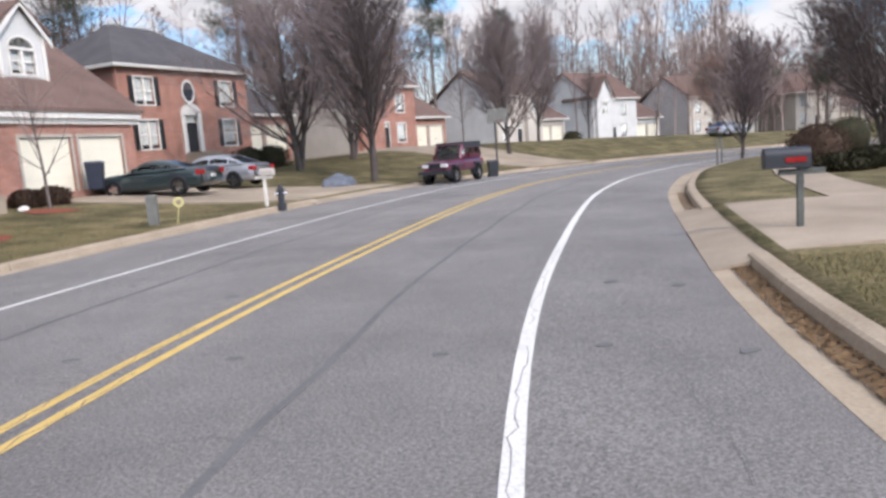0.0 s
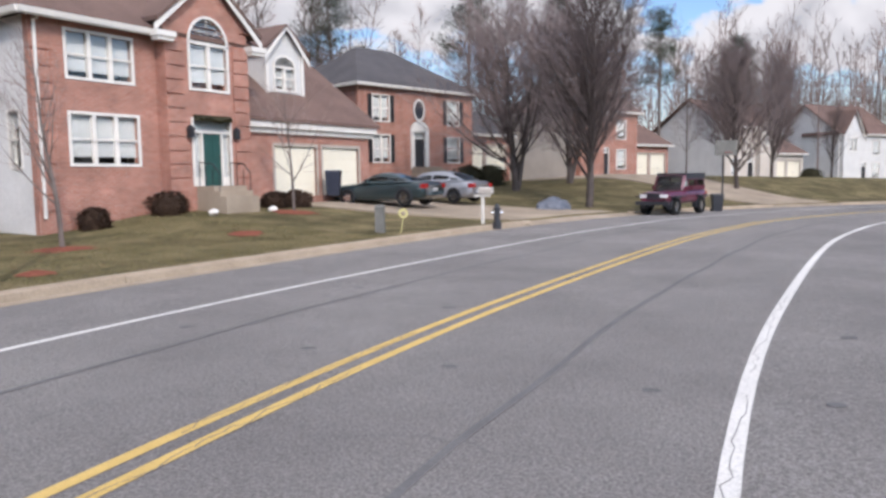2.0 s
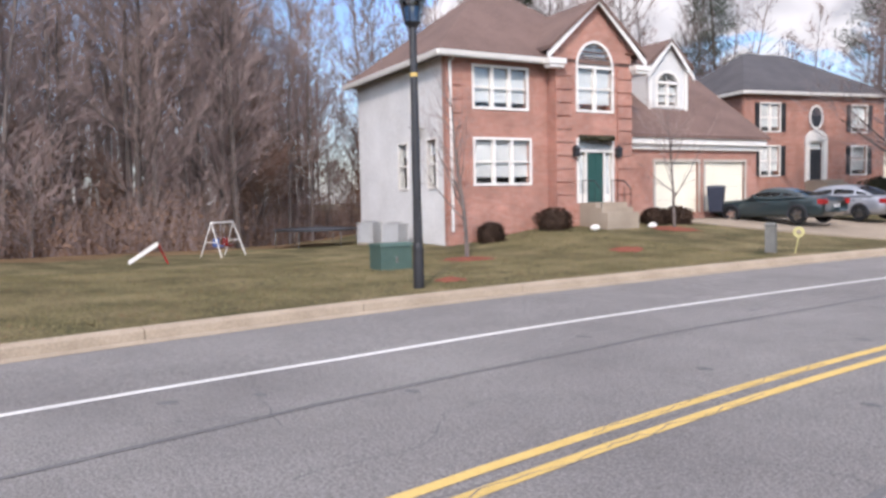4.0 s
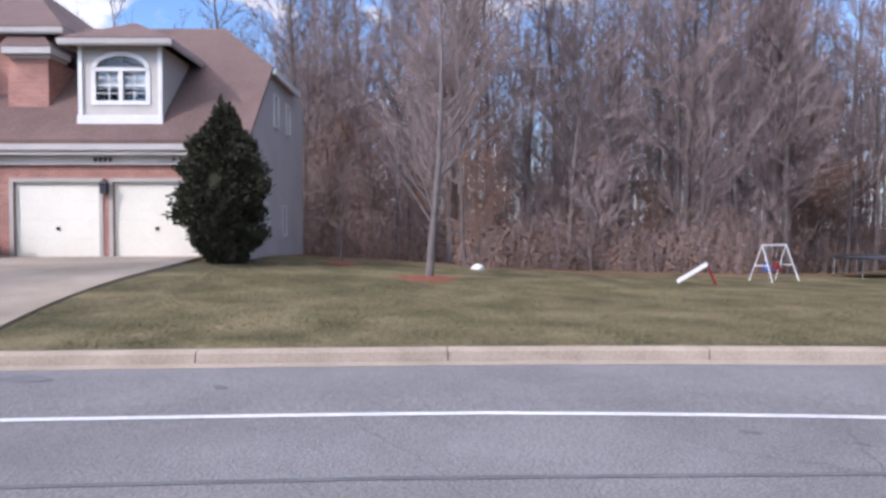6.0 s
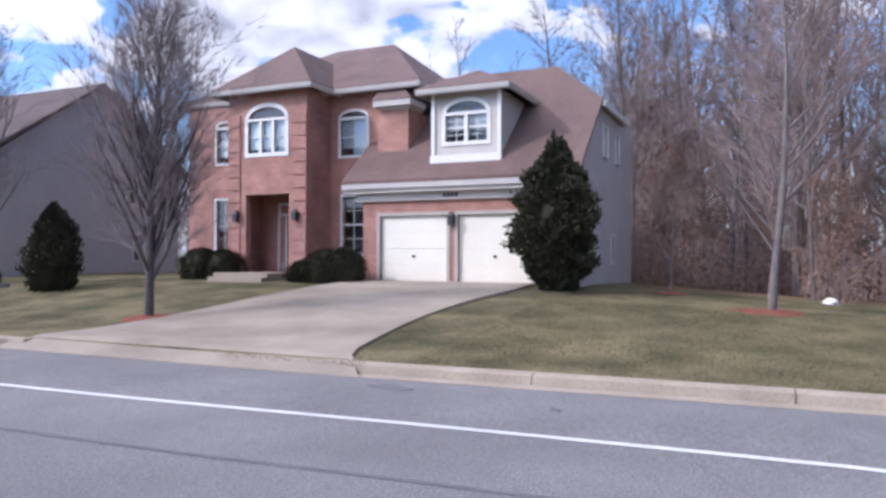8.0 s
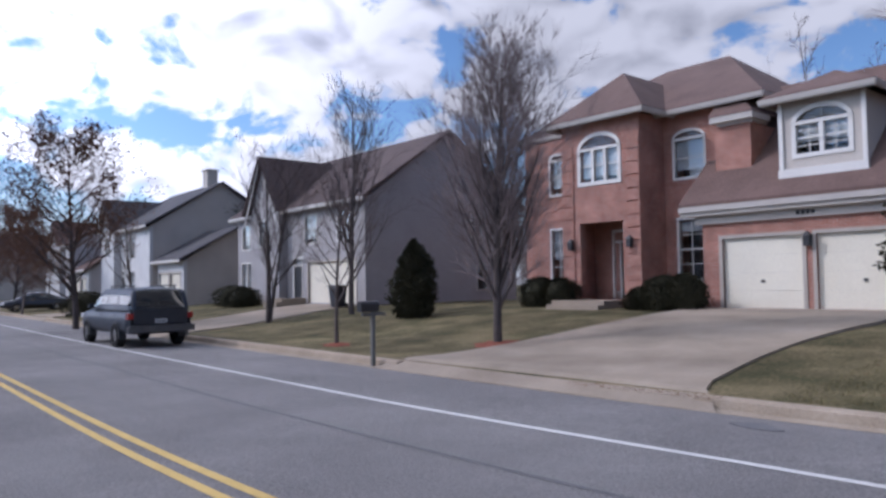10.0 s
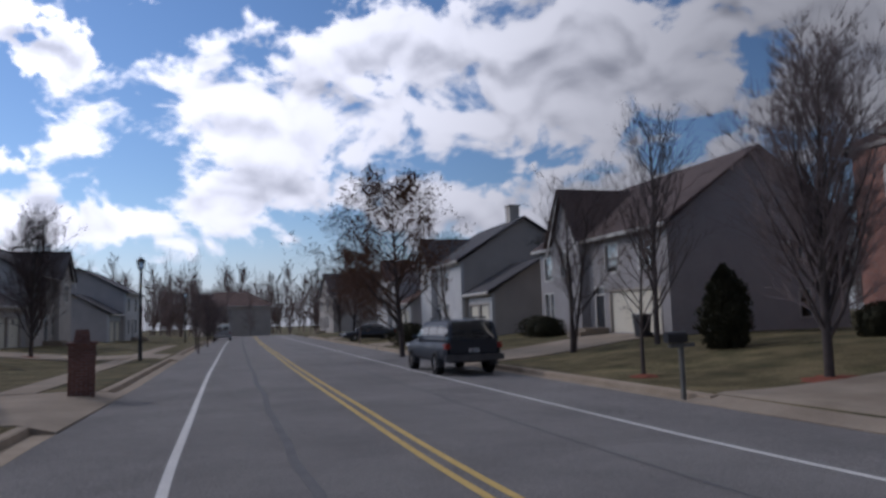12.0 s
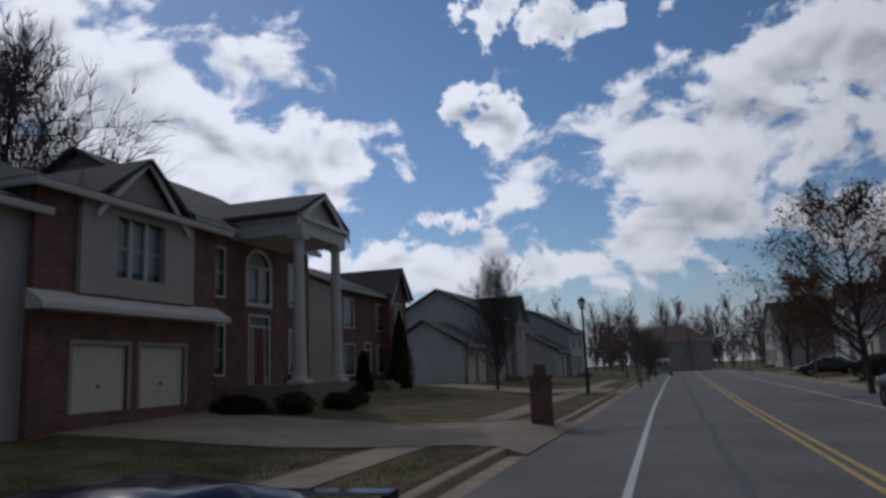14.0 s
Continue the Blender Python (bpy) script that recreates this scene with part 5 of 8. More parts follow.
drive("driveway", 1, -50, -44, 10, -52, 10, -46, "concrete driveway")


def footpath(name, s0, s1, d0, d1, label):
    ss = np.arange(s0, s1 - 0.01, 1.5)
    head = None
    for s in ss:
        b = min(s + 1.5, s1)
        pr = [(d0, 0.1), (d0, 0.19), (d1, 0.19), (d1, 0.1)]
        ob = ribbon(name if head is None else "slab", s + 0.006, b - 0.006, pr, CONCRETE, 1.5, close=True)
        if head is None:
            head = tagged(ob, label, "footpath", kind="structure")
        else:
            ob.parent = head


footpath("pavement", -16.0, 6.0, 7.6, 8.7, "pale concrete footpath of square slabs")
footpath("pavement", -44, -23.0, 7.6, 8.7, "pale concrete footpath of square slabs")
footpath("pavement", -72, -50, 7.6, 8.7, "pale concrete footpath of square slabs")
footpath("pavement", 15.9, 60, 8.2, 9.4, "pale concrete footpath curving with the road")


# ---- grass tufts and fallen leaves ----
def tufts(name, n, s0, s1, d0, d1, material, label, category, size=(0.03, 0.07), flat=False, seed=3, avoid=None):
    """Many small blades or leaves lying on the ground, as one object."""
    rng = random.Random(seed)
    verts, faces = [], []
    for _ in range(n):
        s, d = rng.uniform(s0, s1), rng.uniform(d0, d1)
        if avoid and avoid(s, d):
            continue
        p = at_sd(s, d)
        z = float(road_z(s) + rise(s, d)) if abs(d) > 6.05 else float(road_z(s))
        z += 0.05 * noise.noise((s * 0.21, d * 0.21, 0.3)) * min(1, max(0, abs(d) - 7) / 4)
        t = rng.uniform(0, 6.28)
        k = rng.uniform(*size)
        if flat:
            u, v = Vector((math.cos(t), math.sin(t), rng.uniform(-0.3, 0.3))) * k, Vector((-math.sin(t), math.cos(t), rng.uniform(-0.3, 0.3))) * k * 0.5
            c = Vector((p.x, p.y, z + 0.018 + k * 0.2))
            b = len(verts)
            verts += [c - u, c + v, c + u, c - v]
            faces.append((b, b + 1, b + 2, b + 3))
        else:
            for q in range(3):
                a = t + q * 2.1
                o = Vector((p.x + 0.03 * math.cos(a), p.y + 0.03 * math.sin(a), z - 0.01))
                w = Vector((-math.sin(a), math.cos(a), 0)) * 0.006
                tip = o + Vector((math.cos(a) * k * 0.6, math.sin(a) * k * 0.6, k))
                b = len(verts)
                verts += [o - w, o + w, tip]
                faces.append((b, b + 1, b + 2))
    tagged(raw(name, verts, faces, material), label, category, kind="stuff")


on_drive = lambda s, d: d < 0 and (-14.5 < s < -5.2 or 23.5 < s < 33)
on_path = lambda s, d: d > 0 and (7.4 < d < 8.9 and s < 6 or -23.3 < s < -15.7 or 9.8 < s < 16.2)
STRAW = surface("dry_grass_blades", (0.08, 0.075, 0.03), (0.31, 0.255, 0.14), 0.9, 0.6, 60, 0.0)
tufts("grass_tufts", 30000, -6, 17, -15.5, -6.9, STRAW, "short dry grass blades on the lawn", "grass", seed=4, avoid=on_drive)
tufts("grass_tufts", 9000, 3, 10, 6.25, 9.5, STRAW, "short dry grass blades on the verge", "grass", seed=5, avoid=on_path)
tufts("grass_tufts", 9000, -16, -6, 6.4, 13, STRAW, "short grass blades beside the footpath", "grass", seed=6, avoid=on_path)
tufts("fallen_leaves", 3200, -6, 22, -16, -7.0, LITTER, "scattered dry leaves on the lawn", "leaves", (0.02, 0.05), True, 7, on_drive)
tufts("fallen_leaves", 2600, 4.0, 10.4, 5.62, 5.84, LITTER, "dry leaves and dirt gathered in the gutter", "leaves", (0.015, 0.04), True, 8)
tufts("fallen_leaves", 700, 15.8, 21, 5.6, 5.84, LITTER, "dry leaves gathered in the gutter", "leaves", (0.015, 0.04), True, 9)
tufts("fallen_leaves", 600, -8.5, -5.8, -6.7, -6.2, LITTER, "dirt gathered at the kerb's end", "leaves", (0.012, 0.03), True, 10)

# ---- trees and shrubs ----
def tubes(segs, sides):
    """Open tapered tubes for (p0, p1, r0, r1) rows, as vertex and face lists."""
    verts, faces = [], []
    for p0, p1, r0, r1 in segs:
        d = p1 - p0
        if d.length < 1e-5:
            continue
        z = d.normalized()
        x = z.orthogonal().normalized()
        y = z.cross(x)
        b = len(verts)
        for c, r in ((p0, r0), (p1, r1)):
            for i in range(sides):
                t = 2 * math.pi * i / sides
                verts.append(c + x * (r * math.cos(t)) + y * (r * math.sin(t)))
        for i in range(sides if sides > 2 else 1):
            j = (i + 1) % sides
            faces.append((b + i, b + j, b + sides + j, b + sides + i))
    return verts, faces


def branch(rng, p, d, length, r, n, lift, out, wander=0.25, tip=0.3):
    """A bending limb of n pieces; returns its points with directions and radii."""
    pts = []
    step = length / n
    r_base = r
    for i in range(n):
        d = (d + Vector((rng.uniform(-1, 1), rng.uniform(-1, 1), rng.uniform(-1, 1))) * wander + Vector((0, 0, lift))).normalized()
        q = p + d * step
        r1 = r_base * (1 - (1 - tip) * (i + 1) / n)
        out.append((p, q, r, r1))
        p, r = q, r1
        pts.append((p, d, r))
    return pts


def away(rng, d, angle):
    """A direction that leaves d by that angle."""
    x = d.orthogonal().normalized()
    y = d.cross(x)
    t = rng.uniform(0, 2 * math.pi)
    return (d * math.cos(angle) + (x * math.cos(t) + y * math.sin(t)) * math.sin(angle)).normalized()


def tree_mesh(seed, height, radius, first, limbs, reach, angle, sub=6, twigs=4, lift=0.12, lean=0.04, leaves=0, stems=1, thick=1.0, solid=False, sides=6, twig=None):
    """Trunk and limbs as one mesh, twigs (with any dead leaves) as another."""
    rng = random.Random(seed)
    wood, fine = [], []
    ends = []
    for st in range(stems):
        d = Vector((rng.uniform(-1, 1) * lean, rng.uniform(-1, 1) * lean, 1)).normalized()
        if stems > 1:
            d = away(rng, Vector((0, 0, 1)), 0.22 if st else 0.05)
        n = 9
        trunk = branch(rng, Vector((0, 0, -0.3)), d, height * (1 if not st else 0.85), radius * (1 if not st else 0.75), n, 0.06, wood, 0.05, 0.12)
        base = [(Vector((0, 0, -0.3)), d, radius)] + trunk
        for k in range(limbs // stems):
            t = first + (0.97 - first) * (k + rng.random()) / (limbs / stems)
            i = min(n - 1, int(t * n))
            f = t * n - i
            p = base[i][0].lerp(base[i + 1][0], f)
            r = base[i][2] * (1 - f) + base[i + 1][2] * f
            a = away(rng, base[i + 1][1], angle * rng.uniform(0.7, 1.2))
            ln = reach * (1.1 - 0.75 * ((t - first) / (1 - first)) ** 1.3) * rng.uniform(0.7, 1.15)
            limb = branch(rng, p, a, ln, max(0.012, min(r * 0.5, ln * 0.014)), 4, lift, wood, 0.12)
            for (p2, d2, r2) in [limb[j] for j in range(4) for _ in range(max(1, sub // 4 + (rng.random() < (sub % 4) / 4)))]:
                tw = branch(rng, p2, away(rng, d2, rng.uniform(0.35, 0.8)), ln * rng.uniform(0.25, 0.5), max(0.006 * thick, r2 * 0.55), 2, lift, fine, 0.16)
                for (p3, d3, r3) in tw:
                    for _ in range(twigs // 2 + (rng.random() < (twigs % 2) / 2)):
                        e = branch(rng, p3, away(rng, d3, rng.uniform(0.3, 0.7)), ln * rng.uniform(0.12, 0.28), max(0.0042 * thick, r3 * 0.6), 1, lift, fine, 0.1)
                        ends.append(e[-1][0])
    tv, tf = tubes(wood, sides)
    fv, ff = tubes(fine, 3 if solid else 2)
    if leaves:
        for _ in range(leaves):
            p = rng.choice(ends) + Vector((rng.uniform(-1, 1), rng.uniform(-1, 1), rng.uniform(-1, 1))) * 0.12
            x = Vector((rng.uniform(-1, 1), rng.uniform(-1, 1), rng.uniform(-1, 1))).normalized() * 0.06
            y = x.orthogonal().normalized() * 0.04
            b = len(fv)
            fv += [p - x, p + y, p + x, p - y]
            ff.append((b, b + 1, b + 2, b + 3))
    a, b = bpy.data.meshes.new("tree"), bpy.data.meshes.new("crown")
    a.from_pydata(tv, [], tf)
    b.from_pydata(fv, [], ff)
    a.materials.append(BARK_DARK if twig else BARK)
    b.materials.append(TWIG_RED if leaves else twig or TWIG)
    a.shade_smooth()
    return a, b


def plant(meshes, x, y, label, group="", turn=0.0, size=1.0, sink=0.0, z=None, name="tree"):
    t = new(name, meshes[0])
    t.matrix_world = pose(x, y, (ground_z(x, y) if z is None else z) - sink, 0, 0, turn) @ Matrix.Scale(size, 4)
    c = new("crown", meshes[1])
    c.parent = t
    return tagged(t, label, "tree", group)


def mulch_ring(x, y, r=0.6):
    rng = random.Random(int(x * 31 + y * 17))
    bm = bmesh.new()
    zc = ground_z(x, y)
    n = 18
    ring = []
    top = bm.verts.new((x, y, zc + 0.09))
    for i in range(n):
        t = 2 * math.pi * i / n
        k = r * rng.uniform(0.75, 1.2)
        px, py = x + k * math.cos(t), y + k * math.sin(t)
        ring.append(bm.verts.new((px, py, ground_z(px, py) + 0.012)))
    for i in range(n):
        bm.faces.new((top, ring[i], ring[(i + 1) % n]))
    tagged(part("mulch_bed", bm, MULCH), "low ring of red mulch on the lawn", "mulch")


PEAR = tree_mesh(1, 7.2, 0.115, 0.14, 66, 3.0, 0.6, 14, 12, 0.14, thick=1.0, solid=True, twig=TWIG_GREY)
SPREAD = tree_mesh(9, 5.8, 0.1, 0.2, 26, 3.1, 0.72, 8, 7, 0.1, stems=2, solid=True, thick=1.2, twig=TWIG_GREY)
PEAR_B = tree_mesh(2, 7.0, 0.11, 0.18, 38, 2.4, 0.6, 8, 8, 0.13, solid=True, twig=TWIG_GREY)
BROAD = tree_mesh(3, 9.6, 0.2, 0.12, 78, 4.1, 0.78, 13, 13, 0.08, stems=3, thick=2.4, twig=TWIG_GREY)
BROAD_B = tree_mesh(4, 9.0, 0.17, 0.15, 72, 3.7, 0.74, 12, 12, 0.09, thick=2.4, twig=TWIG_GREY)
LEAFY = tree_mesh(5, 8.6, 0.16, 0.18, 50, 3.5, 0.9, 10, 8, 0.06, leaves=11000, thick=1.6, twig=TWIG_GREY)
SMALL = tree_mesh(6, 4.4, 0.065, 0.3, 16, 1.7, 0.75, 6, 4, 0.06, solid=True)
SMALL_B = tree_mesh(7, 5.2, 0.08, 0.25, 18, 1.7, 0.6, 6, 4, 0.1, solid=True)
SAPLING = tree_mesh(8, 8.4, 0.1, 0.16, 26, 2.4, 0.66, 7, 5, 0.11, solid=True, thick=1.3)

plant(PEAR, -14.4, -13.0, "tall bare upright tree on a lawn", "street trees", 20)
mulch_ring(-14.4, -13.0, 0.7)
plant(SMALL, -12.7, -17.3, "thin young bare tree beside the mailbox", "street trees", 40)
mulch_ring(-12.7, -17.3, 0.4)
plant(PEAR_B, -19.2, -25.2, "slim bare tree in front of grey house", "street trees", 70, 1.3)
plant(SPREAD, -16.4, -27.0, "bare spreading tree beside the drive", "street trees", 100, 1.15)
plant(LEAFY, -12.2, -36.5, "rounded tree with some dead brown leaves", "street trees", 10)
plant(SMALL_B, -16.8, -42.0, "thin bare tree before white garage", "street trees", 160, 1.3)
plant(SMALL_B, -15.0, -56.0, "thin bare roadside tree", "street trees", 220, 1.1)
plant(LEAFY, -17.0, -66.0, "rounded tree with some dead brown leaves", "street trees", 130, 0.9)
plant(BROAD_B, -19.0, -80.0, "bare roadside tree far off", "street trees", 220, 0.8)
plant(SAPLING, -19.3, 0.4, "tall slender bare tree on the open lawn", "lawn trees", 0, 1.1)
mulch_ring(-19.3, 0.4, 0.8)
plant(SMALL, -23.0, -2.0, "small bare sapling near the house", "lawn trees", 90, 0.8)
mulch_ring(-23.0, -2.0, 0.5)
plant(SMALL_B, -14.2, 13.9, "small bare tree in a mulch ring", "lawn trees", 30, 0.95)
mulch_ring(-14.2, 13.9, 0.75)
plant(SMALL, -12.9, 23.0, "small bare tree in a mulch ring", "lawn trees", 200)
mulch_ring(-12.9, 23.0, 0.8)
mulch_ring(-11.5, 17.6, 0.5)
mulch_ring(-10.9, 9.9, 0.35)
plant(BROAD, -8.6, 41.5, "large multi-stemmed bare tree beside the drive", "street trees", 15, 1.12)
plant(BROAD_B, -3.9, 35.6, "dark bare tree at the lawn's edge", "street trees", 75, 1.12)
plant(BROAD, -6.2, 47.0, "large bare tree behind the drive", "street trees", 115, 1.1)
plant(BROAD_B, 4.2, 52.0, "bare upright tree near the road", "street trees", 300, 0.95)
plant(PEAR, 7.6, 62.0, "bare upright tree near the road", "street trees", 200, 1.25)
plant(PEAR_B, 13.5, 70.5, "small bare roadside tree", "street trees", 250, 0.9)
plant(SMALL_B, 22.0, 78.0, "small bare roadside tree", "street trees", 50, 1.2)
plant(LEAFY, 30.0, 82.0, "round dark bare tree across the bend", "street trees", 50, 0.9)
plant(BROAD_B, 15.6, 39.8, "bare dark tree inside the bend", "street trees", 80, 0.66)
plant(BROAD, 24.0, 41.0, "large spreading bare tree inside the bend", "street trees", 260, 1.15)
plant(BROAD_B, 32.0, 48.0, "spreading bare tree inside the bend", "street trees", 200, 1.1)
plant(BROAD, 33.0, 36.0, "large spreading bare tree inside the bend", "street trees", 20, 1.1)
plant(PEAR, 5.9, -47.2, "straight bare tree on the lawn", "street trees", 90, 1.05)
mulch_ring(5.9, -47.2, 0.9)
plant(SMALL_B, 8.6, -51.0, "thin bare tree on the lawn", "street trees", 10, 0.9)
plant(BROAD_B, 21.0, -24.0, "tall bare tree rising behind the roof", "yard trees", 140, 1.5)
for k in range(9):
    plant((SMALL_B, PEAR_B, BROAD_B)[k % 3], -3.2 + 0.6 * (k % 2) - k * 0.75, -54 - k * 8.0, "bare roadside tree in a row", "roadside row", k * 47, (0.8, 0.62, 0.5)[k % 3])

# the woods
WOOD = [tree_mesh(20 + k, 15.5 + 2.2 * (k % 3), 0.1 + 0.026 * (k % 4), 0.13 + 0.08 * (k % 3), 34, 3.3, 0.86, 11, 9, 0.07, thick=2.0, sides=6) for k in range(6)]
FAR_WOOD = [tree_mesh(30 + k, 15.5 + 2.0 * (k % 3), 0.16, 0.2 + 0.06 * k, 20, 3.4, 0.75, 4, 3, 0.1, thick=5.0, sides=3) for k in range(3)]
FAR_WOOD += [tree_mesh(36 + k, 10.0 + 2 * k, 0.14, 0.03, 26, 3.6, 0.75, 4, 2, 0.1, thick=16.0, sides=3) for k in range(2)]
BRUSH = [tree_mesh(40 + k, 4.5 + 1.3 * k, 0.04, 0.08, 24, 2.1, 0.82, 8, 7, 0.07, leaves=900 * (k % 2), thick=1.8) for k in range(4)]
rng_w = random.Random(11)


def woodland(n, s0, s1, d0, d1, keep, size=(0.8, 1.2), brush=0.35):
    k = 0
    tries = 0
    while k < n and tries < n * 20:
        tries += 1
        s, d = rng_w.uniform(s0, s1), -rng_w.uniform(d0, d1)
        p = at_sd(s, d)
        if not keep(p.x, p.y):
            continue
        low = rng_w.random() < brush
        m = rng_w.choice(BRUSH if low else WOOD)
        plant(m, p.x, p.y, "leafless understorey shrub in the woods" if low else "tall thin bare woodland tree", "woods", rng_w.uniform(0, 360), rng_w.uniform(*size))
        k += 1


def clear(x, y):
    for hx, hy, r in ((-21, 23.5, 12), (-17, 27, 10), (-27, -13, 11.5), (-27, -6, 8), (-14, 50, 13), (-28, -35, 14), (-4, 67, 10), (-27, -54, 12), (-30, -80, 12)):
        if (x - hx) ** 2 + (y - hy) ** 2 < r * r:
            return False
    return True


far_rows = []


def far_woodland(n, pick, size, kinds=(0, 1, 2)):
    k = 0
    while k < n:
        p = pick()
        if clear(p[0], p[1]):
            far_rows.append((rng_w.choice(kinds), p[0], p[1], rng_w.uniform(0, 6.28), rng_w.uniform(*size)))
            k += 1


def along(s0, s1, d0, d1):
    def pick():
        p = at_sd(rng_w.uniform(s0, s1), -rng_w.uniform(d0, d1))
        return p.x, p.y
    return pick


def join_far_woods():
    """All the far trees as one mesh."""
    src = []
    for a, b in FAR_WOOD:
        vs, fs, o = [], [], 0
        for me in (a, b):
            co = np.empty(len(me.vertices) * 3)
            me.vertices.foreach_get("co", co)
            vs.append(co.reshape(-1, 3))
            ix = np.empty(len(me.loops), dtype=np.int64)
            me.loops.foreach_get("vertex_index", ix)
            fs.append(ix.reshape(-1, 4) + o)
            o += len(me.vertices)
        src.append((np.vstack(vs), np.vstack(fs)))
    av, af, o = [], [], 0
    for k, x, y, t, size in far_rows:
        v, f = src[k]
        c, q = math.cos(t), math.sin(t)
        w = v @ np.array([[c, q, 0], [-q, c, 0], [0, 0, 1]]) * size + np.array([x, y, ground_z(x, y)])
        av.append(w)
        af.append(f + o)
        o += len(v)
    tagged(raw("far_woods", np.vstack(av).tolist(), np.vstack(af).tolist(), TWIG), "distant leafless woods rising behind the houses", "woods", kind="stuff")


edge_keep = lambda x, y: clear(x, y) and not (x > -27.5 and 3.0 < y < 24)
woodland(36, -7, 24, 20.5, 33, edge_keep, (0.7, 1.05), 0.12)
woodland(66, -7, 24, 20.3, 38, edge_keep, (0.6, 1.3), 1.0)
woodland(14, -7, 22, 24, 40, edge_keep, (0.8, 1.15), 0.0)
woodland(60, -12, 38, 32, 48, clear, (0.85, 1.15), 0.3)
woodland(22, 22, 60, 30, 44, clear, (0.7, 1.0), 0.1)
far_woodland(150, along(-14, 45, 46, 80), (0.9, 1.3))
far_woodland(120, along(-12, 40, 42, 62), (0.45, 0.85), (1, 3, 4))
far_woodland(120, along(36, 135, 34, 70), (0.65, 1.05))
far_woodland(22, along(-45, -12, 34, 70), (0.6, 0.9))
far_woodland(80, along(-126, -55, 34, 80), (0.5, 0.85), (3, 4, 0))
far_woodland(130, lambda: (rng_w.uniform(-70, 50), rng_w.uniform(-165, -126)), (0.55, 0.95), (3, 4, 1))
far_woodland(150, lambda: (rng_w.uniform(-60, 60), rng_w.uniform(-180, -145)), (0.8, 1.2), (3, 4))
far_woodland(70, lambda: (rng_w.uniform(18, 70), rng_w.uniform(-124, -58)), (0.4, 0.65), (3, 4))
far_woodland(60, lambda: (rng_w.uniform(44, 150), rng_w.uniform(40, 130)), (0.7, 1.1), (3, 4, 1))
far_woodland(120, lambda: (rng_w.uniform(34, 105), rng_w.uniform(112, 150)), (0.9, 1.35), (3, 4))
far_woodland(110, lambda: (rng_w.uniform(-20, 50), rng_w.uniform(114, 142)), (1.1, 1.5))
far_woodland(170, lambda: (rng_w.uniform(-100, 90), rng_w.uniform(-190, -150)), (0.5, 0.8), (3, 4))
join_far_woods()


def undergrowth(n):
    """Thin stems and hanging dead leaves low along the woods' edge."""
    rng = random.Random(77)
    segs, lv, lf = [], [], []
    k = 0
    while k < n:
        s, d = rng.uniform(-9, 26), -rng.uniform(20.6, 40)
        p = at_sd(s, d)
        if not edge_keep(p.x, p.y):
            continue
        k += 1
        o = Vector((p.x, p.y, ground_z(p.x, p.y) - 0.05))
        h = rng.uniform(0.5, 3.4) * rng.uniform(0.5, 1)
        q = o + Vector((rng.uniform(-0.3, 0.3), rng.uniform(-0.3, 0.3), 1)).normalized() * h * 0.5
        e = q + Vector((rng.uniform(-0.7, 0.7), rng.uniform(-0.7, 0.7), 1)).normalized() * h * 0.5
        segs += [(o, q, 0.012, 0.009), (q, e, 0.009, 0.004)]
        for _ in range(3):
            b = o.lerp(e, rng.uniform(0.3, 0.9))
            segs.append((b, b + Vector((rng.uniform(-1, 1), rng.uniform(-1, 1), rng.uniform(0.2, 1))) * h * 0.25, 0.006, 0.003))
        for _ in range(7):
            c = o.lerp(e, rng.uniform(0.0, 1.0)) + Vector((rng.uniform(-1, 1), rng.uniform(-1, 1), rng.uniform(-0.5, 1))) * h * 0.22
            c.z = max(c.z, o.z + 0.06)
            x = Vector((rng.uniform(-1, 1), rng.uniform(-1, 1), rng.uniform(-1, 1))).normalized() * rng.uniform(0.05, 0.1)
            y = x.orthogonal().normalized() * 0.04
            i = len(lv)
            lv += [c - x, c + y, c + x, c - y]
            lf.append((i, i + 1, i + 2, i + 3))
    tv, tf = tubes(segs, 2)
    tagged(raw("undergrowth", tv, tf, TWIG), "thin leafless stems crowding the woods' edge", "undergrowth", kind="stuff")
    tagged(raw("dead_leaves", lv, lf, DEAD_LEAF), "brown dead leaves hanging in the undergrowth", "leaves", kind="stuff")


DEAD_LEAF = surface("dead_leaves", (0.15, 0.085, 0.055), (0.27, 0.17, 0.115), 0.9, 1.2, 20, 0.0)
undergrowth(9000)


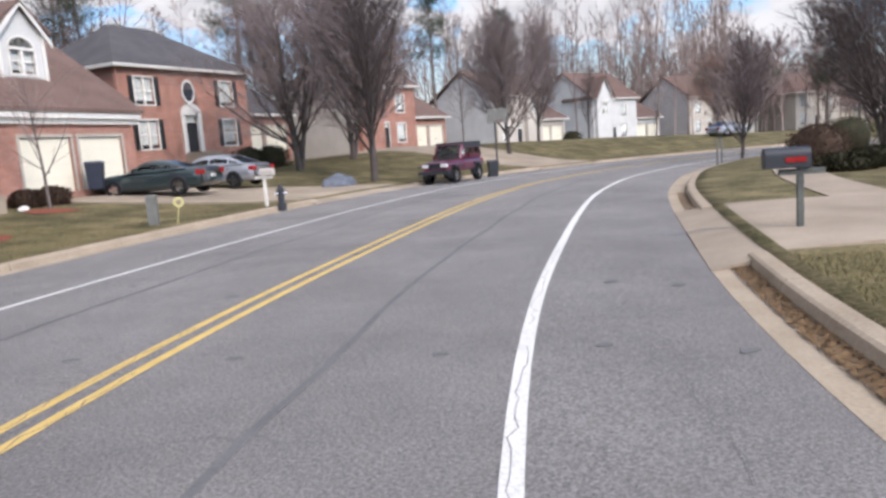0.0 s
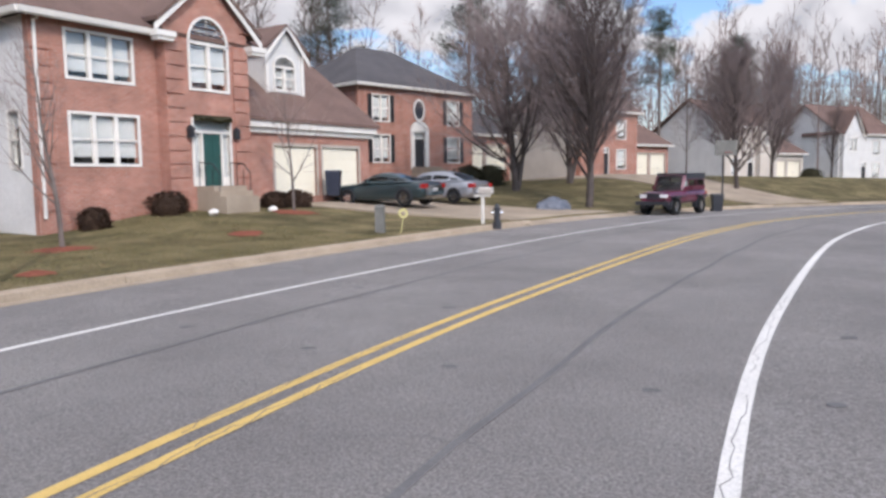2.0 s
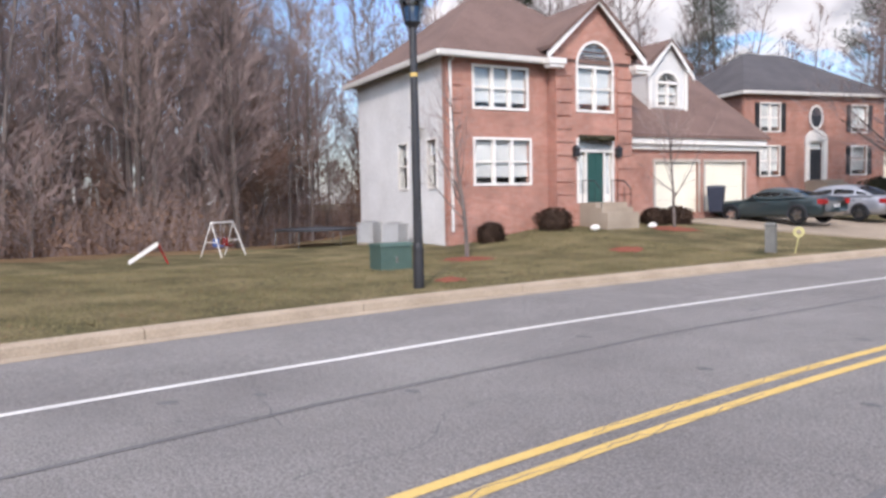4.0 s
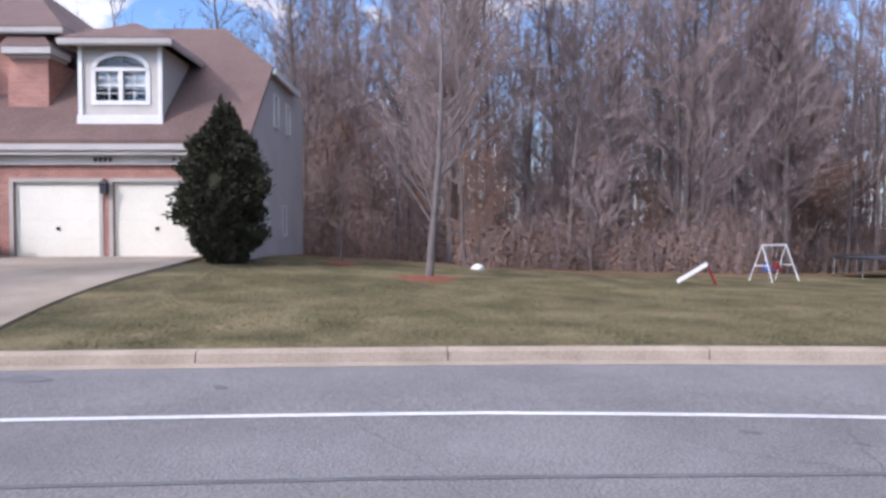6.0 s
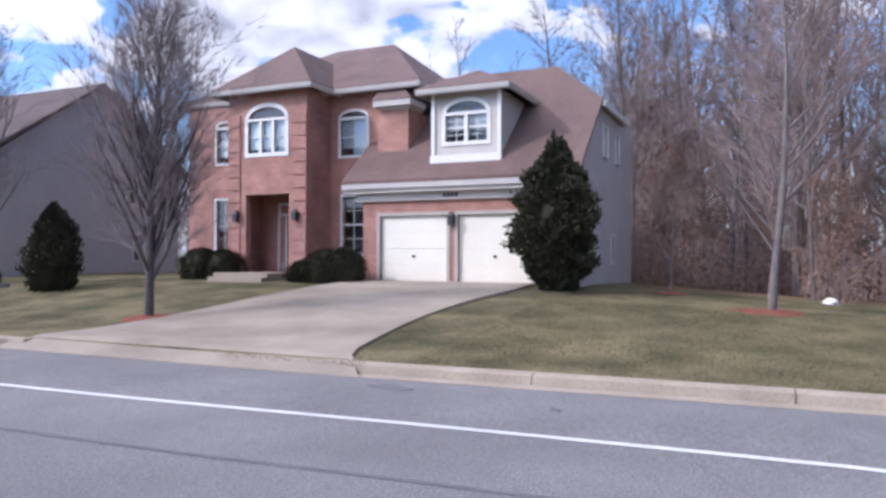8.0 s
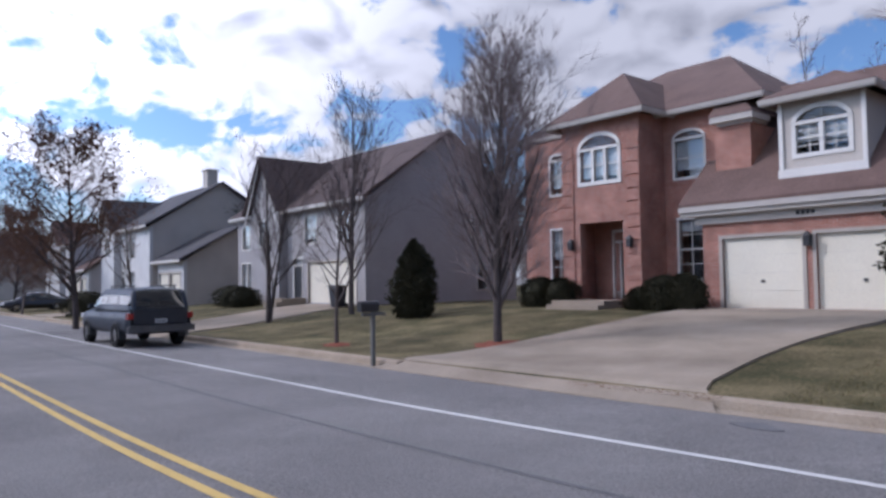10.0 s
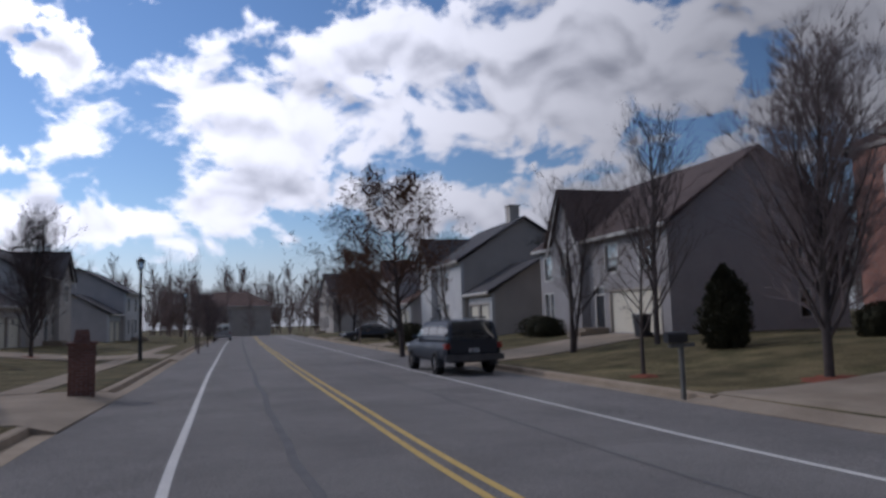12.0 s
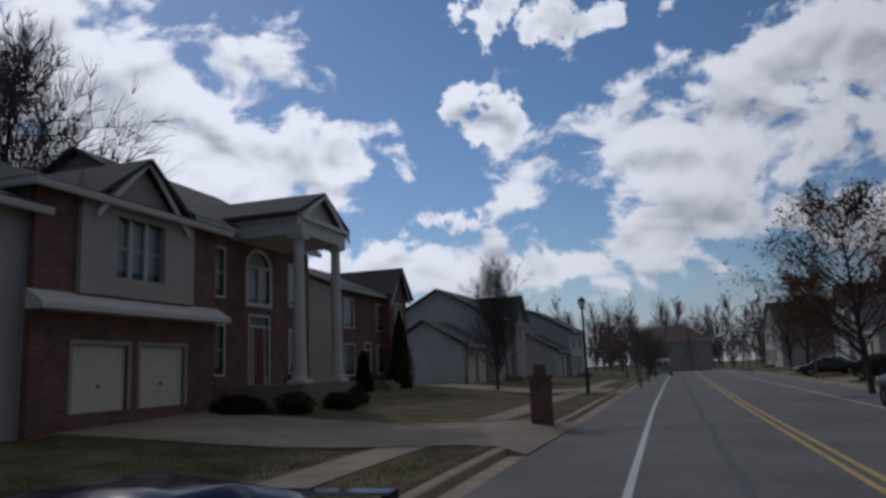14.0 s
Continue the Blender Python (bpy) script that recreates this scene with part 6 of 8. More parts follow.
def pine(x, y, height, seed):
    rng = random.Random(seed)
    segs = []
    pts = branch(rng, Vector((0, 0, -0.3)), Vector((0, 0, 1)), height, 0.22, 8, 0.1, segs, 0.03)
    fv, ff = [], []
    for k in range(46):
        t = 0.55 + 0.45 * (k / 46)
        p = pts[min(7, int(t * 8))][0] * 1.0
        p.z = height * t - 0.3
        d = away(rng, Vector((0, 0, 1)), rng.uniform(1.1, 1.5))
        ln = (1.05 - t) * 5.5 * rng.uniform(0.5, 1.1) + 0.5
        b = branch(rng, p, d, ln, 0.05, 3, 0.1, segs, 0.1)
        for q, dd, _ in b[1:]:
            for _ in range(70):
                c = q + Vector((rng.gauss(0, 0.45), rng.gauss(0, 0.45), rng.gauss(0, 0.25)))
                x1 = Vector((rng.uniform(-1, 1), rng.uniform(-1, 1), rng.uniform(-0.3, 1))).normalized() * 0.16
                y1 = x1.orthogonal().normalized() * 0.025
                i = len(fv)
                fv += [c - x1, c + y1, c + x1, c - y1]
                ff.append((i, i + 1, i + 2, i + 3))
    tv, tf = tubes(segs, 6)
    t = raw("pine_tree", tv, tf, BARK, smooth=True)
    t.matrix_world = pose(x, y, ground_z(x, y), 0, 0, seed * 40)
    raw("crown", fv, ff, PINE, t)
    return tagged(t, "tall dark green pine above the woods", "tree", "pines")


for k, (x, y, hh) in enumerate(((-26, 55, 18), (-17, 62, 19), (-10, 70, 18), (8, 92, 17), (-33, 40, 16), (-1, 84, 19), (-30, -48, 9), (-36, -47, 10), (38, 106, 10), (46, 108, 11), (52, 101, 10), (58, 104, 11), (64, 98, 10), (62, 92, 10), (70, 92, 11))):
    pine(x, y, hh, k + 3)


def evergreen(x, y, hull, height, label, n=5000, leaf=0.06, name="evergreen_shrub", seed=1, z=None, material=None, ragged=0.28):
    """A shrub of many small leaves over a dark branching core; hull(t): radius at the height share t."""
    rng = random.Random(seed)
    fv, ff = [], []
    ph = [rng.uniform(0, 6.28) for _ in range(4)]
    for _ in range(n):
        t = rng.random()
        a = rng.uniform(0, 2 * math.pi)
        lump = 1 + 0.12 * math.sin(3 * a + ph[0] + 5 * t) + 0.09 * math.sin(7 * a + ph[1] - 9 * t) + 0.07 * math.sin(13 * t * 3 + ph[2] + 2 * a) + ragged * noise.noise((2.2 * math.cos(a) + seed, 2.2 * math.sin(a), 2.0 * height * t))
        r = hull(t) * lump * (1 + rng.gauss(-0.04, 0.1))
        c = Vector((r * math.cos(a), r * math.sin(a), height * t + rng.uniform(-0.05, 0.05)))
        out = Vector((math.cos(a), math.sin(a), 0.7 + rng.uniform(-0.5, 0.8))).normalized()
        x1 = (out + Vector((rng.uniform(-1, 1), rng.uniform(-1, 1), rng.uniform(-1, 1))) * 0.7).normalized() * leaf * rng.uniform(0.7, 1.6)
        y1 = x1.orthogonal().normalized() * leaf * 0.5
        i = len(fv)
        fv += [c - x1, c + y1, c + x1, c - y1]
        ff.append((i, i + 1, i + 2, i + 3))
    rings, m = 9, 12
    core, cf = [], []
    for i in range(rings + 1):
        t = i / rings
        for j in range(m):
            a = 2 * math.pi * j / m
            core.append((0.8 * hull(t) * math.cos(a), 0.8 * hull(t) * math.sin(a), height * t * 0.97))
    for i in range(rings):
        for j in range(m):
            cf.append((i * m + j, i * m + (j + 1) % m, (i + 1) * m + (j + 1) % m, (i + 1) * m + j))
    s = raw(name, core, cf, material or EVERGREEN, smooth=True)
    s.matrix_world = pose(x, y, (ground_z(x, y) if z is None else z) - 0.05, 0, 0, seed * 30)
    raw("foliage", fv, ff, material or EVERGREEN, s)
    return tagged(s, label, "shrub", "evergreen shrubs")


egg = lambda R: (lambda t: R * max(0.06, math.sin(math.pi * min(0.99, 0.2 + 0.8 * t ** 0.95)) ** 0.75))
dome = lambda R: (lambda t: R * max(0.05, math.sqrt(max(0.0, 1 - max(0, (t - 0.45) / 0.55) ** 2))) * (0.85 + 0.15 * min(1, t * 3)))
cone = lambda R: (lambda t: R * max(0.04, (1 - t) ** 0.75) * (0.8 + 0.2 * min(1, t * 5)))

bulky = lambda t: 0.98 * max(0.07, math.sin(math.pi * min(0.985, 0.11 + 0.875 * t)) ** 0.85)
evergreen(-21.3, -4.95, bulky, 4.15, "large dark egg-shaped evergreen beside the garage", 15000, 0.075, seed=2, ragged=0.5)
evergreen(-18.8, -20.9, egg(0.74), 2.85, "dark conical evergreen on the lawn", 6000, 0.06, seed=3)


def top_tufts(x, y, z):
    """Upright sprays that break a shrub's outline."""
    rng = random.Random(91)
    fv, ff = [], []
    for _ in range(16):
        a, r = rng.uniform(0, 6.28), rng.uniform(0.0, 0.75)
        h = rng.uniform(0.5, 1.0) * (1.15 - r * 0.6)
        base = Vector((r * math.cos(a), r * math.sin(a), -0.9 * r - 0.15))
        for q in range(90):
            t = rng.random()
            c = base + Vector((rng.gauss(0, 0.1) * (1.1 - t), rng.gauss(0, 0.1) * (1.1 - t), h * t))
            x1 = Vector((rng.uniform(-1, 1), rng.uniform(-1, 1), rng.uniform(0.2, 1.4))).normalized() * 0.08
            y1 = x1.orthogonal().normalized() * 0.035
            i = len(fv)
            fv += [c - x1, c + y1, c + x1, c - y1]
            ff.append((i, i + 1, i + 2, i + 3))
    ob = raw("foliage", fv, ff, EVERGREEN)
    ob.matrix_world = pose(x, y, z)
    return ob


_big = bpy.data.objects["evergreen_shrub"]
_sprays = top_tufts(0, 0, 3.7)
_sprays.parent = _big
for k, (x, y, r, hh) in enumerate(((-23.0, -18.4, 0.75, 1.15), (-22.9, -17.4, 0.7, 1.1), (-22.2, -13.6, 0.55, 0.75), (-22.1, -12.7, 0.7, 1.1), (-22.0, -12.0, 0.6, 1.15))):
    evergreen(x, y, dome(r), hh, "clipped dark hedge shrub against brick wall", 3000, 0.045, "hedge_shrub", 10 + k)
for k, (u, dy, r, hh) in enumerate(((1.7, -0.6, 0.42, 0.68), (4.2, -0.7, 0.62, 0.75), (8.6, -1.0, 0.5, 0.6), (9.6, -1.1, 0.55, 0.65))):
    p = site(-17.65, 16.17, 16, z=0) @ Vector((u, dy, 0))
    evergreen(p.x, p.y, dome(r), hh, "low brown-leaved shrub by the brick front", 1800, 0.045, "hedge_shrub", 20 + k, material=SHRUB_BROWN)
for k, (x, y, r, hh) in enumerate(((-12.4, 45.2, 1.0, 1.5), (-11.2, 46.4, 1.0, 1.4), (-22.0, -40.2, 1.0, 1.2), (-21.4, -38.0, 0.9, 1.1), (-16.4, -48.0, 1.2, 1.5), 
                                   (13.2, 78.0, 0.9, 1.2), (20.0, 37.5, 1.3, 1.7), (23.0, 33.0, 1.6, 0.9), (26.0, 35.0, 1.6, 0.9), (12.3, -29.5, 0.8, 0.8), (10.8, -22.5, 0.7, 0.6), (14.5, -14.5, 1.2, 1.0))):
    evergreen(x, y, dome(r), hh, "rounded dark evergreen shrub", 2200, 0.055, "hedge_shrub", 30 + k)
for k, (x, y, r, hh) in enumerate(((11.2, -43.5, 0.8, 4.6), (11.8, -45.0, 0.7, 4.0), (11.0, -35.8, 0.5, 2.0))):
    evergreen(x, y, cone(r), hh, "narrow dark evergreen beside the house", 4000, 0.06, "evergreen_tree", 60 + k)

for k, (x, y, r, hh) in enumerate(((10.6, 20.4, 0.8, 0.55), (11.9, 21.0, 0.85, 0.6), (13.2, 21.6, 0.85, 0.55), (14.5, 22.2, 0.9, 0.6), (12.9, 26.4, 0.95, 1.35))):
    evergreen(x, y, dome(r), hh, "low dark green shrub in a lawn bed" if hh < 1 else "round brown clipped shrub on the lawn", 2200, 0.05, "hedge_shrub", 90 + k, material=None if hh < 1 else SHRUB_BROWN)

# ---- vehicles ----
DARK_TRIM = PLASTIC
LAMP_RED = surface("red_lamp_lens", (0.22, 0.01, 0.01), (0.35, 0.02, 0.02), 0.2, 5, 40, 0.0, coat=0.5)
LAMP_CLEAR = surface("clear_lamp_lens", (0.6, 0.6, 0.6), (0.75, 0.75, 0.75), 0.15, 5, 40, 0.0, coat=0.5)
PLATE = surface("number_plate_white", (0.55, 0.56, 0.55), (0.7, 0.7, 0.7), 0.5, 5, 40, 0.0)


def smooth_table(rows, n):
    a = np.array(rows, float)
    x = np.linspace(a[0, 0], a[-1, 0], n)
    return [tuple(float(np.interp(v, a[:, 0], a[:, k])) for k in range(a.shape[1])) for v in x]


def wheel(car, x, y, r, w, rim_mat, out):
    """A tyre with a spoked rim on a car; out: which side faces outward."""
    bm = bmesh.new()
    n = 24
    prof = [(r * 0.62, -w / 2), (r * 0.93, -w / 2), (r, -w * 0.3), (r, w * 0.3), (r * 0.93, w / 2), (r * 0.62, w / 2)]
    rings = [[bm.verts.new((x + q * math.cos(2 * math.pi * i / n), y + d, r + q * math.sin(2 * math.pi * i / n))) for q, d in prof] for i in range(n)]
    for i in range(n):
        for j in range(len(prof)):
            k = (j + 1) % len(prof)
            bm.faces.new((rings[i][j], rings[i][k], rings[(i + 1) % n][k], rings[(i + 1) % n][j]))
    wh = part("wheel", fix(bm), RUBBER, car, "black tyre", smooth=False)
    bm = bmesh.new()
    yo = y + out * w * 0.42
    tube(bm, (x, yo - out * 0.03, r), (x, yo, r), r * 0.2, r * 0.17, 12)
    for i in range(5):
        t = 2 * math.pi * i / 5
        c, s = math.cos(t), math.sin(t)
        a, b = r * 0.1, r * 0.64
        prism(bm, [(x + a * c - 0.04 * s, yo, r + a * s + 0.04 * c), (x + b * c - 0.05 * s, yo, r + b * s + 0.05 * c), (x + b * c + 0.05 * s, yo, r + b * s - 0.05 * c), (x + a * c + 0.04 * s, yo, r + a * s - 0.04 * c)],
              [(x + a * c - 0.04 * s, yo - out * 0.04, r + a * s + 0.04 * c), (x + b * c - 0.05 * s, yo - out * 0.04, r + b * s + 0.05 * c), (x + b * c + 0.05 * s, yo - out * 0.04, r + b * s - 0.05 * c), (x + a * c + 0.04 * s, yo - out * 0.04, r + a * s - 0.04 * c)])
    for i in range(n):
        p0, p1 = 2 * math.pi * i / n, 2 * math.pi * (i + 1) / n
        prism(bm, [(x + q * math.cos(p), yo, r + q * math.sin(p)) for p, q in ((p0, r * 0.58), (p1, r * 0.58), (p1, r * 0.66), (p0, r * 0.66))],
              [(x + q * math.cos(p), yo - out * 0.06, r + q * math.sin(p)) for p, q in ((p0, r * 0.58), (p1, r * 0.58), (p1, r * 0.66), (p0, r * 0.66))])
    rim = part("rim", fix(bm), rim_mat, wh, "alloy rim")
    bm = bmesh.new()
    tube(bm, (x, y - 0.02, r), (x, y + 0.02, r), r * 0.6, r * 0.6, 20)
    part("brake_disc", bm, PLASTIC, wh)


def vehicle(m, name, label, paint, body, cabin, wheels, wr, ww, pillars, lamps=True, rim_mat=None, flare=0.0, lower=None, mirror=True):
    """body: rows (x, z low, z high, half width) from tail to nose; cabin: rows (x, roof height, half width at the roof); belt and half
    width come from the body; pillars: x places where paint runs between side windows."""
    car = empty(name, m, label, "car", "parked vehicles")
    rows = smooth_table(body, 44)
    # hull
    verts, faces = [], []
    sec = 14
    for x, z0, z1, hw in rows:
        zc, hz = (z0 + z1) / 2, (z1 - z0) / 2
        for j in range(sec):
            t = 2 * math.pi * (j + 0.5) / sec
            c, s = math.cos(t), math.sin(t)
            yy = hw * math.copysign(abs(c) ** 0.32, c)
            zz = zc + hz * math.copysign(abs(s) ** 0.42, s)
            if s > 0:
                yy *= 1 - 0.07 * s
            verts.append((x, yy, zz))
    for i in range(len(rows) - 1):
        for j in range(sec):
            k = (j + 1) % sec
            faces.append((i * sec + j, i * sec + k, (i + 1) * sec + k, (i + 1) * sec + j))
    faces.append(tuple(range(sec)))
    faces.append(tuple(range((len(rows) - 1) * sec, len(rows) * sec))[::-1])
    ob = raw("body", verts, faces, paint, car, smooth=True)
    bx = np.array(body, float)
    belt = lambda x: float(np.interp(x, bx[:, 0], bx[:, 2])) - 0.03
    wide = lambda x: float(np.interp(x, bx[:, 0], bx[:, 3])) * 0.93
    # greenhouse
    ca = np.array(cabin, float)
    xs = sorted({round(float(v), 3) for v in np.linspace(ca[0, 0], ca[-1, 0], 26)} | {round(p + e, 3) for p in pillars for e in (-0.05, 0.05)})
    cols = [-1, -0.93, -0.82, -0.74, -0.62, -0.3, 0, 0.3, 0.62, 0.74, 0.82, 0.93, 1]
    top = float(ca[:, 1].max())
    grid = []
    for x in xs:
        zr, hr = float(np.interp(x, ca[:, 0], ca[:, 1])), float(np.interp(x, ca[:, 0], ca[:, 2]))
        zb, hb = belt(x), wide(x)
        zr = max(zr, zb + 0.005)
        row = []
        for t in cols:
            if abs(t) <= 0.74:
                row.append((x, hr * t / 0.74, zr - 0.05 * (t / 0.74) ** 2 * min(1, (zr - zb) / 0.3)))
            else:
                f = (abs(t) - 0.74) / 0.26
                y0, zz = hr, zr - 0.05 * min(1, (zr - zb) / 0.3)
                row.append((x, math.copysign(y0 + (hb - y0) * f, t), zz + (zb - zz) * f))
        grid.append(row)
    groups = {}
    flat = [i for i in range(len(xs)) if float(np.interp(xs[i], ca[:, 0], ca[:, 1])) > top - 0.13]
    f0, f1 = flat[0], flat[-1]
    for i in range(len(xs) - 1):
        xm = (xs[i] + xs[i + 1]) / 2
        zr = float(np.interp(xm, ca[:, 0], ca[:, 1]))
        for j in range(len(cols) - 1):
            tm = (cols[j] + cols[j + 1]) / 2
            key = "cabin"
            near = min([abs(xm - p) for p in pillars] + [9])
            if abs(tm) > 0.82 and abs(tm) < 0.93 or (abs(tm) > 0.93 and False):
                if near > 0.05 and zr > belt(xm) + 0.14:
                    seg = sum(xm > p for p in pillars)
                    key = ("side", tm > 0, seg)
            elif abs(tm) < 0.62 and zr > belt(xm) + 0.05:
                if i + 1 <= f0 and zr < top - 0.05:
                    key = ("rear",)
                elif i >= f1 and zr < top - 0.05:
                    key = ("front",)
            groups.setdefault(key, []).append((i, j))
    for key, cells in groups.items():
        vs, fs = [], []
        for i, j in cells:
            b = len(vs)
            vs += [grid[i][j], grid[i + 1][j], grid[i + 1][j + 1], grid[i][j + 1]]
            fs.append((b, b + 1, b + 2, b + 3))
        bm = bmesh.new()
        me = bpy.data.meshes.new("tmp")
        me.from_pydata(vs, [], fs)
        bm.from_mesh(me)
        bpy.data.meshes.remove(me)
        bmesh.ops.remove_doubles(bm, verts=bm.verts[:], dist=0.001)
        fix(bm)
        if key == "cabin":
            part("cabin", bm, paint, car, smooth=True)
        else:
            part({"side": "side_window", "rear": "rear_window", "front": "windscreen"}[key[0]], bm, CAR_GLASS, car, "dark tinted glass", smooth=True)
    bm = bmesh.new()
    xa, xb = ca[0, 0] + 0.45, ca[-1, 0] - 0.5
    box(bm, (xa, -wide(xa) * 0.75, belt(xa) - 0.45), (xb, wide(xb) * 0.75, belt(xb) - 0.1))
    for sx in (xa + 0.35, (xa + xb) / 2 + 0.2):
        for sy in (-0.36, 0.36):
            box(bm, (sx, sy - 0.22, belt(sx) - 0.1), (sx + 0.14, sy + 0.22, belt(sx) + 0.14))
    part("seats", bm, PLASTIC, car, "dark seats")
    # wheels and arches
    for x in wheels:
        hw = float(np.interp(x, bx[:, 0], bx[:, 3]))
        for sgn in (-1, 1):
            bm = bmesh.new()
            n = 18
            for i in range(n):
                p0, p1 = math.pi * (i / n) * 1.16 - 0.25, math.pi * ((i + 1) / n) * 1.16 - 0.25
                prism(bm, [(x + q * math.cos(p), sgn * (hw + 0.012), wr + q * math.sin(p)) for p, q in ((p0, wr * 0.3), (p1, wr * 0.3), (p1, wr * 1.17), (p0, wr * 1.17))],
                      [(x + q * math.cos(p), sgn * (hw - 0.2), wr + q * math.sin(p)) for p, q in ((p0, wr * 0.3), (p1, wr * 0.3), (p1, wr * 1.17), (p0, wr * 1.17))])
            part("wheel_arch", fix(bm), DARK_TRIM, car)
            wheel(car, x, sgn * (hw + flare - ww * 0.36), wr, ww, rim_mat or CHROME, sgn)
    x0, x1 = body[0][0], body[-1][0]
    zt, zn = body[2][2], body[-3][2]
    ht, hn = body[2][3], body[-3][3]
    if lamps:
        for sgn in (-1, 1):
            bm = bmesh.new()
            box(bm, (x0 - 0.015, sgn * (ht - 0.16) - 0.14, zt - 0.3), (x0 + 0.22, sgn * (ht - 0.16) + 0.14, zt - 0.12))
            part("tail_lamp", bm, LAMP_RED, car, "red tail lamp")
            bm = bmesh.new()
            box(bm, (x1 - 0.26, sgn * (hn - 0.2) - 0.16, zn - 0.26), (x1 + 0.01, sgn * (hn - 0.2) + 0.16, zn - 0.12))
            part("headlamp", bm, LAMP_CLEAR, car, "clear headlamp")
    bm = bmesh.new()
    box(bm, (x0 - 0.03, -0.17, zt - 0.42), (x0 + 0.05, 0.17, zt - 0.3))
    pl = part("number_plate", bm, PLATE, car, "white number plate")
    bm = bmesh.new()
    for k in range(6):
        box(bm, (x0 - 0.034, -0.13 + k * 0.045, zt - 0.39), (x0 - 0.0305, -0.1 + k * 0.045, zt - 0.33))
    part("plate_bars", bm, DARK_TRIM, pl)
    if mirror:
        xm = ca[-1, 0] - 0.55
        for sgn in (-1, 1):
            bm = bmesh.new()
            y = sgn * (wide(xm) + 0.14)
            tube(bm, (xm, sgn * (wide(xm) - 0.03), belt(xm) + 0.05), (xm, y, belt(xm) + 0.1), 0.02, 0.03, 8)
            box(bm, (xm - 0.05, y - 0.1, belt(xm) + 0.04), (xm + 0.06, y + 0.08, belt(xm) + 0.18))
            part("wing_mirror", bm, paint, car)
    bm = bmesh.new()
    for sgn in (-1, 1):
        for p in (pillars[0], (wheels[0] + wheels[1]) / 2):
            h = float(np.interp(p, bx[:, 0], bx[:, 3]))
            box(bm, (p - 0.14, sgn * (h + 0.004) - 0.012, belt(p) - 0.17), (p + 0.03, sgn * (h + 0.004) + 0.012, belt(p) - 0.14))
    part("door_handles", bm, DARK_TRIM, car)
    return car


SEDAN_BODY = [(0.0, 0.42, 0.80, 0.74), (0.05, 0.32, 0.92, 0.80), (0.25, 0.24, 0.98, 0.86), (0.9, 0.2, 1.0, 0.89), (1.8, 0.19, 0.95, 0.9), (3.2, 0.19, 0.93, 0.9), (3.7, 0.2, 0.88, 0.88), (4.3, 0.24, 0.78, 0.84), (4.6, 0.3, 0.68, 0.76), (4.7, 0.4, 0.58, 0.66)]
SEDAN_CABIN = [(0.55, 0.99, 0.68), (0.9, 1.16, 0.62), (1.35, 1.36, 0.58), (1.9, 1.43, 0.57), (2.5, 1.42, 0.57), (2.9, 1.34, 0.58), (3.3, 1.13, 0.64), (3.65, 0.92, 0.70)]


def car_pose(x, y, heading, z=None, length=4.7):
    """Standing with its middle at (x, y), nose along the heading (degrees from north towards east)."""
    m = pose(x, y, 0, 0, 0, 90 - heading)
    if z is None:
        z = ground_z(x, y)
    return pose(x, y, z, 0, 0, 90 - heading) @ Matrix.Translation((-length / 2, 0, 0))


GREEN_PAINT = car_paint("dark_green_car_paint", (0.022, 0.04, 0.045))
SILVER_PAINT = car_paint("silver_car_paint", (0.36, 0.38, 0.42), 0.3, 0.6)
MAROON_PAINT = car_paint("maroon_car_paint", (0.10, 0.011, 0.03), 0.3, 0.1)
PURPLE_PAINT = car_paint("purple_car_paint", (0.012, 0.008, 0.022), 0.12, 0.0, 0.0, 0.1)
GREY_PAINT = car_paint("grey_blue_car_paint", (0.02, 0.027, 0.04), 0.45, 0.0, 0.1, 0.3)
WHITE_PAINT = car_paint("white_van_paint", (0.6, 0.6, 0.6), 0.4, 0.0)

COUPE_BODY = [(0.0, 0.42, 0.84, 0.76), (0.05, 0.34, 0.97, 0.82), (0.25, 0.26, 1.02, 0.88), (0.9, 0.22, 1.01, 0.92), (1.8, 0.2, 0.95, 0.9), (3.2, 0.2, 0.95, 0.91), (3.9, 0.22, 0.9, 0.9), (4.4, 0.26, 0.84, 0.86), (4.68, 0.34, 0.76, 0.8), (4.75, 0.42, 0.66, 0.72)]
COUPE_CABIN = [(0.7, 1.0, 0.66), (1.2, 1.2, 0.6), (1.7, 1.33, 0.56), (2.2, 1.37, 0.55), (2.55, 1.33, 0.56), (2.9, 1.15, 0.62), (3.2, 0.95, 0.68)]
vehicle(car_pose(-11.6, 28.6, -78, None), "coupe", "dark green two-door coupe parked on the drive", GREEN_PAINT, COUPE_BODY, COUPE_CABIN, (0.95, 3.7), 0.34, 0.24, (1.2, 1.7))
vehicle(car_pose(-10.4, 32.2, -72, None), "sedan", "silver four-door sedan parked on the drive", SILVER_PAINT, SEDAN_BODY, SEDAN_CABIN, (0.95, 3.65), 0.32, 0.22, (1.25, 2.2))
PURPLE_Z = 0.0
purple = vehicle(car_pose(1.36, -3.25, 4, -0.03, 4.4), "sedan", "dark purple sedan with tail spoiler parked at the kerb", PURPLE_PAINT,
                 [(x * 0.935, a, b, w * 0.93) for x, a, b, w in SEDAN_BODY], [(0.5, 0.99, 0.62), (0.85, 1.12, 0.56), (1.3, 1.31, 0.49), (1.75, 1.41, 0.46), (2.15, 1.42, 0.46), (2.55, 1.34, 0.48), (2.95, 1.14, 0.56), (3.35, 0.92, 0.64)], (0.9, 3.4), 0.31, 0.2, (1.15, 2.05))
bm = bmesh.new()
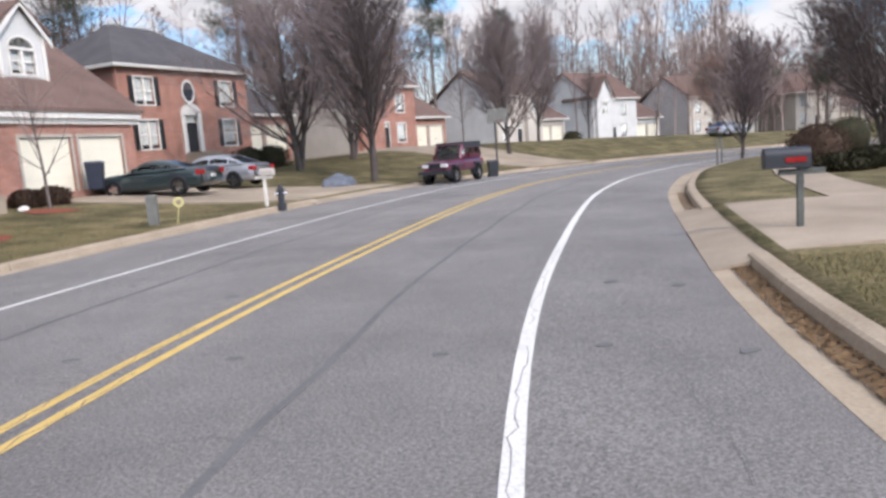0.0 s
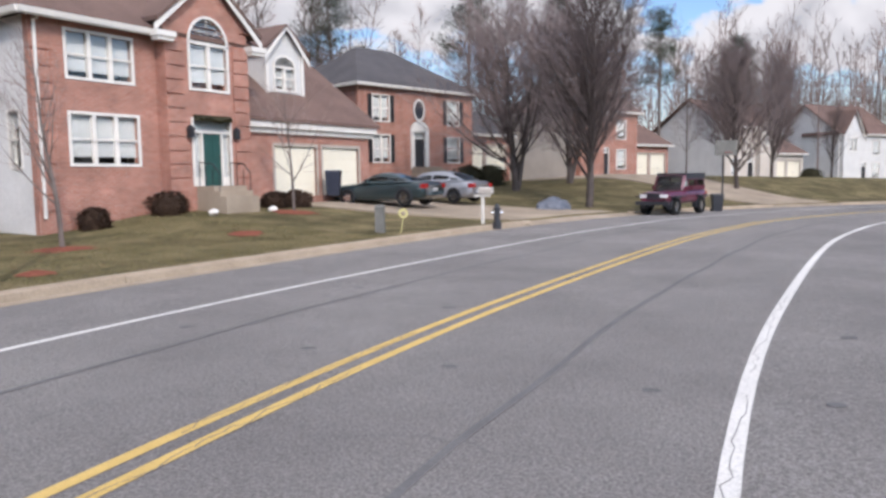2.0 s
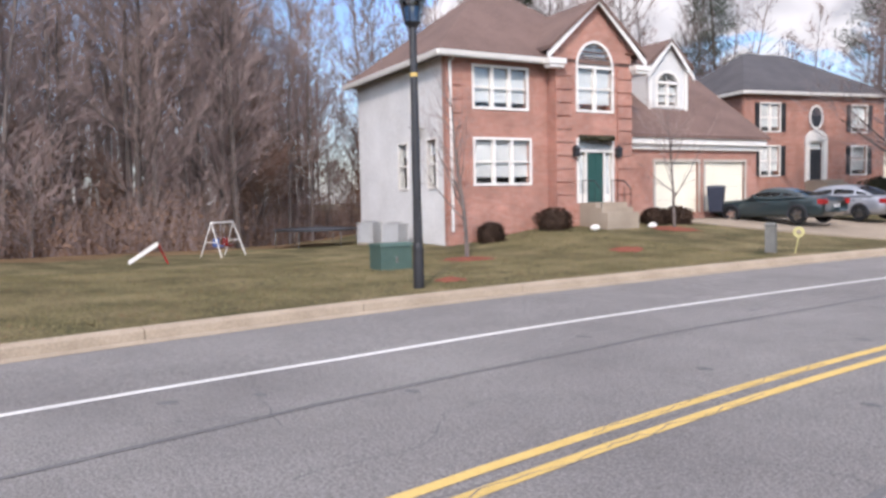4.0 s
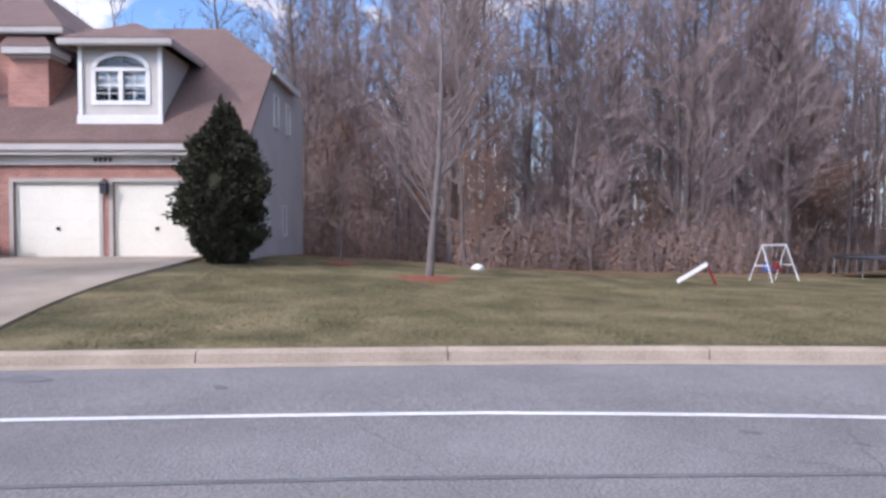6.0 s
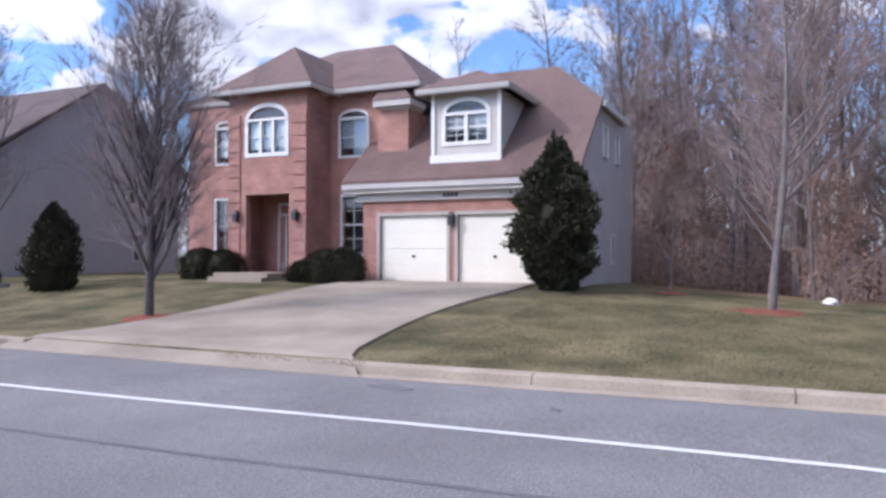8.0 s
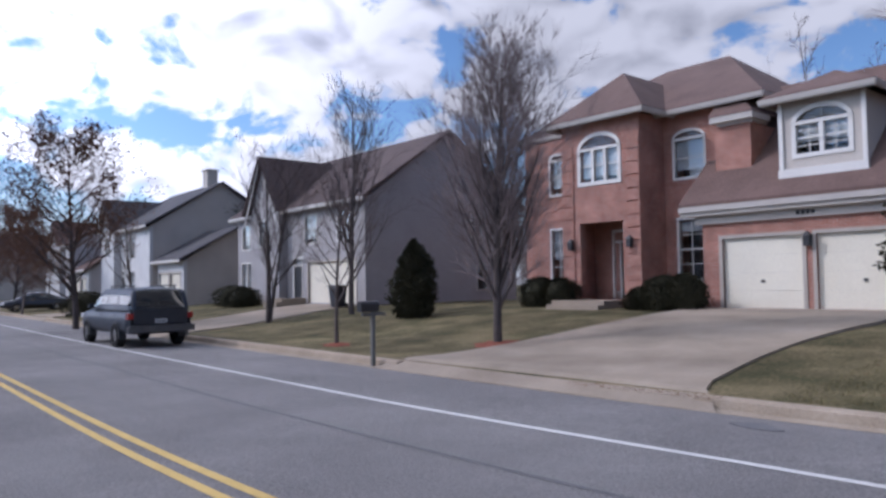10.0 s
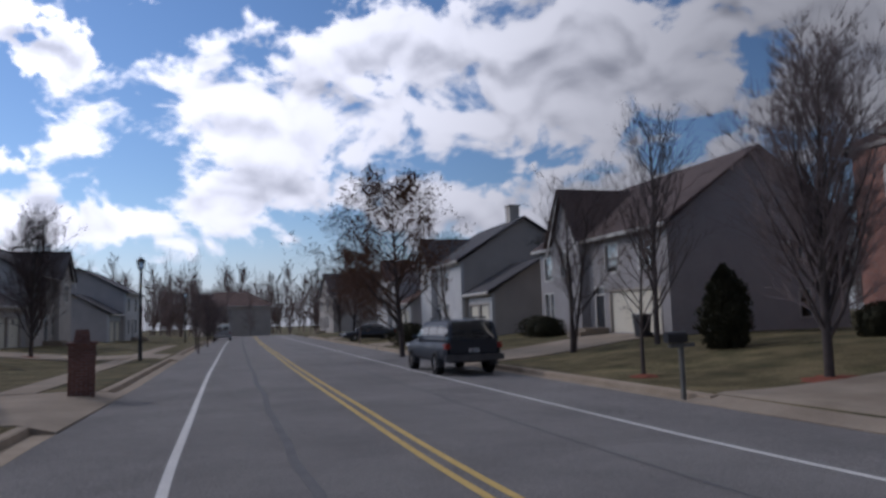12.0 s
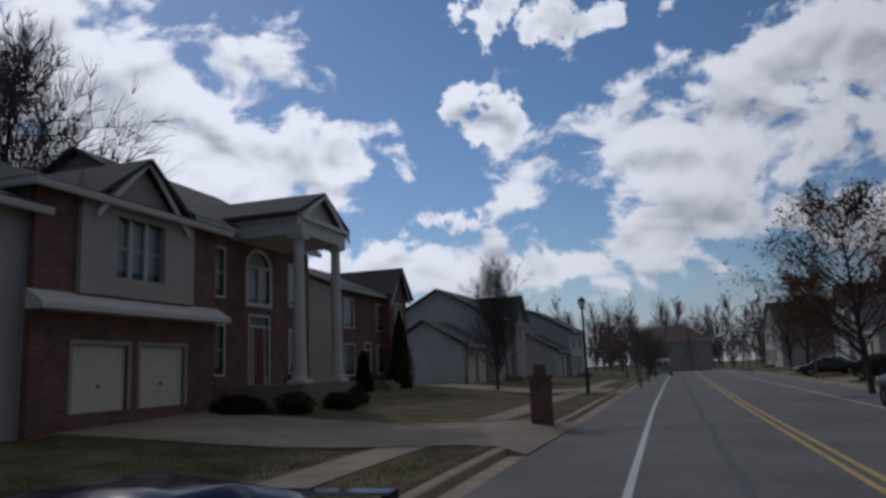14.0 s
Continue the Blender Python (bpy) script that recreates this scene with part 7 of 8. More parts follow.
ring = lambda y, z: [(0.04, y, z + 0.005), (0.11, y, z + 0.03), (0.24, y, z + 0.025), (0.27, y, z + 0.01), (0.13, y, z)]
prism(bm, ring(-0.6, 1.055), ring(0.6, 1.055))
for y in (-0.57, 0.57):
    prism(bm, [(0.08, y - 0.03, 0.94), (0.26, y - 0.03, 0.94), (0.24, y - 0.03, 1.06), (0.07, y - 0.03, 1.06)], [(0.08, y + 0.03, 0.94), (0.26, y + 0.03, 0.94), (0.24, y + 0.03, 1.06), (0.07, y + 0.03, 1.06)])
part("spoiler", fix(bm), PURPLE_PAINT, purple, "raised tail spoiler")

SUV_BODY = [(0.0, 0.62, 1.0, 0.9), (0.04, 0.5, 1.12, 0.95), (0.2, 0.42, 1.18, 0.98), (1.5, 0.4, 1.18, 0.99), (3.6, 0.4, 1.17, 0.99), (4.2, 0.42, 1.14, 0.98), (5.0, 0.45, 1.1, 0.96), (5.3, 0.5, 1.04, 0.92), (5.4, 0.58, 0.92, 0.86)]
SUV_CABIN = [(0.02, 1.17, 0.86), (0.1, 1.55, 0.82), (0.22, 1.78, 0.78), (0.8, 1.84, 0.76), (3.0, 1.83, 0.76), (3.4, 1.74, 0.77), (3.8, 1.42, 0.83), (4.1, 1.14, 0.88)]
suv = vehicle(car_pose(-10.45, -25.5, 184.5, 0.0, 5.4), "suv", "grey-green full-size SUV, rear darkened as in shade, parked at kerb", GREY_PAINT, SUV_BODY, SUV_CABIN, (1.15, 4.4), 0.38, 0.26, (1.3, 2.4))
bm = bmesh.new()
box(bm, (-0.14, -0.98, 0.5), (0.04, 0.98, 0.68))
box(bm, (-0.16, -0.9, 0.68), (-0.02, 0.9, 0.7))
part("rear_bumper", bm, surface("worn_bumper", (0.07, 0.07, 0.075), (0.14, 0.14, 0.14), 0.45, 3, 30, 0.0, metal=0.6), suv, "worn grey rear bumper")
# rear faces away from the sun; this dark panel carries its shade
bm = bmesh.new()
box(bm, (-0.02, -0.8, 0.72), (0.02, 0.8, 1.16))
part("tailgate", bm, PLASTIC, suv, "tailgate darkened as its side away from the sun")
bm = bmesh.new()
for sgn in (-1, 1):
    box(bm, (0.5, sgn * 0.62 - 0.02, 1.86), (2.9, sgn * 0.62 + 0.02, 1.9))
    for x in (0.6, 1.7, 2.8):
        box(bm, (x, sgn * 0.62 - 0.02, 1.8), (x + 0.06, sgn * 0.62 + 0.02, 1.86))
part("roof_rails", bm, DARK_TRIM, suv)


def jeep(m):
    j = vehicle(m, "jeep", "maroon boxy off-road vehicle with dark top, facing down the road", MAROON_PAINT,
                [(0.0, 0.62, 1.02, 0.74), (0.05, 0.55, 1.1, 0.78), (0.3, 0.5, 1.12, 0.79), (2.2, 0.5, 1.12, 0.79), (2.6, 0.5, 1.1, 0.74), (3.7, 0.52, 1.05, 0.66), (3.85, 0.56, 1.0, 0.62), (3.9, 0.62, 0.95, 0.58)],
                [(0.05, 1.12, 0.72), (0.12, 1.75, 0.68), (0.3, 1.82, 0.68), (2.0, 1.82, 0.68), (2.2, 1.76, 0.68), (2.42, 1.3, 0.7), (2.5, 1.1, 0.72)], (0.75, 3.2), 0.39, 0.27, (1.0, 1.9), rim_mat=CHROME, flare=0.06)
    bm = bmesh.new()
    for x in (0.75, 3.2):
        for sgn in (-1, 1):
            box(bm, (x - 0.5, sgn * 0.84 - 0.12, 0.8), (x + 0.5, sgn * 0.84 + 0.12, 0.86))
    part("fender_flares", bm, DARK_TRIM, j)
    bm = bmesh.new()
    box(bm, (3.92, -0.75, 0.48), (4.08, 0.75, 0.64))
    part("front_bumper", bm, DARK_TRIM, j)
    bm = bmesh.new()
    for k in range(7):
        box(bm, (3.9, -0.3 + k * 0.09, 0.7), (3.93, -0.25 + k * 0.09, 0.98))
    part("grille_slots", bm, DARK_TRIM, j)
    bm = bmesh.new()
    box(bm, (0.02, -0.7, 1.6), (2.1, 0.7, 1.845))
    part("soft_top", bm, PLASTIC, j, "dark soft top")
    bm = bmesh.new()
    tube(bm, (-0.25, 0.05, 0.98), (-0.02, 0.05, 0.98), 0.37, 0.37, 20)
    part("spare_wheel", bm, RUBBER, j)
    return j


jeep(car_pose(*at_sd(33.4, -5.75).xy, 205, float(road_z(33.4)), 4.0))
vehicle(car_pose(-7.9, -96, 184, 0.0, 5.4), "van", "white van standing far down the road", WHITE_PAINT, SUV_BODY, [(x, h + 0.25, w) for x, h, w in SUV_CABIN], (1.15, 4.4), 0.36, 0.24, (1.3, 2.4))
vehicle(car_pose(-17.5, -62.5, 95, None), "sedan", "dark sedan on a distant drive", car_paint("black_car_paint", (0.015, 0.016, 0.02)), SEDAN_BODY, SEDAN_CABIN, (0.95, 3.65), 0.32, 0.22, (1.25, 2.2))
vehicle(car_pose(27, 71, 60, None), "sedan", "pale sedan parked across the bend", SILVER_PAINT, SEDAN_BODY, SEDAN_CABIN, (0.95, 3.65), 0.32, 0.22, (1.25, 2.2))

# ---- street things ----
def street_lamp(x, y, label):
    z = ground_z(x, y)
    e = empty("street_lamp", pose(x, y, z), label, "street lamp", "street lamps")
    bm = bmesh.new()
    tube(bm, (0, 0, -0.3), (0, 0, 0.75), 0.105, 0.1, 14)
    tube(bm, (0, 0, 0.75), (0, 0, 0.85), 0.1, 0.085, 14)
    part("base", bm, BLACK_PAINT, e)
    bm = bmesh.new()
    tube(bm, (0, 0, 0.85), (0, 0, 4.75), 0.085, 0.065, 14)
    part("pole", bm, BLACK_PAINT, e)
    bm = bmesh.new()
    tube(bm, (0, 0, 3.86), (0, 0, 3.93), 0.076, 0.076, 14)
    part("band", bm, YELLOW_LINE, e, "small yellow band")
    bm = bmesh.new()
    tube(bm, (0, 0, 4.75), (0, 0, 4.82), 0.1, 0.16, 12)
    tube(bm, (0, 0, 5.2), (0, 0, 5.26), 0.25, 0.22, 12)
    tube(bm, (0, 0, 5.26), (0, 0, 5.42), 0.2, 0.04, 12)
    for i in range(6):
        t = math.pi * i / 3
        tube(bm, (0.15 * math.cos(t), 0.15 * math.sin(t), 4.82), (0.22 * math.cos(t), 0.22 * math.sin(t), 5.2), 0.012, 0.012, 5)
    la = part("lantern", bm, BLACK_PAINT, e)
    bm = bmesh.new()
    tube(bm, (0, 0, 4.83), (0, 0, 5.19), 0.13, 0.2, 12)
    part("globe", bm, CAR_GLASS, la, "smoky lantern glass")
    return e


street_lamp(-10.5, 8.66, "black street lamp on a round post by the kerb")
street_lamp(0.2, -42.6, "black lantern street lamp on the grass strip")
street_lamp(-3.2, -84, "black lantern street lamp far down the road")


def mailbox(x, y, heading, post_mat, box_mat, label, h=1.05, flag=True, big=1.0):
    e = empty("mailbox", pose(x, y, ground_z(x, y), 0, 0, 90 - heading), label, "mailbox")
    bm = bmesh.new()
    box(bm, (-0.04, -0.04, -0.3), (0.04, 0.04, h))
    box(bm, (-0.32, -0.045, h - 0.1), (0.28, 0.045, h - 0.02))
    part("post", bm, post_mat, e)
    bm = bmesh.new()
    n = 10
    pts = [(-0.09, h), (0.09, h), (0.09, h + 0.14)] + [(0.09 * math.cos(math.pi * i / n), h + 0.14 + 0.09 * math.sin(math.pi * i / n)) for i in range(1, n)] + [(-0.09, h + 0.14)]
    prism(bm, [(-0.12, y2 * big, h + (z2 - h) * big) for y2, z2 in pts], [(0.36 + 0.12 * (big > 1), y2 * big, h + (z2 - h) * big) for y2, z2 in pts])
    b = part("box", fix(bm), box_mat, e)
    if flag:
        bm = bmesh.new()
        box(bm, (-0.05, 0.092 * big + 0.002, h + 0.08), (0.22, 0.1 * big + 0.004, h + 0.15))
        part("flag", bm, LAMP_RED, b, "red flag")
    return e


GREY_POST = surface("weathered_post", (0.11, 0.108, 0.1), (0.19, 0.187, 0.172), 0.85, 4, 30, 0.4)
mailbox(-11.1, -13.75, 94, GREY_POST, BLACK_PAINT, "black mailbox on a grey wooden post beside the drive", flag=False)
mailbox(4.5, 10.35, -80, surface("dark_grey_post", (0.07, 0.075, 0.07), (0.14, 0.145, 0.135), 0.85, 4, 30, 0.4), PLASTIC, "dark mailbox with red flag on grey post", 0.86, True, 1.25)
mailbox(-6.3, 23.8, 105, TRIM, TRIM_TAN, "white-topped mailbox post by the drive", 1.0, False)


def brick_pillar(x, y):
    e = empty("mailbox_pillar", pose(x, y, ground_z(x, y), 0, 0, 5), "red brick mailbox pillar on the verge, shade in its colour", "mailbox")
    bm = bmesh.new()
    box(bm, (-0.32, -0.32, -0.3), (0.32, 0.32, 1.3))
    part("shaft", bm, BRICK_DARK, e)
    bm = bmesh.new()
    prism(bm, [(-0.37, -0.37, 1.3), (0.37, -0.37, 1.3), (0.37, 0.37, 1.3), (-0.37, 0.37, 1.3)], [(-0.37, -0.37, 1.38), (0.37, -0.37, 1.38), (0.37, 0.37, 1.38), (-0.37, 0.37, 1.38)])
    prism(bm, [(-0.2, -0.2, 1.38), (0.2, -0.2, 1.38), (0.2, 0.2, 1.38), (-0.2, 0.2, 1.38)], [(-0.16, -0.16, 1.7), (0.16, -0.16, 1.7), (0.16, 0.16, 1.7), (-0.16, 0.16, 1.7)])
    part("cap", bm, BRICK_DARK, e)
    bm = bmesh.new()
    box(bm, (-0.34, -0.1, 0.95), (-0.3, 0.1, 1.18))
    part("mail_slot", bm, BLACK_PAINT, e)


brick_pillar(1.1, -22.4)


def utility_pedestal(x, y):
    e = empty("utility_pedestal", pose(x, y, ground_z(x, y), 0, 0, 12), "weathered grey-green utility pedestal near the kerb", "utility box")
    bm = bmesh.new()
    box(bm, (-0.13, -0.12, -0.2), (0.13, 0.12, 0.72))
    part("case", bm, GREY_POST, e)
    bm = bmesh.new()
    prism(bm, [(-0.15, -0.14, 0.72), (0.15, -0.14, 0.72), (0.15, 0.14, 0.72), (-0.15, 0.14, 0.72)], [(-0.11, -0.1, 0.8), (0.11, -0.1, 0.8), (0.11, 0.1, 0.8), (-0.11, 0.1, 0.8)])
    part("lid", bm, GREY_POST, e)


utility_pedestal(-8.3, 19.5)
utility_pedestal(-12.2, -25.6)


def yard_sign(x, y, h, mat, label):
    e = empty("yard_sign", pose(x, y, ground_z(x, y), 0, 0, 15), label, "yard sign")
    bm = bmesh.new()
    tube(bm, (0, 0, -0.2), (0.12, 0, h - 0.1), 0.014, 0.014, 6)
    part("stake", bm, mat, e)
    bm = bmesh.new()
    n = 20
    for i in range(n):
        p0, p1 = 2 * math.pi * i / n, 2 * math.pi * (i + 1) / n
        prism(bm, [(0.12 + q * math.cos(p), -0.02, h + q * math.sin(p)) for p, q in ((p0, 0.07), (p1, 0.07), (p1, 0.14), (p0, 0.14))],
              [(0.12 + q * math.cos(p), 0.02, h + q * math.sin(p)) for p, q in ((p0, 0.07), (p1, 0.07), (p1, 0.14), (p0, 0.14))])
    part("ring", fix(bm), mat, e)


yard_sign(-7.75, 19.6, 0.56, surface("pale_yellow_plastic", (0.42, 0.38, 0.15), (0.52, 0.47, 0.22), 0.6, 4, 30, 0.05), "pale yellow round marker leaning on the lawn")


def hydrant(x, y):
    e = empty("fire_hydrant", pose(x, y, ground_z(x, y), 0, 0, 20), "small dark hydrant near the kerb", "hydrant")
    bm = bmesh.new()
    tube(bm, (0, 0, -0.2), (0, 0, 0.08), 0.15, 0.15, 12)
    tube(bm, (0, 0, 0.08), (0, 0, 0.5), 0.1, 0.11, 12)
    part("barrel", bm, MATS["dark_plastic"], e)
    bm = bmesh.new()
    tube(bm, (0, 0, 0.5), (0, 0, 0.55), 0.14, 0.14, 12)
    tube(bm, (0, 0, 0.55), (0, 0, 0.68), 0.11, 0.04, 12)
    part("bonnet", bm, MATS["dark_plastic"], e)
    bm = bmesh.new()
    tube(bm, (-0.19, 0, 0.4), (0.19, 0, 0.4), 0.05, 0.05, 10)
    part("nozzles", bm, CHROME, e)


hydrant(-5.75, 23.5)


def wheelie_bin(x, y, turn, mat, label, z=None, s=1.0):
    e = empty("wheelie_bin", pose(x, y, ground_z(x, y) if z is None else z, 0, 0, turn) @ Matrix.Scale(s, 4), label, "bin", "bins")
    bm = bmesh.new()
    prism(bm, [(-0.24, -0.24, 0.04), (0.24, -0.24, 0.04), (0.24, 0.2, 0.04), (-0.24, 0.2, 0.04)], [(-0.31, -0.32, 0.98), (0.31, -0.32, 0.98), (0.31, 0.3, 0.98), (-0.31, 0.3, 0.98)])
    part("body", fix(bm), mat, e)
    bm = bmesh.new()
    prism(bm, [(-0.33, -0.35, 0.98), (0.33, -0.35, 0.98), (0.33, 0.36, 0.98), (-0.33, 0.36, 0.98)], [(-0.28, -0.3, 1.07), (0.28, -0.3, 1.07), (0.3, 0.36, 1.05), (-0.3, 0.36, 1.05)])
    part("lid", fix(bm), mat, e)
    for sx in (-0.27, 0.27):
        bm = bmesh.new()
        tube(bm, (sx - 0.03, 0.24, 0.12), (sx + 0.03, 0.24, 0.12), 0.12, 0.12, 14)
        part("wheel", bm, RUBBER, e)


BLUE_BIN = surface("navy_plastic", (0.012, 0.016, 0.03), (0.025, 0.03, 0.05), 0.5, 3, 30, 0.05)
p = site(-17.65, 16.17, 16, z=0) @ Vector((12.25, -0.7, 0))
wheelie_bin(p.x, p.y, 16, BLUE_BIN, "dark navy wheelie bin between the garage doors", 1.02)
p = at_sd(37.2, -5.6)
wheelie_bin(p.x, p.y, 10, PLASTIC, "black refuse bin standing in the gutter", float(road_z(38.8)), 0.85)
wheelie_bin(-21.3, -29.0, 0, PLASTIC, "dark wheelie bin beside the drive")


def tarp_heap(x, y):
    """A low covered heap on the verge."""
    rng = random.Random(5)
    bm = bmesh.new()
    bmesh.ops.create_icosphere(bm, subdivisions=4, radius=1.0)
    for v in bm.verts:
        k = 1 + 0.16 * noise.noise(v.co * 2.2) + 0.06 * noise.noise(v.co * 6)
        v.co = Vector((v.co.x * 1.0 * k, v.co.y * 0.6 * k, max(-0.1, v.co.z) * 0.55 * k))
    ob = part("covered_heap", bm, surface("grey_tarpaulin", (0.07, 0.08, 0.10), (0.13, 0.14, 0.17), 0.5, 3, 12, 0.3), smooth=True)
    ob.matrix_world = pose(x, y, ground_z(x, y), 0, 0, 60)
    tagged(ob, "grey tarpaulin-covered heap on the verge", "heap")


tarp_heap(-5.2, 32.6)


def transformer(x, y):
    e = empty("transformer_box", pose(x, y, ground_z(x, y), 0, 0, 74) @ Matrix.Scale(0.74, 4), "dark green utility transformer cabinet on the lawn", "utility box")
    mat = surface("transformer_green", (0.04, 0.075, 0.062), (0.065, 0.11, 0.09), 0.55, 2, 20, 0.05)
    bm = bmesh.new()
    box(bm, (-0.55, -0.45, -0.3), (0.55, 0.45, 0.78))
    part("case", bm, mat, e)
    bm = bmesh.new()
    prism(bm, [(-0.58, -0.5, 0.78), (0.58, -0.5, 0.78), (0.58, 0.48, 0.78), (-0.58, 0.48, 0.78)], [(-0.56, -0.4, 0.9), (0.56, -0.4, 0.9), (0.56, 0.46, 0.86), (-0.56, 0.46, 0.86)])
    part("lid", fix(bm), mat, e)
    bm = bmesh.new()
    box(bm, (-0.04, -0.47, 0.25), (0.04, -0.45, 0.45))
    part("latch", bm, CHROME, e)


transformer(-14.0, 11.0)


def swing_set(x, y):
    e = empty("swing_set", pose(x, y, ground_z(x, y), 0, 0, 118) @ Matrix.Scale(0.82, 4), "white A-framed swing set with blue and red seats", "swing set")
    for sx in (-0.75, 0.75):
        for sy in (-0.55, 0.55):
            bm = bmesh.new()
            tube(bm, (sx * 1.12, sy, -0.2), (sx, 0, 1.35), 0.022, 0.02, 8)
            part("leg", bm, TRIM, e)
        bm = bmesh.new()
        tube(bm, (sx * 1.05, -0.3, 0.6), (sx * 1.05, 0.3, 0.6), 0.018, 0.018, 6)
        part("brace", bm, TRIM, e)
    bm = bmesh.new()
    tube(bm, (-0.75, 0, 1.35), (0.75, 0, 1.35), 0.03, 0.03, 8)
    part("crossbar", bm, TRIM, e)
    blue = surface("blue_plastic", (0.03, 0.08, 0.25), (0.05, 0.12, 0.35), 0.5, 4, 30, 0.0)
    for cx, mt, lb in ((-0.3, blue, "blue swing seat"), (0.32, LAMP_RED, "red swing seat")):
        bm = bmesh.new()
        box(bm, (cx - 0.2, -0.13, 0.4), (cx + 0.2, 0.13, 0.44))
        box(bm, (cx - 0.2, 0.1, 0.441), (cx + 0.2, 0.13, 0.72))
        seat = part("seat", bm, mt, e, lb)
        for sx in (cx - 0.18, cx + 0.18):
            bm = bmesh.new()
            tube(bm, (sx, 0, 0.44), (sx, 0, 1.35), 0.008, 0.008, 5)
            part("chain", bm, CHROME, seat)


swing_set(-22.6, 11.2)


def stone(x, y, r):
    bm = bmesh.new()
    bmesh.ops.create_icosphere(bm, subdivisions=3, radius=r)
    for v in bm.verts:
        v.co *= 1 + 0.3 * noise.noise(v.co * (2.0 / r))
        v.co.z *= 0.7
    ob = part("stone", bm, TRIM, smooth=True)
    ob.matrix_world = pose(x, y, ground_z(x, y) + r * 0.3)
    tagged(ob, "small pale rounded lump on the ground", "stone")


stone(-23.6, 2.2, 0.2)
# rounded lumps in place of the small white pots by the steps
for u, v in ((5.0, -1.9), (7.6, -1.9)):
    p = site(-17.65, 16.17, 16, z=0) @ Vector((u, v, 0))
    stone(p.x, p.y, 0.16)


def slide(x, y):
    e = empty("garden_slide", pose(x, y, ground_z(x, y), 0, 0, 75) @ Matrix.Scale(0.6, 4), "small white plastic garden slide", "slide")
    bm = bmesh.new()
    prism(bm, [(-0.8, -0.2, 0.02), (-0.8, 0.2, 0.02), (-0.8, 0.2, 0.08), (-0.8, -0.2, 0.08)], [(0.5, -0.2, 0.85), (0.5, 0.2, 0.85), (0.5, 0.2, 0.92), (0.5, -0.2, 0.92)])
    for sy in (-0.22, 0.2):
        prism(bm, [(-0.8, sy, 0.02), (-0.8, sy + 0.03, 0.02), (-0.8, sy + 0.03, 0.18), (-0.8, sy, 0.18)], [(0.5, sy, 0.85), (0.5, sy + 0.03, 0.85), (0.5, sy + 0.03, 1.02), (0.5, sy, 1.02)])
    part("chute", fix(bm), TRIM, e)
    bm = bmesh.new()
    for sy in (-0.2, 0.2):
        tube(bm, (0.95, sy, -0.1), (0.5, sy, 0.95), 0.025, 0.025, 6)
    for k in range(3):
        tube(bm, (0.85 - k * 0.13, -0.2, 0.18 + k * 0.25), (0.85 - k * 0.13, 0.2, 0.18 + k * 0.25), 0.02, 0.02, 6)
    part("ladder", bm, LAMP_RED, e, "red ladder")


slide(-21.2, 8.1)


def trampoline(x, y):
    e = empty("trampoline", pose(x, y, ground_z(x, y) + 0.0), "low dark round trampoline behind the lawn", "trampoline")
    bm = bmesh.new()
    tube(bm, (0, 0, 0.62), (0, 0, 0.66), 1.5, 1.5, 28)
    part("mat", bm, PLASTIC, e)
    n = 28
    bm = bmesh.new()
    for i in range(n):
        p0, p1 = 2 * math.pi * i / n, 2 * math.pi * (i + 1) / n
        tube(bm, (1.6 * math.cos(p0), 1.6 * math.sin(p0), 0.66), (1.6 * math.cos(p1), 1.6 * math.sin(p1), 0.66), 0.04, 0.04, 6)
    part("rim", bm, BLACK_PAINT, e)
    for i in range(6):
        t = math.pi * i / 3
        bm = bmesh.new()
        tube(bm, (1.55 * math.cos(t), 1.55 * math.sin(t), -0.3), (1.55 * math.cos(t), 1.55 * math.sin(t), 0.64), 0.025, 0.025, 6)
        part("leg", bm, CHROME, e)


trampoline(-24.2, 16.0)


def picket_fence(x0, y0, x1, y1):
    e = empty("wooden_fence", pose(x0, y0, 0), "pale wooden board fence at the back of the woods", "fence")
    mat = surface("pale_fence_wood", (0.30, 0.22, 0.15), (0.42, 0.32, 0.22), 0.85, 2, 25, 0.3)
    d = Vector((x1 - x0, y1 - y0, 0))
    n = int(d.length / 0.32)
    for i in range(n):
        p = d * (i / n)
        z = ground_z(x0 + p.x, y0 + p.y)
        bm = bmesh.new()
        m = Matrix.Translation((p.x, p.y, z)) @ Matrix.Rotation(math.atan2(d.y, d.x), 4, "Z")
        box(bm, (0, -0.015, -0.2), (0.27, 0.015, 1.6 + 0.05 * ((i * 7) % 3)), m)
        part("board", bm, mat, e)


picket_fence(-48, 25, -36, 36)


def road_patch(x, y, r, turn, mat, label, name="road_patch"):
    """A small irregular patch lying on the asphalt."""
    rng = random.Random(int(x * 100) + int(y * 10))
    s, d = sd(x, y)
    z = float(road_z(s)) + 0.032 - 0.01 * abs(d) / 3.2
    bm = bmesh.new()
    n = 11
    vs = []
    for i in range(n):
        t = 2 * math.pi * i / n
        k = rng.uniform(0.7, 1.2)
        a, b = r * k * math.cos(t), r * 0.6 * k * math.sin(t)
        c, q = math.cos(turn), math.sin(turn)
        vs.append((x + a * c - b * q, y + a * q + b * c))
    prism(bm, [(a, b, z - 0.02) for a, b in vs], [(a, b, z + 0.003) for a, b in vs])
    tagged(part(name, fix(bm), mat), label, "road patch", "road patches")


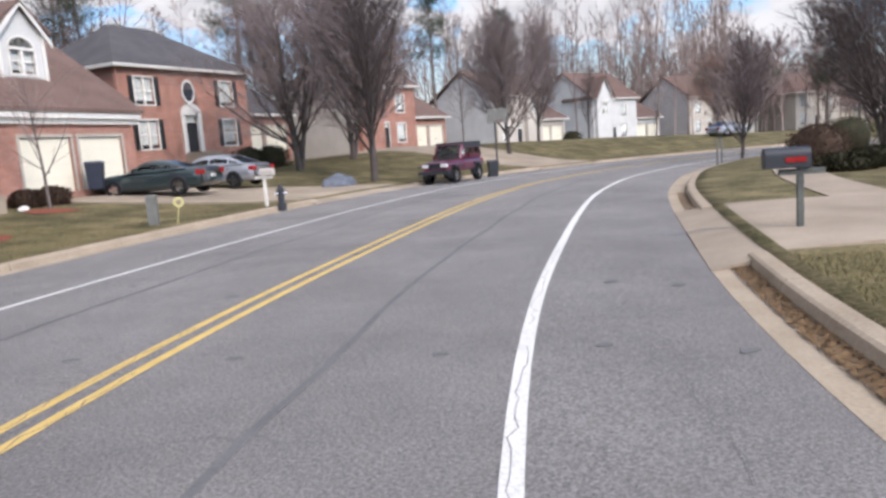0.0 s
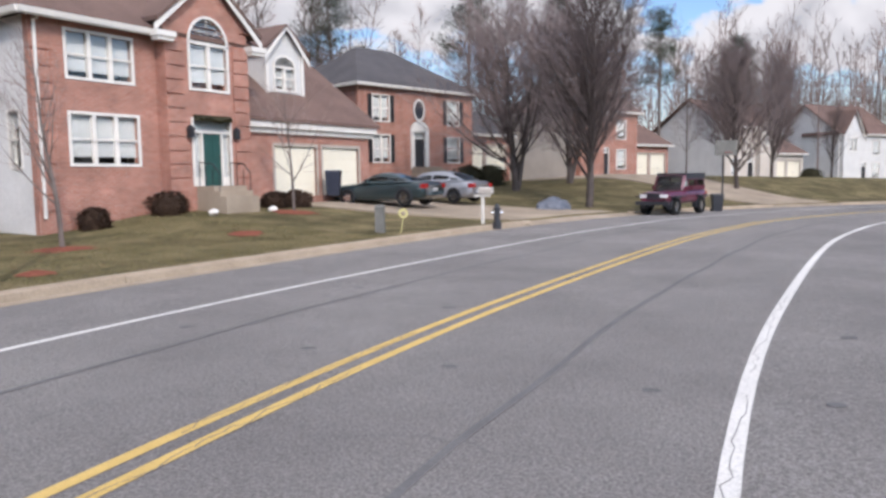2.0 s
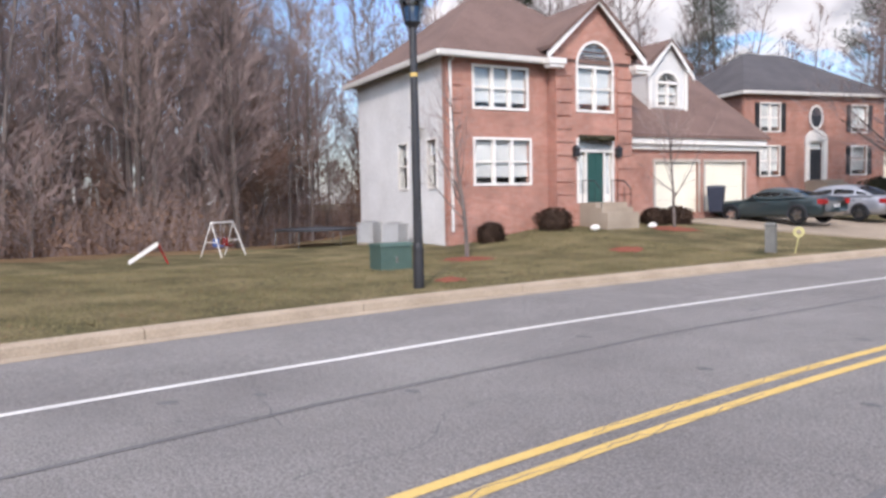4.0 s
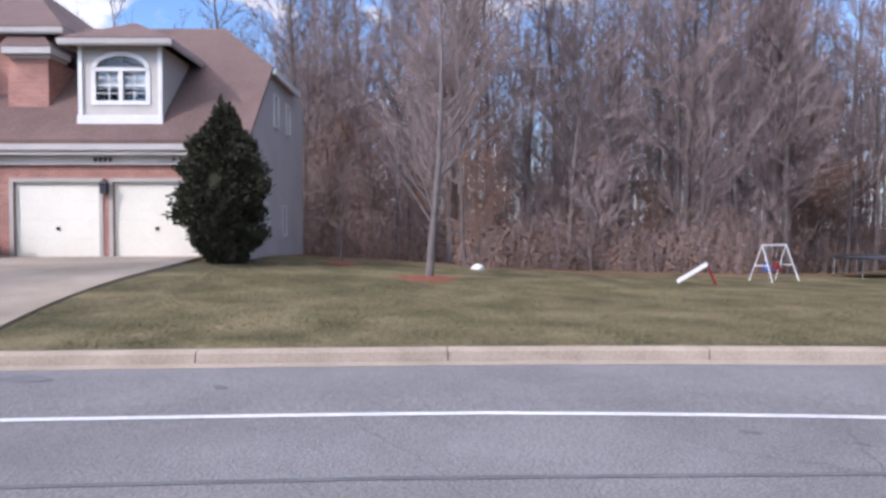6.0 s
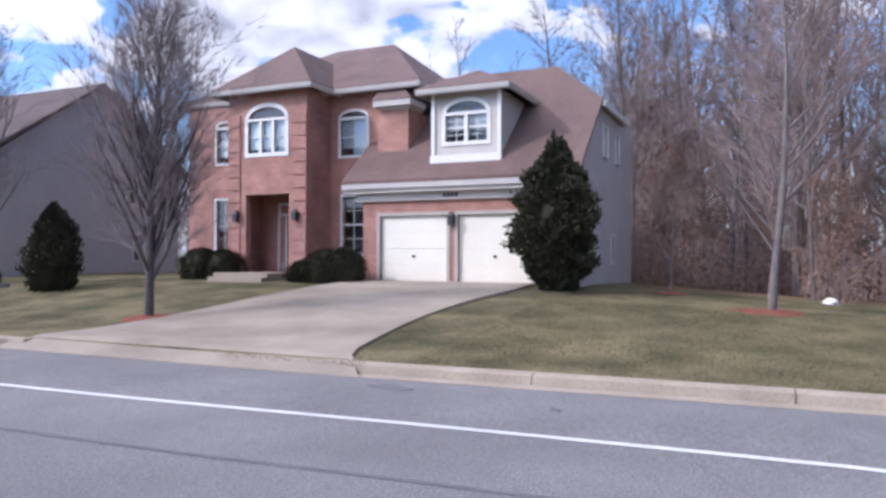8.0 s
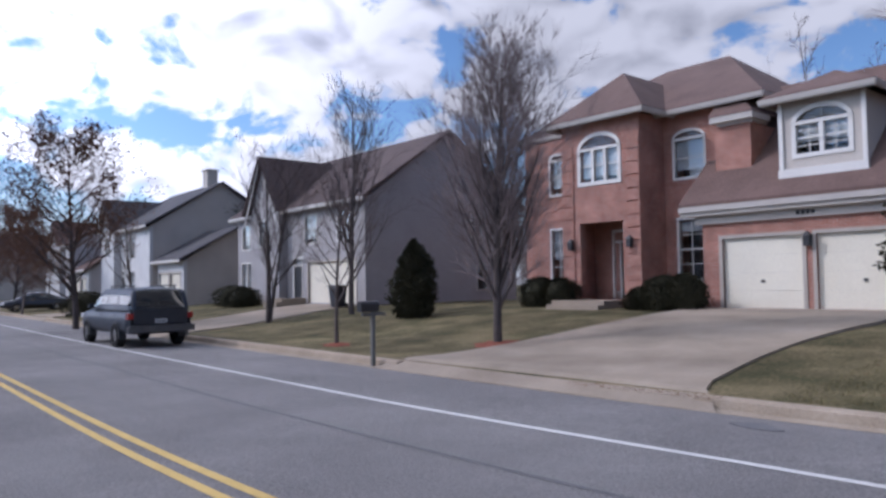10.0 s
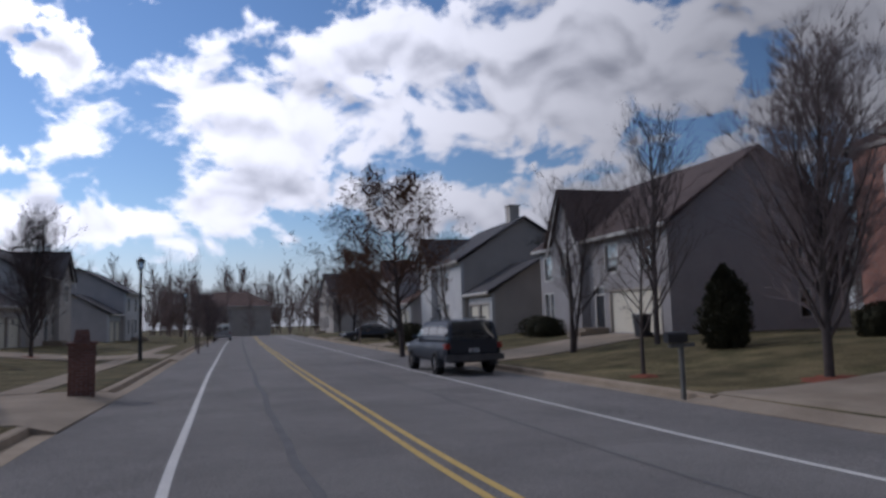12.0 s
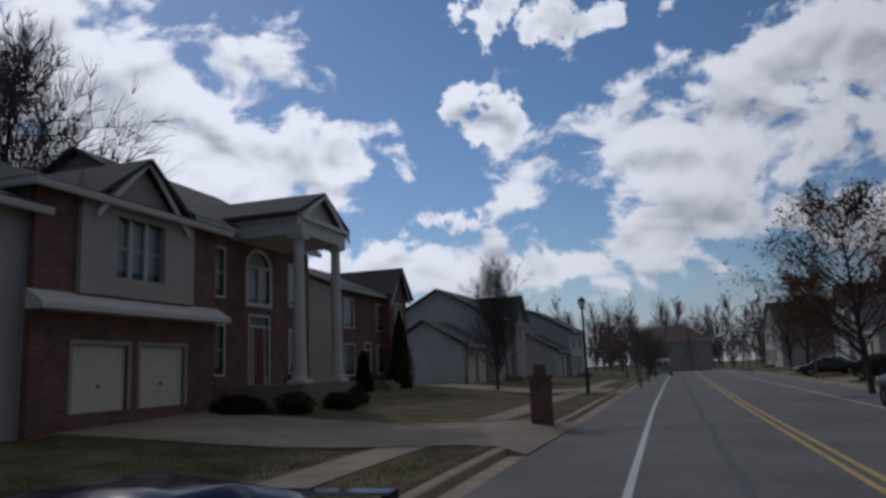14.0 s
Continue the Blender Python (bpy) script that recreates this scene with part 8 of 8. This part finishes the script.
for x, y in ((1.72, 5.38), (1.98, 7.86), (1.34, 8.29), (-0.61, 5.85), (-2.36, 6.16), (-3.21, 9.05), (0.72, 5.8), (-3.46, 5.5), (-3.96, 6.5), (-5.1, 10.5), (-5.9, 7.2), (-6.6, 3.0), (-2.0, 12.0), (-5.6, 4.0)):
    road_patch(x, y, 0.085, 0.2, SEAL, "small dark tar spot on the asphalt")
road_patch(-9.85, -4.85, 0.32, 1.4, SEAL, "dark cover patch beside the gutter")
for x, y, r in ((-7.0, 2.3, 0.1), (-9.2, -2.5, 0.09)):
    road_patch(x, y, r, 0.8, SEAL, "small dark tar spot on the asphalt")


def crack(pts, w, mat, label, lift=0.0):
    """A thin wandering crack on the road; lift raises it onto a painted line."""
    rng = random.Random(len(pts) * 13 + int(pts[0][0] * 10))
    path = []
    for (a, b), (c, e) in zip(pts[:-1], pts[1:]):
        k = max(2, int(math.hypot(c - a, e - b) / 0.12))
        for i in range(k):
            t = i / k
            path.append((a + (c - a) * t + rng.uniform(-0.04, 0.04), b + (e - b) * t + rng.uniform(-0.04, 0.04)))
    path.append(pts[-1])
    verts, faces = [], []
    for i, (x, y) in enumerate(path):
        x2, y2 = path[min(i + 1, len(path) - 1)]
        x1, y1 = path[max(i - 1, 0)]
        n = Vector((y1 - y2, x2 - x1, 0)).normalized() * w * rng.uniform(0.4, 1.0)
        s, d = sd(x, y)
        z = float(road_z(s)) + 0.0335 + lift - 0.01 * abs(d) / 3.2
        verts += [(x - n.x, y - n.y, z), (x + n.x, y + n.y, z)]
    for i in range(len(path) - 1):
        faces.append((2 * i, 2 * i + 1, 2 * i + 3, 2 * i + 2))
    tagged(raw("road_crack", verts, faces, mat), label, "crack", "road cracks")


crack([(-4.6, 2.0), (-4.4, 3.0), (-4.9, 3.8), (-4.8, 4.6)], 0.008, SEAL, "thin crack wandering over the asphalt")
crack([(-2.8, 4.2), (-2.0, 4.4), (-1.3, 4.2)], 0.006, SEAL, "thin crack across the lane")
crack([(0.9, 3.4), (1.05, 4.6), (1.0, 5.8)], 0.005, SEAL, "thin dark crack beside the edge line")
crack([(-6.6, 1.8), (-6.0, 2.6), (-5.9, 3.4)], 0.008, SEAL, "thin crack wandering over the asphalt")
crack([(-7.5, -1.0), (-6.4, -0.4), (-5.2, -0.2)], 0.008, SEAL, "thin crack across the far lane")
crack([(-7.6, 3.4), (-6.4, 2.9), (-5.6, 2.6)], 0.008, SEAL, "thin crack across the far lane")
_p = [at_sd(s, 3.45 + 0.03 * math.sin(s * 3.1)).xy for s in np.arange(2.0, 11, 0.5)]
crack([tuple(v) for v in _p], 0.007, SEAL, "jagged crack running along the white line")
_p = [at_sd(s, 0.15 + 0.03 * math.sin(s * 2.3)).xy for s in np.arange(1.5, 8, 0.5)]
crack([tuple(v) for v in _p], 0.007, SEAL, "jagged crack running along the yellow line")


def condenser(x, y, turn, z):
    """An outdoor cooling unit with a louvred case and a fan guard."""
    e = empty("cooling_unit", pose(x, y, z, 0, 0, turn), "grey outdoor cooling unit beside the siding wall", "cooling unit")
    mat = surface("grey_enamel", (0.30, 0.30, 0.29), (0.40, 0.40, 0.39), 0.55, 3, 30, 0.05)
    bm = bmesh.new()
    box(bm, (-0.36, -0.36, -0.1), (0.36, 0.36, 0.06))
    part("pad", bm, CONCRETE, e)
    for k in range(9):
        bm = bmesh.new()
        z0 = 0.1 + k * 0.075
        prism(bm, [(-0.35, -0.35, z0), (0.35, -0.35, z0), (0.35, 0.35, z0), (-0.35, 0.35, z0)], [(-0.32, -0.32, z0 + 0.06), (0.32, -0.32, z0 + 0.06), (0.32, 0.32, z0 + 0.06), (-0.32, 0.32, z0 + 0.06)])
        part("louvre", fix(bm), mat, e)
    bm = bmesh.new()
    box(bm, (-0.36, -0.36, 0.78), (0.36, 0.36, 0.84))
    top = part("top", bm, mat, e)
    bm = bmesh.new()
    for k in range(4):
        n = 20
        r = 0.08 + 0.07 * k
        for i in range(n):
            p0, p1 = 2 * math.pi * i / n, 2 * math.pi * (i + 1) / n
            tube(bm, (r * math.cos(p0), r * math.sin(p0), 0.87), (r * math.cos(p1), r * math.sin(p1), 0.87), 0.006, 0.006, 4)
    part("fan_guard", bm, BLACK_PAINT, top)


for u, v in ((-0.5, 2.2), (-0.5, 4.4)):
    p = site(-17.65, 16.17, 16, z=0) @ Vector((u, v, 0))
    condenser(p.x, p.y, 16, ground_z(p.x, p.y))


def dish(x, y, z, turn):
    e = empty("satellite_dish", pose(x, y, z, 0, 0, turn), "small grey satellite dish on the siding", "dish")
    bm = bmesh.new()
    n = 20
    c = bm.verts.new((-0.32, 0, 0))
    rings = []
    for r, d in ((0.12, -0.31), (0.24, -0.27)):
        rings.append([bm.verts.new((d, r * math.cos(2 * math.pi * i / n), r * math.sin(2 * math.pi * i / n))) for i in range(n)])
    for i in range(n):
        j = (i + 1) % n
        bm.faces.new((c, rings[0][i], rings[0][j]))
        bm.faces.new((rings[0][i], rings[1][i], rings[1][j], rings[0][j]))
    ob = part("reflector", bm, GREY_POST, e)
    bm = bmesh.new()
    tube(bm, (0.02, 0, -0.1), (-0.3, 0, 0), 0.02, 0.02, 6)
    tube(bm, (-0.3, 0, -0.2), (-0.55, 0, -0.02), 0.012, 0.012, 6)
    part("arm", bm, GREY_POST, e)


p = site(-17.65, 16.17, 16, z=0) @ Vector((0.37, 1.6, 0))
dish(p.x, p.y, 4.3, 90 - 16)
for k, (x, y, r, hh) in enumerate(((9.6, -24.2, 0.6, 0.7), (8.9, -26.6, 0.6, 0.6), (9.3, -28.8, 0.7, 0.7), (10.2, -30.4, 0.8, 0.9))):
    evergreen(x, y, dome(r), hh, "low dark shrub before the columned porch", 1600, 0.05, "hedge_shrub", 80 + k)


def marker_post(x, y):
    e = empty("marker_post", pose(x, y, ground_z(x, y)), "slim grey-green post on the verge", "post", "marker posts")
    bm = bmesh.new()
    tube(bm, (0, 0, -0.2), (0, 0, 1.15), 0.05, 0.05, 8)
    part("shaft", bm, GREY_POST, e)
    bm = bmesh.new()
    tube(bm, (0, 0, 1.15), (0, 0, 1.2), 0.06, 0.03, 8)
    part("cap", bm, GREY_POST, e)


marker_post(11.6, 32.6)
marker_post(12.1, 33.4)


def basketball_hoop(x, y, turn):
    e = empty("basketball_hoop", pose(x, y, ground_z(x, y), 0, 0, turn), "dark basketball hoop on a pole beside the drive", "basketball hoop")
    bm = bmesh.new()
    tube(bm, (0, 0, -0.3), (0, 0, 2.9), 0.05, 0.05, 10)
    part("pole", bm, BLACK_PAINT, e)
    bm = bmesh.new()
    box(bm, (-0.6, -0.36, 2.7), (0.6, -0.33, 3.5))
    part("backboard", bm, GREY_POST, e, "weathered grey backboard")
    bm = bmesh.new()
    for z in (2.8, 3.1):
        tube(bm, (0, -0.33, z + 0.15), (0, 0, z - 0.25), 0.02, 0.02, 6)
    part("bracket", bm, BLACK_PAINT, e)
    bm = bmesh.new()
    n = 16
    for i in range(n):
        a, b = 2 * math.pi * i / n, 2 * math.pi * (i + 1) / n
        tube(bm, (0.22 * math.cos(a), -0.6 + 0.22 * math.sin(a), 2.85), (0.22 * math.cos(b), -0.6 + 0.22 * math.sin(b), 2.85), 0.012, 0.012, 5)
    part("ring", bm, LAMP_RED, e)


basketball_hoop(2.6, 42.5, 20)

rng_c = random.Random(8)
for d, s0, s1, w in ((3.46, 2.0, 7.0, 0.0045), (3.45, 7.3, 12.0, 0.004), (-0.01, -4.0, 2.2, 0.009), (0.26, 0.5, 6.5, 0.008), (-0.02, 4.0, 8.0, 0.007)):
    crack([at_sd(float(v), d + rng_c.uniform(-0.02, 0.02)).xy[:] for v in np.arange(s0, s1, 0.5)], w, SEAL, "fine crack along the painted road line", 0.0045)
